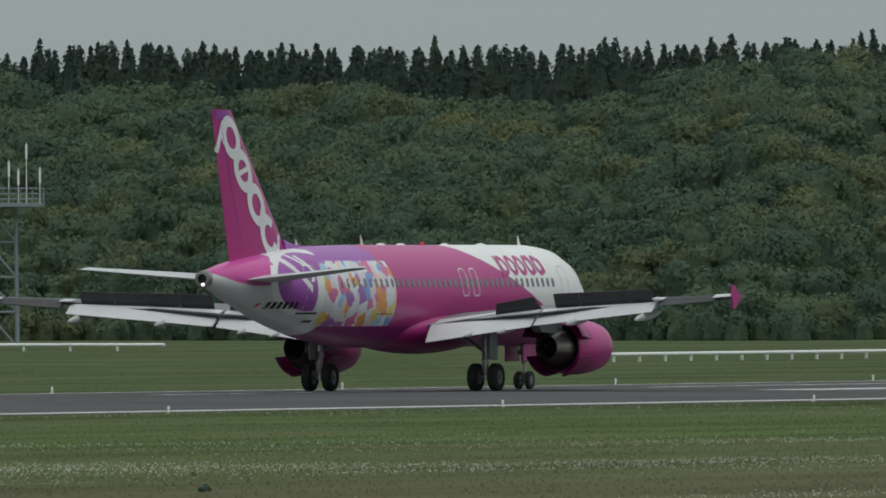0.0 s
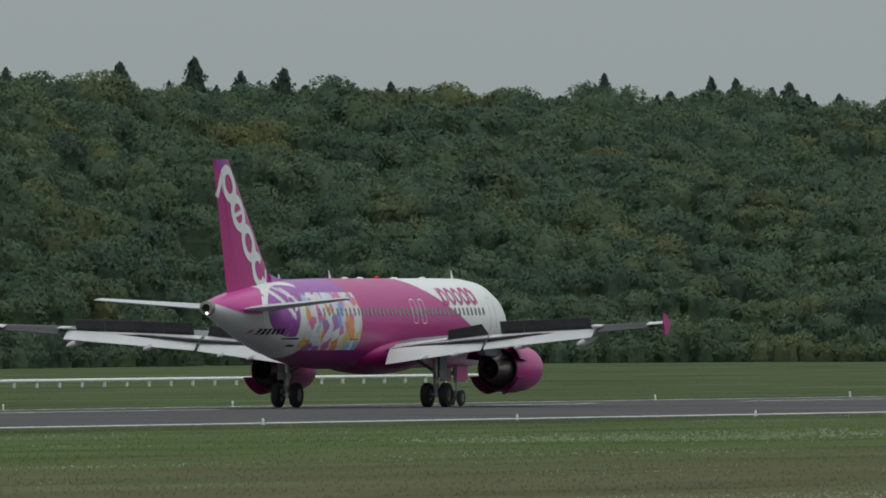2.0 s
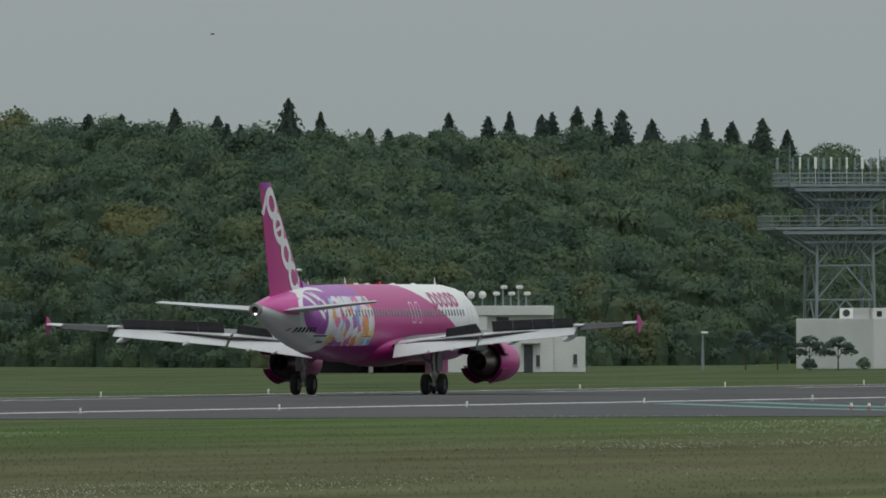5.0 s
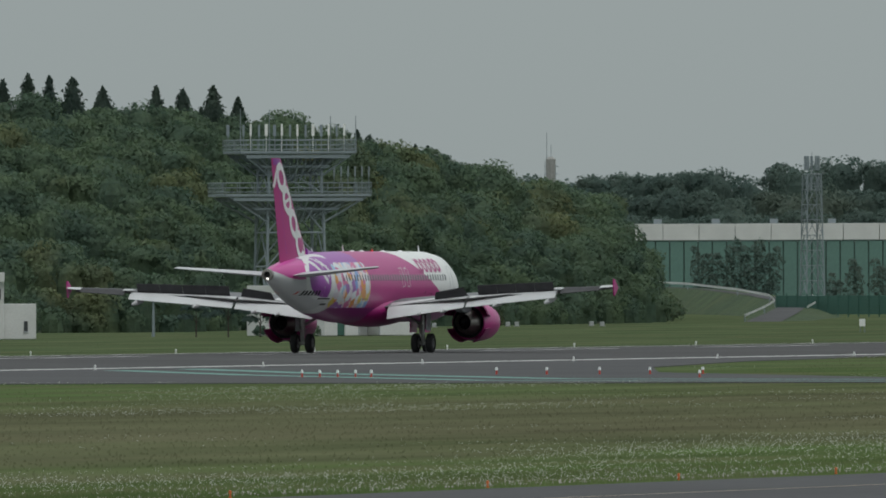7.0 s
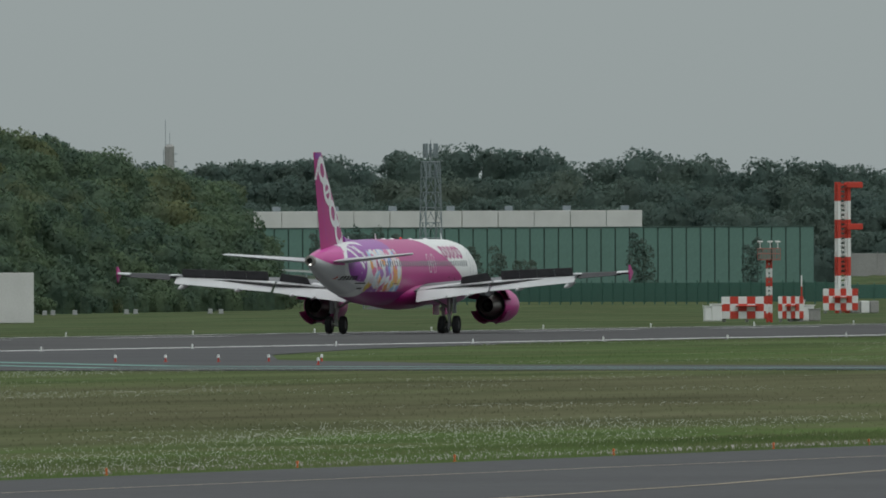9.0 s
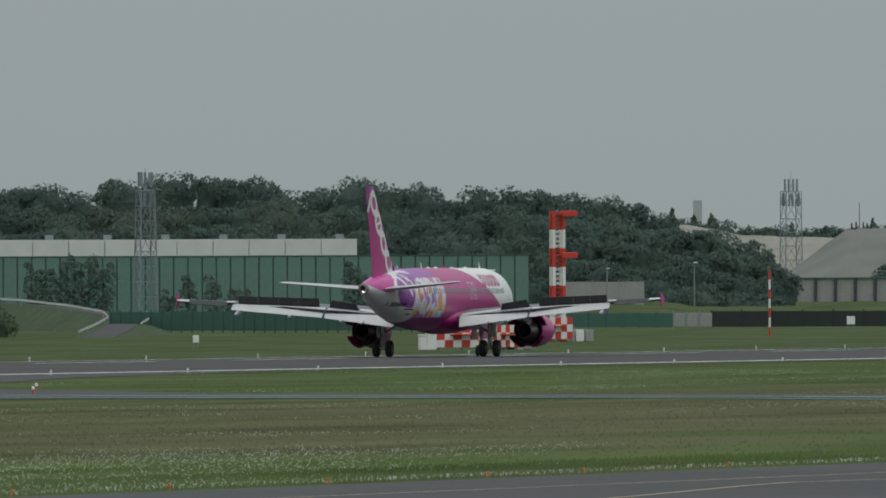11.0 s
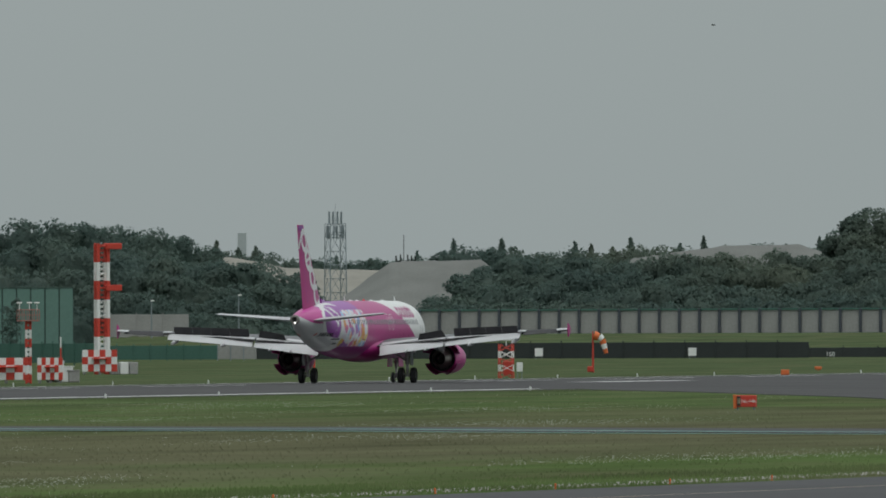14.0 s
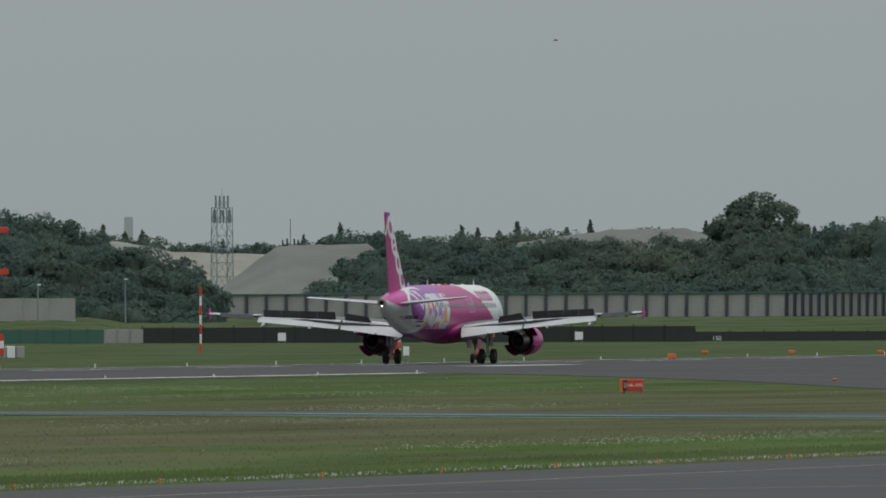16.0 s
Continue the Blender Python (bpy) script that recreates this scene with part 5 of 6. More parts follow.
def build_aerial_tower():
    az, d = 16.666, 1668
    tower = thing("aerial_tower", "grey steel lattice tower with two aerial platforms", "tower", facing(az, d, 0, 12))
    lattice(tower, 0, 11.2, 5.0, 4.6, 4, 0.10)
    lattice(tower, 11.6, 14.6, 4.4, 4.4, 2, 0.09)
    for sx in (-1, 1):
        for sy in (-1, 1):
            for a, b, r in (((2.3, 2.3, 9.2), (5.7, 3.2, 11.3), 0.09), ((2.2, 2.2, 13.0), (4.5, 3.2, 14.8), 0.08)):
                bm = bmesh.new()
                add_rod(bm, (sx * a[0], sy * a[1], a[2]), (sx * b[0], sy * b[1], b[2]), r)
                part("strut", bm, GALV, tower)
    # cable trays and floor beams under each deck
    for zt, zb, hw, hd, nn in ((11.25, 9.0, 5.4, 3.2, 13), (14.75, 12.4, 4.3, 3.2, 11)):
        for row, yy in enumerate((-hd, -1.1, 1.1, hd)):
            for k in range(nn):
                x = -hw + 2 * hw * k / (nn - 1)
                bm = bmesh.new()
                add_rod(bm, (x, yy, zt), (x * 0.45, yy * 0.68, zb + abs(x / hw) * 0.9), 0.055, seg=5)
                part("hanger", bm, GALV, tower)
            bm = bmesh.new()
            add_box(bm, (0, yy, zt - 0.16), (hw * 2, 0.2, 0.3), bevel=0.02)
            part("floor_beam", bm, GALV, tower)
            bm = bmesh.new()
            add_box(bm, (0, yy * 0.8, (zt + zb) / 2 + 0.2), (hw * 1.3, 0.16, 0.22), bevel=0.02)
            part("cable_tray", bm, GALV, tower)
    for z, hw, hd in ((11.3, 6.1, 3.4), (14.8, 4.85, 3.4)):
        bm = bmesh.new()
        add_box(bm, (0, 0, z + 0.12), (hw * 2, hd * 2, 0.22), bevel=0.03)
        deck = part("platform", bm, GALV, tower, "grey steel platform deck")
        for x0, y0, x1, y1 in ((-hw, -hd, hw, -hd), (hw, -hd, hw, hd), (hw, hd, -hw, hd), (-hw, hd, -hw, -hd)):
            bm = bmesh.new()
            n = 10
            for h in (0.4, 0.75, 1.15):
                add_rod(bm, (x0, y0, z + h), (x1, y1, z + h), 0.035, seg=5)
            for k in range(n + 1):
                add_rod(bm, (x0 + (x1 - x0) * k / n, y0 + (y1 - y0) * k / n, z + 0.1), (x0 + (x1 - x0) * k / n, y0 + (y1 - y0) * k / n, z + 1.15), 0.035, seg=5)
            part("railing", bm, GALV, deck, "tubular steel railing")
    for k in range(15):
        x = -4.6 + k * 0.65
        bm = bmesh.new()
        add_rod(bm, (x, -3.3 if k % 2 else 2.6, 15.0), (x, -3.3 if k % 2 else 2.6, 17.2), 0.03, seg=5)
        add_box(bm, (x, -3.35 if k % 2 else 2.6, 16.75), (0.16 if k % 3 else 0.24, 0.12, 0.95), bevel=0.02)
        part("aerial", bm, SIGN_WHITE if k % 2 else GALV, tower, "slim panel aerial")
    for x, h in ((-4.8, 18.5), (-2.4, 18.4), (2.7, 17.9), (4.8, 17.9)):
        bm = bmesh.new()
        add_rod(bm, (x, -3.4, 14.9), (x, -3.4, h), 0.06, 0.03)
        part("whip_aerial", bm, GALV, tower)
    for k in range(6):
        x = 3.0 + k * 0.58
        bm = bmesh.new()
        add_rod(bm, (x, -3.3, 11.4), (x, -3.3, 13.8), 0.03, seg=5)
        add_box(bm, (x, -3.35, 13.35), (0.13, 0.1, 0.8), bevel=0.02)
        part("aerial", bm, GALV, tower, "slim panel aerial")


def build_small_tower():
    """The aerial tower on the grass at the hill's foot."""
    tower = thing("aerial_tower", "grey lattice tower with one aerial platform", "tower", facing(25.30, 1520, 0, 0))
    lattice(tower, 0, 10.4, 4.6, 4.4, 4, 0.11)
    bm = bmesh.new()
    add_box(bm, (0, 0, 10.55), (8.6, 8.0, 0.3), bevel=0.03)
    deck = part("platform", bm, GALV, tower, "grey steel platform deck")
    for y in (-4, 4):
        bm = bmesh.new()
        for h in (0.4, 0.8, 1.2):
            add_rod(bm, (-4.3, y, 10.6 + h), (4.3, y, 10.6 + h), 0.04, seg=5)
        for k in range(11):
            add_rod(bm, (-4.3 + 0.86 * k, y, 10.6), (-4.3 + 0.86 * k, y, 11.8), 0.04, seg=5)
        part("railing", bm, GALV, deck, "tubular steel railing")
    for x, h in ((4.0, 13.4), (2.4, 13.3), (3.0, 15.2), (1.7, 13.9), (0.9, 13.3), (-0.5, 14.5), (-2.0, 13.4)):
        bm = bmesh.new()
        add_rod(bm, (x, -3.8, 10.7), (x, -3.8, h), 0.05, 0.03)
        add_box(bm, (x, -3.85, h - 0.7), (0.17, 0.14, 1.1), bevel=0.02)
        part("aerial", bm, SIGN_WHITE, tower, "slim white aerial")


def build_lattice_mast(az, d, base, top, w0, w1, bays, label, heads):
    mast = thing("radio_mast", label, "mast", facing(az, d, base, 20))
    h = top - base
    lattice(mast, 0, h * 0.86, w0, w1, bays, 0.07)
    bm = bmesh.new()
    add_rod(bm, (0, 0, h * 0.80), (0, 0, h), 0.06, 0.03)
    part("spike", bm, GALV, mast)
    for z, n, r in heads:
        bm = bmesh.new()
        for k in range(n):
            a = math.tau * k / n
            add_box(bm, (r * math.cos(a), r * math.sin(a), h * z), (0.3, 0.25, h * 0.09), bevel=0.03)
            add_rod(bm, (0, 0, h * z), (r * math.cos(a), r * math.sin(a), h * z), 0.05)
        for q in range(12):
            a, b = math.tau * q / 12, math.tau * (q + 1) / 12
            add_rod(bm, (r * math.cos(a), r * math.sin(a), h * z - 0.4), (r * math.cos(b), r * math.sin(b), h * z - 0.4), 0.05)
        part("aerial_ring", bm, GALV, mast, "ring of panel aerials")


# engine red darkened, so the garage's shade is in the colour
ENGINE_SHADED_RED = mat("fire_engine_shaded_red", (0.10, 0.012, 0.012), 0.5, vary=0.1)


def build_fire_station():
    d = 1590
    st = thing("garage_building", "white building with a roofed open garage", "building", facing(17.79, d, 0, 0))
    # +X to the right: the white block; -X: the garage
    panel_wall("wall", st, CONCRETE, 0.0, 8.9, 0.0, 8, 0, 4.45)
    panel_wall("wall", st, CONCRETE, -0.3, 3.75, -0.5, -0.003, 0, 4.45)
    panel_wall("parapet", st, CONCRETE, -0.5, 8.95, -0.6, 8, 4.453, 5.2)
    panel_wall("wall", st, CONCRETE, 8.903, 11.4, 0.3, 7, 0, 2.75)
    panel_wall("canopy", st, CONCRETE_GREY, 6.4, 7.9, -0.7, -0.003, 2.2, 2.32)
    for x, z, w_, h, y in ((2.4, 3.3, 1.0, 0.55, -0.5), (2.4, 0.3, 1.0, 0.5, -0.5), (4.95, 3.75, 0.95, 1.1, 0), (6.85, 3.5, 1.1, 0.8, 0), (8.1, 3.5, 1.1, 0.8, 0), (6.05, 0.95, 0.22, 0.8, 0), (7.7, 0.9, 0.3, 0.9, 0), (10.6, 1.0, 0.3, 0.8, 0.3)):
        pane = panel_wall("window", st, PANE_DARK, x - w_ / 2, x + w_ / 2, y - 0.04, y + 0.05, z - h / 2, z + h / 2, 0.01, "dark window pane")
        panel_wall("sill", pane, GREY_PAINT, x - w_ / 2 - 0.05, x + w_ / 2 + 0.05, y - 0.1, y - 0.003, z - h / 2 - 0.08, z - h / 2, 0.01)
    panel_wall("door", st, PANE_DARK, 6.6, 7.3, -0.05, 0.05, 0.02, 2.15, 0.01, "dark doorway")
    panel_wall("stair_wall", st, CONCRETE, 4.0, 5.0, -1.2, -0.05, 0, 1.05)
    panel_wall("garage_roof", st, ROOF_GREY, -11, 0.15, -0.6, 9, 3.35, 4.45, 0.04, "pale sheet roof of the garage")
    panel_wall("back_wall", st, CONCRETE_GREY, -11, 0.0, 8.6, 9.0, 0, 3.35)
    for x in (-11, -5.5, -0.3):
        panel_wall("column", st, CONCRETE_GREY, x, x + 0.35, -0.3, 0.1, 0, 3.35)
    # added black sheet before the back wall gives the garage's shade by colour
    panel_wall("shade_sheet", st, BLACK, -10.6, -0.2, 5.5, 5.7, 0, 3.3, 0.0, "black sheet standing for shade in the garage")
    for k, x in enumerate((0.9, 1.7, 2.5, 3.4)):
        lamp = thing("roof_floodlight", "round floodlight on the flat roof", "floodlight", facing(17.79, d, 5.2) @ pose(x, 1.2, 0), group="roof floodlights")
        bm = bmesh.new()
        add_rod(bm, (0, 0, 0), (0, 0, 0.7), 0.06)
        part("stand", bm, GALV, lamp)
        bm = bmesh.new()
        bmesh.ops.create_uvsphere(bm, u_segments=12, v_segments=8, radius=0.3, matrix=Matrix.Translation((0, 0, 0.85)))
        part("head", bm, CONCRETE, lamp, smooth=True)
    for k, x in enumerate((4.4, 5.0, 5.6, 6.2, 6.8)):
        unit = thing("roof_unit", "pale equipment head on a short roof pole", "roof unit", facing(17.79, d, 5.2) @ pose(x, 1.5, 0), group="roof units")
        bm = bmesh.new()
        add_rod(bm, (0, 0, 0), (0, 0, 0.9 + 0.5 * (k % 2)), 0.09, 0.06)
        part("pole", bm, GALV, unit)
        bm = bmesh.new()
        add_box(bm, (0.08, 0, 0.95 + 0.5 * (k % 2)), (0.55, 0.35, 0.28), bevel=0.08)
        part("casing", bm, CONCRETE, unit)
    # vehicles in the garage and before the block
    for az, dd, m, lab in ((17.98, 1592, ENGINE_SHADED_RED, "red fire engine inside the garage, darkened for shade"), (17.85, 1592, ENGINE_SHADED_RED, "red fire engine inside the garage, darkened for shade")):
        car = thing("fire_engine", lab, "fire engine", facing(az, dd + 1, 0, 0))
        bm = bmesh.new()
        add_box(bm, (0, 3.2, 1.5), (2.4, 5.6, 1.9), bevel=0.1)
        part("body", bm, m, car)
        bm = bmesh.new()
        add_box(bm, (0, 0.38, 1.75), (2.1, 0.05, 0.8), bevel=0.02)
        part("windscreen", bm, GLASS_DARK, car)
        for x in (-1, 1):
            build_wheel("wheel", x, 1.4, 0.5, 0.35, car)
            build_wheel("wheel", x, 4.8, 0.5, 0.35, car)
            bm = bmesh.new()
            add_box(bm, (x * 0.85, 0.38, 0.95), (0.25, 0.06, 0.18), bevel=0.02)
            part("headlight", bm, SIGN_WHITE, car)
    car = thing("parked_car", "small white car parked before the white building", "car", facing(17.620, 1584, 0, 72))
    bm = bmesh.new()
    prof = [(-1.7, .3), (-1.75, .7), (-1.2, .85), (-0.8, 1.4), (0.9, 1.45), (1.6, .95), (1.75, .6), (1.7, .3)]
    add_loft(bm, [[(x, y, z) for x, z in prof] for y in (-0.75, 0.75)])
    part("body", bm, SIGN_WHITE, car)
    bm = bmesh.new()
    add_loft(bm, [[(x, y, z) for x, z in ((-1.0, .92), (-0.72, 1.33), (0.8, 1.36), (1.2, .95))] for y in (-0.77, 0.77)])
    part("side_windows", bm, GLASS_DARK, car)
    for x in (-1.1, 1.1):
        for y in (-0.68, 0.68):
            wh = build_wheel("wheel", 0, 0, 0.3, 0.18, car)
            wh.matrix_basis = pose(x, y, 0, 0, 0, 90)


def build_green_shed():
    # long green clad shed, white store behind it
    d = 2900
    shed = thing("green_shed", "long shed clad in tall green panels", "building", facing(14.124, d, 0, 0))
    top, length = rise(.0985, d), d * math.radians(15.72 - 14.124)
    panel_wall("wall", shed, GREEN_DARK, -length, 0, 0.1, 14, 0, top - 0.15)
    n = int(length / 2.0)
    bm = bmesh.new()
    add_box(bm, (0, 0.0, top / 2), (2.0 - 0.16, 0.16, top - 0.1), bevel=0.03)
    me = done("panel", bm, GREEN_PANEL)
    for k in range(n):
        share("panel", me, shed, pose(-(k + 0.5) * length / n, 0, 0))
    panel_wall("eaves", shed, GREEN_DARK, -length - 0.1, 0.1, -0.15, 0.25, top - 0.12, top + 0.06, 0.02)
    store = thing("white_store", "long white flat-roofed store behind a green shed", "building", facing(14.606, 3020, 0, 0))
    t2, b2, l2 = rise(.1455, 3020), rise(.06, 3020), 3020 * math.radians(15.72 - 14.606)
    m = 11
    for k in range(m):
        panel_wall("panel", store, CONCRETE, -(k + 1) * l2 / m + 0.04, -k * l2 / m - 0.04, 0, 12, 0, t2, 0.03)
    for k in range(7):
        panel_wall("roof_vent", store, GALV, -8.6 * k - 3.2, -8.6 * k - 2.0, 2, 3, t2, t2 + 0.7, 0.04)


def build_fences():
    # dark green fence before the shed
    def run(name, label, az0, az1, d0, d1, z0, z1, step, panel_m, post_m, base=0.0):
        a, b = polar(az0, d0), polar(az1, d1)
        length = (b - a).length
        ang = math.degrees(math.atan2(b.y - a.y, b.x - a.x))
        fence = thing(name, label, "fence", Matrix.Translation(a) @ pose(0, 0, base, 0, 0, ang))
        n = max(1, int(length / step))
        s = length / n
        bm = bmesh.new()
        add_box(bm, (s / 2, 0, (z0 + z1) / 2), (s - 0.05, 0.06, z1 - z0), bevel=0.015)
        me = done("panel", bm, panel_m)
        bm = bmesh.new()
        add_box(bm, (0, -0.05, (z1 + 0.25) / 2), (0.12, 0.14, z1 + 0.25), bevel=0.02)
        post = done("post", bm, post_m)
        for k in range(n):
            share("panel", me, fence, pose(k * s, 0, 0))
            share("post", post, fence, pose(k * s, 0, 0))
        return fence
    run("green_fence", "dark green panel fence on the grass", 15.3, 14.03, 2320, 2250, 0.3, rise(-.058, 2290), 2.0, FENCE_GREEN, FENCE_GREEN)
    run("green_fence", "dark green panel fence on the grass", 14.05, 13.72, 2480, 2480, 0.2, rise(-.066, 2480), 2.0, FENCE_GREEN, FENCE_GREEN)
    run("grey_fence", "grey sheet fence panels", 13.72, 13.61, 2490, 2490, 0.2, rise(-.066, 2490), 1.4, CONCRETE_GREY, GALV)
    run("dark_hoarding", "long dark hoarding across the far grass", 13.612, 12.06, 2560, 2530, 0.05, 2.0, 4.0, FENCE_BLACK, FENCE_BLACK)
    run("dark_hoarding", "low dark hoarding across the far grass", 12.06, 10.9, 2560, 2560, 0.05, 1.25, 4.0, FENCE_BLACK, FENCE_BLACK)
    # noise barrier: grey panels between dark posts
    d = 3300
    def barrier(az0, az1, step, d0, d1):
        a, b = polar(az0, d0), polar(az1, d1)
        length = (b - a).length
        ang = math.degrees(math.atan2(b.y - a.y, b.x - a.x))
        top, low = rise(.030, d), rise(-.055, d)
        wall = thing("noise_barrier", "grey noise barrier with dark steel posts", "wall", Matrix.Translation(a) @ pose(0, 0, 0, 0, 0, ang))
        n = int(length / step)
        s = length / n
        bm = bmesh.new()
        add_box(bm, (s / 2, 0, (low + top) / 2), (s, 0.12, top - low), bevel=0.02)
        me = done("panel", bm, CONCRETE_GREY)
        bm = bmesh.new()
        add_box(bm, (0, -0.3, (low + top) / 2), (0.42, 0.4, top - low + 0.25), bevel=0.03)
        post = done("post", bm, mat("barrier_post", (0.05, 0.06, 0.075), 0.6, vary=0.15))
        bm = bmesh.new()
        add_box(bm, (s / 2, -0.1, top), (s, 0.3, 0.28), bevel=0.03)
        rail = done("cap_rail", bm, FENCE_GREEN)
        bm = bmesh.new()
        add_box(bm, (s / 2, -0.08, low + 1.05), (s, 0.12, 0.10), bevel=0.02)
        mid = done("mid_rail", bm, GREEN_DARK)
        for k in range(n):
            for nm, msh in (("panel", me), ("post", post), ("cap_rail", rail), ("mid_rail", mid)):
                share(nm, msh, wall, pose(k * s, 0, 0))
    barrier(13.43, 11.80, 3.3, 3330, 3300)
    barrier(11.80, 11.0, 2.15, 3300, 3240)
    # white crash rails beyond the runway
    def rail(a, b):
        a, b = Vector(a), Vector(b)
        length = (b - a).length
        ang = math.degrees(math.atan2(b.y - a.y, b.x - a.x))
        r = thing("crash_rail", "low white-painted rail in the grass", "rail", Matrix.Translation(a) @ pose(0, 0, 0, 0, 0, ang))
        n = int(length / 4)
        s = length / n
        bm = bmesh.new()
        add_rod(bm, (0.02, 0, 0.45), (s - 0.02, 0, 0.45), 0.11, seg=8)
        me = done("beam", bm, SIGN_WHITE)
        bm = bmesh.new()
        add_box(bm, (0, 0, 0.2), (0.15, 0.15, 0.4), bevel=0.02)
        post = done("post", bm, SIGN_WHITE)
        for k in range(n):
            share("beam", me, r, pose(k * s, 0, 0))
            share("post", post, r, pose(k * s, 0, 0))
    rail((-476, 1085, 0), (-481, 1268, 0))
    rail(polar(26.1, 1440), polar(24.80, 1411))
    # concrete wall on the low bank at the thicket's edge
    run("concrete_wall", "weathered concrete wall on a low bank", 14.02, 13.80, 2900, 2900, 1.0, rise(.022, 2900), 3.0, CONCRETE_GREY, CONCRETE_GREY)


def build_mounds():
    def mound(name, label, pts, d, depth, m, base_el):
        """A heap whose outline runs through bearings and elevations."""
        bm = bmesh.new()
        rings = []
        fine = []
        for (a0, e0), (a1, e1) in zip(pts, pts[1:]):
            for k in range(6):
                fine.append((a0 + (a1 - a0) * k / 6, e0 + (e1 - e0) * k / 6))
        fine.append(pts[-1])
        rng = random.Random(5)
        for a, e in fine:
            z0 = rise(base_el, d)
            z1 = rise(e, d + depth) + rng.uniform(-0.12, 0.12)
            rings.append([polar(a, d, z0 - 1.0), polar(a, d, z0)] + [polar(a, d + depth * u, z0 + (z1 - z0) * u + rng.uniform(-.1, .1)) for u in (0.3, 0.6, 0.9)] + [polar(a, d + depth, z1), polar(a, d + depth * 2, z1 - 0.5), polar(a, d + depth * 3, z0 - 1)])
        add_loft(bm, rings, close=False, caps=False)
        tagged(new(name, done(name, bm, m, True)), label, "mound", kind="structure")
    mound("gravel_mound", "large smooth grey gravel heap", [(13.44, 0.02), (13.40, .045), (13.24, .163), (13.20, .168), (12.98, .172), (12.9, .11), (12.8, .02)], 3560, 40, GRAVEL, 0.0)
    mound("earth_mound", "pale bare earth heap on the skyline", [(13.86, .17), (13.78, .184), (13.70, .183), (13.6, .168), (13.52, .150), (13.25, .143), (13.1, .135)], 4000, 60, SAND, 0.05)
    mound("gravel_mound", "grey gravel heap behind the trees", [(12.62, .13), (12.55, .175), (12.47, .185), (12.30, .208), (12.09, .212), (12.02, .19), (11.93, .13)], 3620, 40, GRAVEL, 0.05)
    mound("grass_bank", "low grass bank before the noise barrier", [(14.05, -.035), (13.95, -.03), (13.8, -.03), (13.62, -.05), (13.3, -.045), (12.6, -.045), (12.0, -.056), (11.0, -.058)], 2700, 250, GRASS, -.085)


# ---- red and white airfield equipment ----
def banded(name, parent, x, y, z0, z1, w, n, first=0, leg=0.28, cells=4):
    """A lattice column in alternating red and white bays."""
    h = (z1 - z0) / n
    for k in range(n):
        bm = bmesh.new()
        a, b = z0 + h * k, z0 + h * (k + 1)
        for sx in (-1, 1):
            for sy in (-1, 1):
                add_box(bm, (x + sx * w / 2, y + sy * w / 2, (a + b) / 2), (w * leg, w * leg, h), bevel=0.01)
        for q in range(cells):
            c, e = a + h * q / cells, a + h * (q + 1) / cells
            for sy in (-1, 1):
                add_rod(bm, (x - w / 2, y + sy * w / 2, c), (x + w / 2, y + sy * w / 2, e), min(0.03, w * leg * 0.25), seg=4)
                add_rod(bm, (x + w / 2, y + sy * w / 2, c), (x - w / 2, y + sy * w / 2, e), min(0.03, w * leg * 0.25), seg=4)
                add_rod(bm, (x + sy * w / 2, y - w / 2, c), (x + sy * w / 2, y + w / 2, e), min(0.03, w * leg * 0.25), seg=4)
        part(name, bm, SIGN_WHITE if (k + first) % 2 else RED, parent)


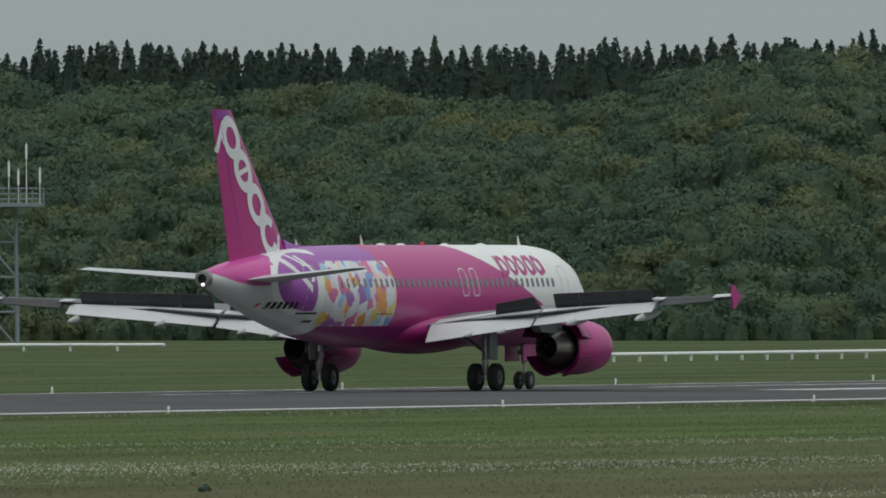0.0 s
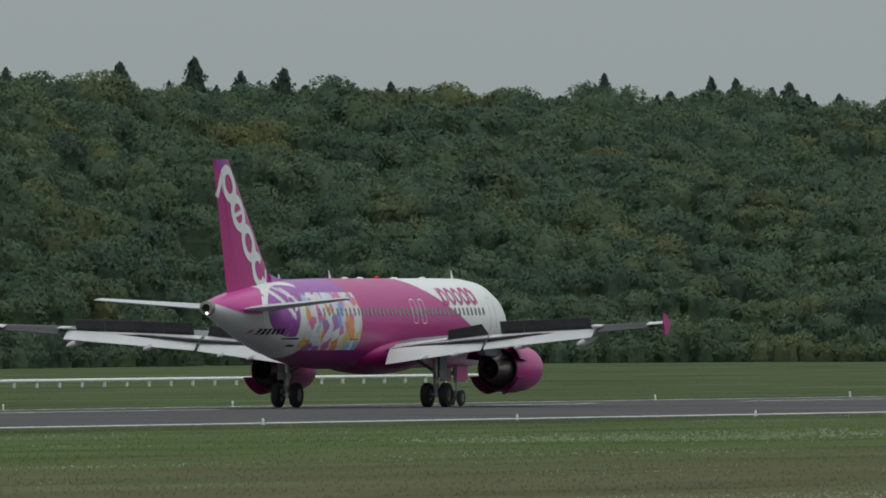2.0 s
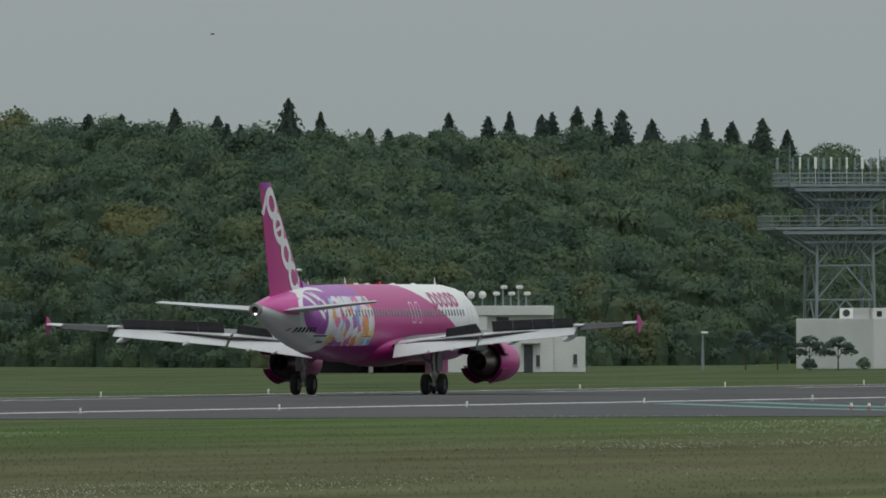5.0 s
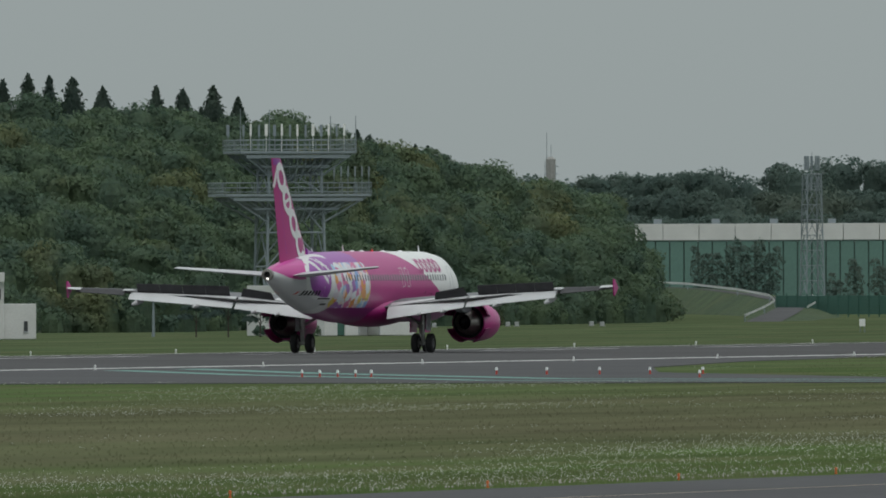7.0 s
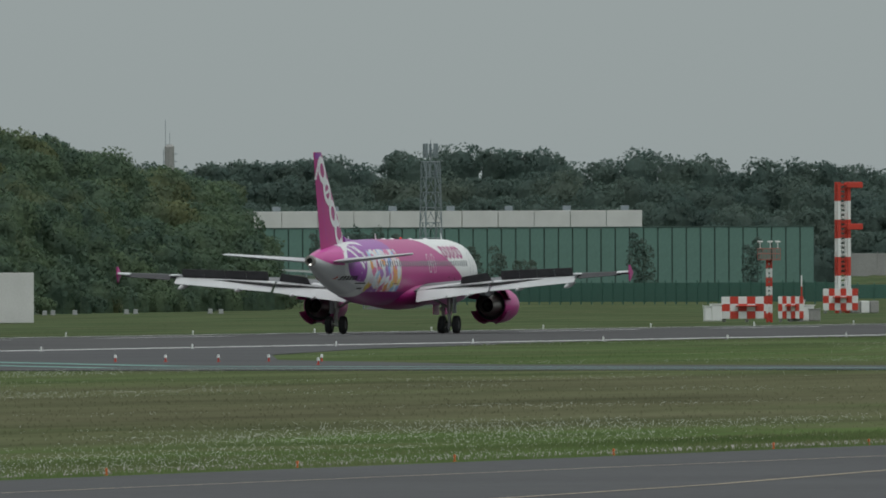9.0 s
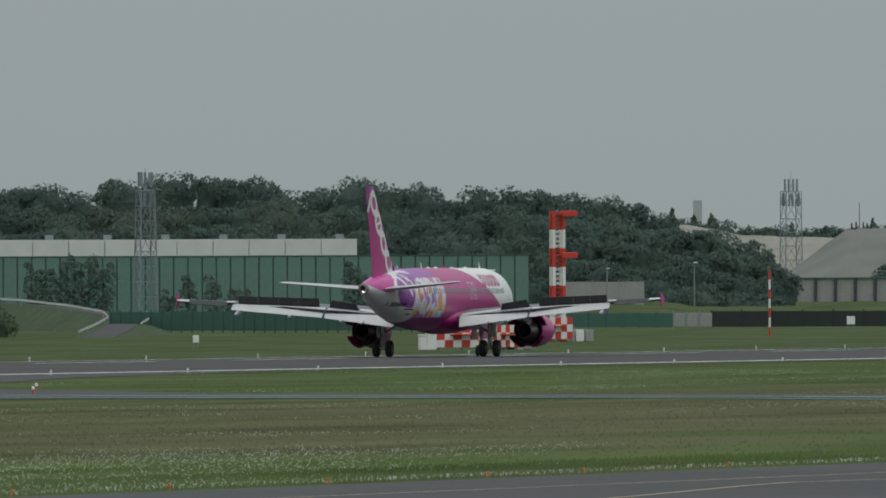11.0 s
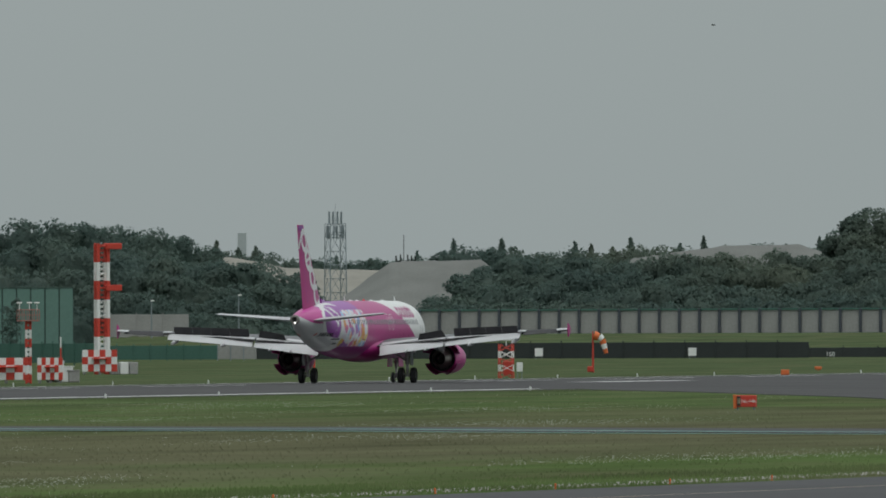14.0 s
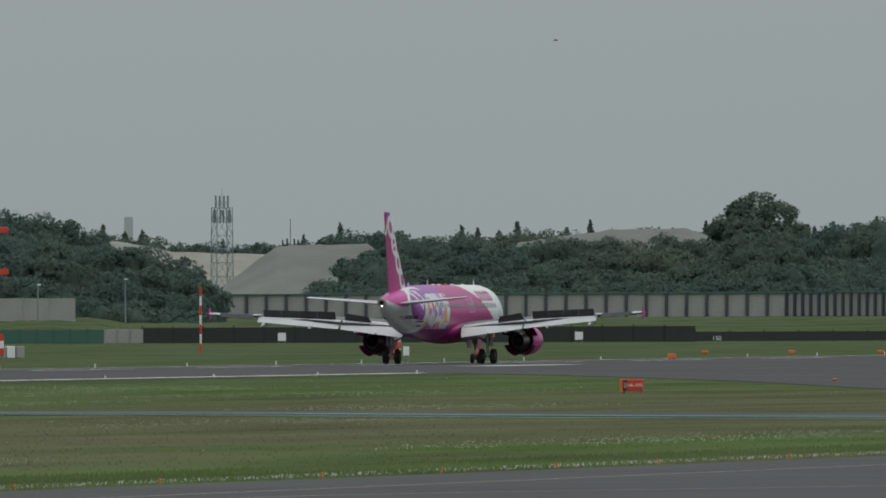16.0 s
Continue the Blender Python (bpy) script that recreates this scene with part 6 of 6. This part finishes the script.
def build_equipment():
    # tall glide-path mast
    mast = thing("glide_path_mast", "red and white lattice mast with side aerials", "mast", facing(14.044, 1871, 0, 15))
    top = rise(.2245, 1871)
    banded("bay", mast, 0, 0, 0, top - 0.1, 0.95, 7, 0)
    for z in (top - 0.35, top * 0.655):
        bm = bmesh.new()
        add_box(bm, (0.95, -0.5, z), (1.5, 0.7, 0.55), bevel=0.05)
        part("aerial_box", bm, RED, mast, "red side aerial box")
        bm = bmesh.new()
        add_box(bm, (0.2, 0, z), (1.3, 1.1, 0.12), bevel=0.02)
        part("bracket", bm, RED, mast)
    for k in range(3):
        bm = bmesh.new()
        add_box(bm, (0.9 + k * 0.9, -0.8, 0.55), (0.8, 0.8, 1.1), bevel=0.05)
        part("cabinet", bm, (CONCRETE_GREY, SIGN_WHITE, CONCRETE_GREY)[k], mast)
    # chequered equipment shelters and their small mast
    def shelter(az, d, w, h, dp, label):
        hut = thing("equipment_shelter", label, "shelter", facing(az, d, 0, 0))
        nx, nz = 6, 3
        for i in range(nx):
            for k in range(nz):
                bm = bmesh.new()
                add_box(bm, ((i + 0.5) * w / nx, 0, 0.25 + (k + 0.5) * h / nz), (w / nx - 0.01, 0.1, h / nz - 0.01), bevel=0.012)
                part("panel", bm, RED if (i + k) % 2 else SIGN_WHITE, hut)
        bm = bmesh.new()
        add_box(bm, (w / 2, dp / 2 + 0.05, 0.25 + h / 2), (w, dp, h - 0.05), bevel=0.04)
        part("body", bm, SIGN_WHITE, hut)
        for x in (0.2, w / 2, w - 0.2):
            bm = bmesh.new()
            add_box(bm, (x, 0.3, 0.12), (0.25, 0.5, 0.25), bevel=0.02)
            part("footing", bm, CONCRETE_GREY, hut)
        bm = bmesh.new()
        add_box(bm, (w / 2, -0.25, h * 0.72), (w * 0.45, 0.5, 0.1), bevel=0.02)
        part("canopy", bm, RED, hut)
        return hut
    d = 1606
    shelter(14.385, d, 4.0, 1.75, 2.0, "red and white chequered equipment shelter")
    shelter(14.226, d - 3, 2.0, 1.75, 2.0, "red and white chequered equipment shelter")
    shelter(14.10, d + 260, 3.2, 2.0, 2.0, "red and white chequered equipment shelter")
    for az, w, h, m, lab in ((14.418, 0.9, 1.15, SIGN_WHITE, "white equipment cabinet on the grass"), (14.40, 0.8, 1.3, SIGN_WHITE, "white equipment cabinet on the grass"), (14.185, 0.8, 1.1, CONCRETE_GREY, "grey equipment cabinet on the grass"), (14.166, 0.7, 1.6, SIGN_WHITE, "white equipment cabinet on the grass"), (14.145, 1.0, 1.2, SIGN_WHITE, "white equipment cabinet on the grass"), (14.125, 0.9, 0.9, CONCRETE_GREY, "grey equipment cabinet on the grass")):
        cab = thing("equipment_cabinet", lab, "cabinet", facing(az, d - 1, 0, 10), group="equipment cabinets")
        bm = bmesh.new()
        add_box(bm, (0, 0, h / 2 + 0.05), (w, 0.7, h), bevel=0.04)
        part("casing", bm, m, cab)
        bm = bmesh.new()
        add_box(bm, (0, -0.36, h / 2 + 0.05), (w * 0.86, 0.02, h * 0.86), bevel=0.008)
        part("door", bm, m, cab)
        bm = bmesh.new()
        add_box(bm, (0, 0, h + 0.09), (w + 0.14, 0.84, 0.08), bevel=0.02)
        part("lid", bm, m, cab)
    mast = thing("lamp_mast", "red and white mast with a caged platform", "mast", facing(14.251, d - 12, 0, 10))
    banded("bay", mast, 0, 0, 0, 4.9, 0.34, 7, 0, 0.3, 2)
    bm = bmesh.new()
    for z in (4.9, 5.35, 5.75):
        for q in range(4):
            a = [(-.8, -.5), (.8, -.5), (.8, .5), (-.8, .5)]
            add_rod(bm, (*a[q], z), (*a[(q + 1) % 4], z), 0.035, seg=5)
    for x in (-.8, -.4, 0, .4, .8):
        add_rod(bm, (x, -.5, 4.9), (x, -.5, 5.75), 0.03, seg=5)
        add_rod(bm, (x, .5, 4.9), (x, .5, 5.75), 0.03, seg=5)
    add_box(bm, (0, 0, 4.88), (1.6, 1.0, 0.06), bevel=0.01)
    part("cage", bm, mat("faded_red", (0.34, 0.12, 0.10), 0.6), mast, "faded red platform cage")
    for x in (-.7, .7, .1):
        bm = bmesh.new()
        add_rod(bm, (x, 0, 5.7), (x, 0, 6.25), 0.03)
        add_box(bm, (x, 0, 6.3), (0.42, 0.12, 0.12), bevel=0.03)
        part("sensor", bm, SIGN_WHITE, mast)
    # striped poles
    def striped(az, d, h, r, n, label):
        p = thing("striped_pole", label, "pole", facing(az, d))
        for k in range(n):
            bm = bmesh.new()
            add_rod(bm, (0, 0, h * k / n), (0, 0, h * (k + 1) / n), r, seg=8)
            part("band", bm, SIGN_WHITE if k % 2 else RED, p)
    striped(13.449, 2047, rise(.0527, 2047), 0.11, 7, "slim red and white striped pole")
    striped(14.16, 1660, 3.6, 0.06, 4, "slim red and white striped pole")
    # wind measuring frame
    fr = thing("instrument_frame", "red and white instrument frame on the grass", "mast", facing(12.910, 1693, 0, 8))
    banded("bay", fr, 0, 0, 0, 2.8, 1.1, 5, 0, 0.08, 1)
    bm = bmesh.new()
    add_box(bm, (0.15, 0.1, 0.85), (0.75, 0.7, 1.1), bevel=0.05)
    part("cabinet", bm, RED, fr, "red cabinet")
    bm = bmesh.new()
    add_rod(bm, (0, 0, 2.7), (0, 0, 3.2), 0.04)
    add_rod(bm, (-0.5, 0, 3.15), (0.5, 0, 3.15), 0.04)
    part("sensor", bm, SIGN_WHITE, fr)
    # wind sock
    so = thing("windsock", "orange and white striped windsock on a red pole", "windsock", facing(12.666, 1867))
    bm = bmesh.new()
    add_rod(bm, (0, 0, 0.0), (0, 0, 3.75), 0.11, 0.06, 8)
    part("pole", bm, RED, so, smooth=True)
    bm = bmesh.new()
    add_box(bm, (-0.25, 0, 0.3), (0.55, 0.5, 0.5), bevel=0.05)
    part("base_box", bm, RED, so)
    path = [(0.1, 3.55, 0.42), (0.55, 3.42, 0.37), (0.85, 3.15, 0.31), (0.98, 2.75, 0.27), (1.10, 2.3, 0.23), (1.22, 1.9, 0.18)]
    for k, (a, b) in enumerate(zip(path, path[1:])):
        bm = bmesh.new()
        add_rod(bm, (a[0], 0, a[1] - 0.15), (b[0], 0, b[1] - 0.15), a[2], b[2], 12)
        part("sock_band", bm, SIGN_WHITE if k % 2 else ORANGE, so, smooth=True)
    # boards
    def board(name, az, d, z, w, h, m, label, post=True, turn=0):
        b = thing(name, label, "board", facing(az, d, 0, turn))
        bm = bmesh.new()
        add_box(bm, (0, 0, z + h / 2), (w, 0.06, h), bevel=0.012)
        part("plate", bm, m, b)
        for x in (-w * 0.35, w * 0.35):
            bm = bmesh.new()
            add_rod(bm, (x, 0.06, 0), (x, 0.06, z + h * 0.8), 0.035)
            part("post", bm, GALV, b)
        return b
    for az in (13.221, 12.818, 12.387):
        board("white_board", az, 2520, 0.35, 1.0, 1.0, SIGN_WHITE, "square white board before dark hoarding")
    board("white_board", 12.872, 1690, 0.55, 0.5, 0.75, SIGN_WHITE, "small white board on the grass")
    board("white_board", 15.0 + 0.06, 1690, 0.5, 0.5, 0.6, SIGN_WHITE, "small white board on the grass")
    board("white_board", 18.096, 1630, 0.9, 0.42, 1.6, SIGN_WHITE, "tall pale board on a post")
    board("distance_board", 12.0, 2508, 0.15, 1.3, 0.75, FENCE_BLACK, "black distance board with white numerals")
    tx = bpy.data.curves.new("numerals", "FONT")
    tx.body, tx.size, tx.align_x, tx.extrude = "150", 0.75, "CENTER", 0.01
    lettering(tx, facing(12.0, 2508) @ pose(0, -0.05, 0.26, 90, 0, 0), SIGN_WHITE, bpy.data.objects["distance_board"])
    # mandatory sign beside the exit
    sg = thing("holding_sign", "red airfield sign with white runway numbers", "sign", facing(12.24, 1081, 0, -14))
    bm = bmesh.new()
    add_box(bm, (0.1, 0, 0.45), (1.05, 0.28, 0.62), bevel=0.03)
    part("face", bm, RED, sg)
    bm = bmesh.new()
    add_box(bm, (-0.52, 0, 0.42), (0.16, 0.34, 0.72), bevel=0.02)
    part("side_panel", bm, ORANGE, sg)
    bm = bmesh.new()
    add_box(bm, (-0.30, -0.145, 0.45), (0.2, 0.01, 0.5), bevel=0.002)
    part("location_plate", bm, BLACK, sg)
    for x in (-0.4, 0.5):
        bm = bmesh.new()
        add_rod(bm, (x, 0, 0), (x, 0, 0.2), 0.05)
        part("foot", bm, GALV, sg)
    tx = bpy.data.curves.new("sign_text", "FONT")
    tx.body, tx.size, tx.align_x, tx.extrude = "16L-34R", 0.24, "CENTER", 0.004
    lettering(tx, facing(12.24, 1081, 0, -14) @ pose(0.22, -0.15, 0.37, 90, 0, 0), SIGN_WHITE, sg)
    bm = bmesh.new()
    for k in range(2):
        add_box(bm, (-0.34 + 0.09 * k, -0.152, 0.45), (0.05, 0.006, 0.3))
    part("location_bars", bm, YELLOW, sg)
    # sign seen from behind, near the runway's edge
    sg = thing("airfield_sign", "plain red-brown back of an airfield sign", "sign", facing(19.194, 870))
    bm = bmesh.new()
    add_box(bm, (0, 0, 0.36), (1.78, 0.22, 0.46), bevel=0.02)
    part("box", bm, mat("sign_back", (0.30, 0.04, 0.025), 0.6), sg)
    for x in (-0.6, 0, 0.6):
        bm = bmesh.new()
        add_rod(bm, (x, 0, 0), (x, 0, 0.2), 0.04)
        part("foot", bm, GALV, sg)
    # small red marker boxes beyond the runway
    for az, d, w, h in ((12.127, 1690, 0.7, 0.62), (12.034, 1895, 0.65, 0.4), (11.79, 1890, 0.65, 0.4), (11.54, 1880, 0.65, 0.4), (11.67, 1240, .35, .18)):
        b = thing("marker_light", "low orange-red approach light box", "light", facing(az, d), group="marker lights")
        bm = bmesh.new()
        add_box(bm, (0, 0, h * 0.65), (w, 0.35, h * 0.7), bevel=0.05)
        part("housing", bm, ORANGE, b)
        bm = bmesh.new()
        add_rod(bm, (0, 0, 0), (0, 0, h * 0.35), 0.06)
        part("stem", bm, ORANGE, b)
    # low white blocks in the far grass
    for az, d in ((16.285, 1900), (16.262, 1905), (16.20, 1910), (16.055, 1930), (16.03, 1935), (15.82, 1940), (15.79, 1930)):
        b = thing("marker_block", "low white concrete marker block in the grass", "marker", facing(az, d), group="marker blocks")
        bm = bmesh.new()
        add_box(bm, (0, 0, 0.22), (0.42, 0.3, 0.44), bevel=0.03)
        part("block", bm, ROOF_GREY, b)
        bm = bmesh.new()
        add_box(bm, (0, 0, 0.03), (0.6, 0.5, 0.06), bevel=0.01)
        part("foot", bm, CONCRETE_GREY, b)
    # slim lamp poles
    for az, d, h in ((18.189, 1640, rise(.1192, 1640)), (13.905, 2880, rise(.06, 2880)), (13.66, 2950, rise(.075, 2950)), (17.05, 1640, 3.0)):
        p = thing("lamp_pole", "slim grey lamp pole", "lamp", facing(az, d))
        bm = bmesh.new()
        add_rod(bm, (0, 0, 0), (0, 0, h), 0.14, 0.07, 8)
        part("pole", bm, GALV, p, smooth=True)
        bm = bmesh.new()
        add_box(bm, (0.15, -0.1, h), (0.55, 0.3, 0.18), bevel=0.05)
        part("lamp_head", bm, SIGN_WHITE, p)
    # distant blocks on the skyline
    t = thing("water_tower", "slim concrete tower on the skyline", "tower", facing(15.933, 2600))
    h = rise(.335, 2600)
    bm = bmesh.new()
    add_loft(bm, [[(r * math.cos(math.tau * k / 8), r * math.sin(math.tau * k / 8), z) for k in range(8)] for z, r in ((0, 1.0), (h - 3.2, .62), (h - 2.6, .60), (h - .3, .62), (h, .3))])
    part("shaft", bm, CONCRETE_GREY, t)
    bm = bmesh.new()
    for x, z in ((-0.5, 3.2), (0.05, 1.6), (0.6, -1.0), (-0.75, -0.6)):
        add_rod(bm, (x, 0, h - 3), (x, 0, h + z), 0.05, 0.03)
    for z in (h - 2.2, h - 1.2):
        add_rod(bm, (-0.8, 0, z), (1.0, 0, z), 0.05)
    part("aerial", bm, GALV, t)
    t = thing("distant_block", "hazy pale tower block on the skyline", "building", facing(13.65, 4600))
    bm = bmesh.new()
    add_box(bm, (0, 0, rise(.25, 4600) / 2), (2.0, 6, rise(.25, 4600)), bevel=0.05)
    part("wall", bm, TOWER_HAZE, t)
    t = thing("roof_mast", "small dark mast with aerials behind the heap", "mast", facing(13.196, 3700))
    z0, z1 = rise(.15, 3700), rise(.242, 3700)
    bm = bmesh.new()
    add_rod(bm, (0, 0, 2.5), (0, 0, z1), 0.12, 0.06)
    for x in (-1.4, -0.6, 0.7, 1.4, 2.1):
        add_rod(bm, (x, 0, 2.5), (x, 0, z0 + 2.6 - abs(x) * 0.3), 0.16)
    add_rod(bm, (-1.5, 0, z0 + 1.2), (2.2, 0, z0 + 1.2), 0.14)
    part("frame", bm, FENCE_BLACK, t)


def lettering(curve, m, material, parent):
    """Built-in lettering, turned into a mesh part."""
    tmp = bpy.data.objects.new("lettering", curve)
    scene.collection.objects.link(tmp)
    me = bpy.data.meshes.new_from_object(tmp.evaluated_get(bpy.context.evaluated_depsgraph_get()))
    bpy.data.objects.remove(tmp)
    me.materials.clear()
    me.materials.append(material)
    ob = new("lettering", me)
    ob.parent = parent
    ob.matrix_basis = parent.matrix_basis.inverted() @ m
    return ob


def build_lights():
    """Runway edge lights every 30 m, taxiway lights and markers."""
    def light(name, label, x, y, z, s, cap, group, stem=None):
        q = thing(name, label, "light", pose(x, y, z), group=group)
        b = bmesh.new()
        add_rod(b, (0, 0, 0), (0, 0, 0.26 * s), 0.055 * s, 0.05 * s, 8)
        add_rod(b, (0, 0, 0), (0, 0, 0.03 * s), 0.13 * s, seg=10)
        part("base", b, stem or SIGN_WHITE, q)
        b = bmesh.new()
        add_rod(b, (0, 0, 0.25 * s), (0, 0, 0.38 * s), 0.095 * s, 0.075 * s, 10)
        bmesh.ops.create_uvsphere(b, u_segments=10, v_segments=5, radius=0.08 * s, matrix=Matrix.Translation((0, 0, 0.37 * s)))
        part("lens", b, cap, q)
        return q
    one = light("edge_light", "small white runway edge light", NEAR_EDGE, 672.5, 0, 0.62, SIGN_WHITE, "runway edge lights")
    for k in range(1, 24):
        copy_thing(one, pose(NEAR_EDGE, 672.5 + 30 * k, 0))
    for k in range(45):
        copy_thing(one, pose(FAR_EDGE, 766.5 + 30.43 * k, 0))
    one = light("taxiway_light", "red and white taxiway bar light", -277, 927.2, 0, 0.8, SIGN_WHITE, "stop bar lights", RED)
    for x, y in ((-276.0, 926.8), (-275.0, 926.4), (-274.0, 926.0), (-273.1, 925.6), (-273.8, 949.4), (-271.3, 949.5), (-268.7, 949.7), (-266.2, 949.8), (-263.6, 950.0), (-254.8, 917.7)):
        copy_thing(one, pose(x, y, 0))
    one = light("taxiway_marker", "small orange-red taxiway edge marker", -127.4, 421, 0, 0.36, ORANGE, "taxiway edge markers", ORANGE)
    for y in (441, 457, 471, 486, 502, 512, 528, 547, 562, 577, 591, 610):
        copy_thing(one, pose(-127.4, y, 0))


def build_bird(name, label):
    b = thing(name, label, "bird")
    size = 0.4
    bm = bmesh.new()
    add_loft(bm, [[(size * r * math.cos(math.tau * k / 8), size * y, size * r * math.sin(math.tau * k / 8)) for k in range(8)] for y, r in ((-.2, .01), (-.1, .035), (.05, .045), (.16, .03), (.22, .005))])
    part("body", bm, BLACK, b, smooth=True)
    for s in (1, -1):
        bm = bmesh.new()
        add_loft(bm, [[(size * s * x, size * p, size * q) for p, q in ((y0, z), (y1, z), (y1, z - .012), (y0, z - .012))] for x, y0, y1, z in ((.02, -.07, .08, .02), (.16, -.06, .08, .07), (.34, -.10, .0, .05))])
        part("wing", bm, BLACK, b)
    return b


build_ground()
build_paving()
build_hill()
build_far_woods()
build_grass()
airliner = build_airliner()
build_hut()
build_aerial_tower()
build_small_tower()
build_fire_station()
build_green_shed()
build_fences()
build_mounds()
build_lattice_mast(15.20, 2700, 0.0, rise(.346, 2700), 2.6, 1.9, 9, "grey lattice radio mast beside the green shed", ((.93, 5, 0.9), (.80, 3, 0.8)))
build_lattice_mast(13.388, 3800, 0.0, rise(.331, 3800), 3.4, 3.0, 9, "grey lattice mobile phone mast on the skyline", ((.80, 6, 1.6), (.90, 4, 1.2)))
build_equipment()
build_lights()
birds = [build_bird("bird", "small dark bird flying over the field"), build_bird("bird", "small dark bird flying over the field")]

# seconds, metres along the runway
ROLL_OUT = [
    (0, 774.7),
    (0.5, 806.4),
    (1, 837.5),
    (1.5, 868.2),
    (2, 898.3),
    (2.5, 928.0),
    (3, 957.1),
    (5.5, 1096.3),
    (6, 1123.4),
    (6.5, 1149.3),
    (7, 1174.5),
    (7.5, 1199.3),
    (8, 1223.4),
    (8.5, 1246.1),
    (11, 1353.2),
    (11.5, 1374.6),
    (12, 1394.1),
    (12.5, 1412.3),
    (13, 1430.3),
    (13.5, 1447.7),
    (14, 1465.1),
    (14.5, 1481.9),
    (15, 1498.8),
    (15.5, 1514.9),
    (16, 1530.3),
]


def motions():
    walk(airliner, [(t, pose(CENTRE, y, 0.2)) for t, y in ROLL_OUT])
    # birds drift across the sky
    walk(birds[0], [(t, facing(az, 700, rise(el, 700), 80)) for t, az, el in ((0, 20.6, 1.5), (5.5, 18.30, .773), (8, 17.9, 1.1), (16, 14.9, 1.6))])
    walk(birds[1], [(t, facing(az, 700, rise(el, 700), -80)) for t, az, el in ((0, 11.4, 1.3), (8, 11.9, 1.05), (14.5, 12.357, .807), (16, 12.449, .741))])


motions()
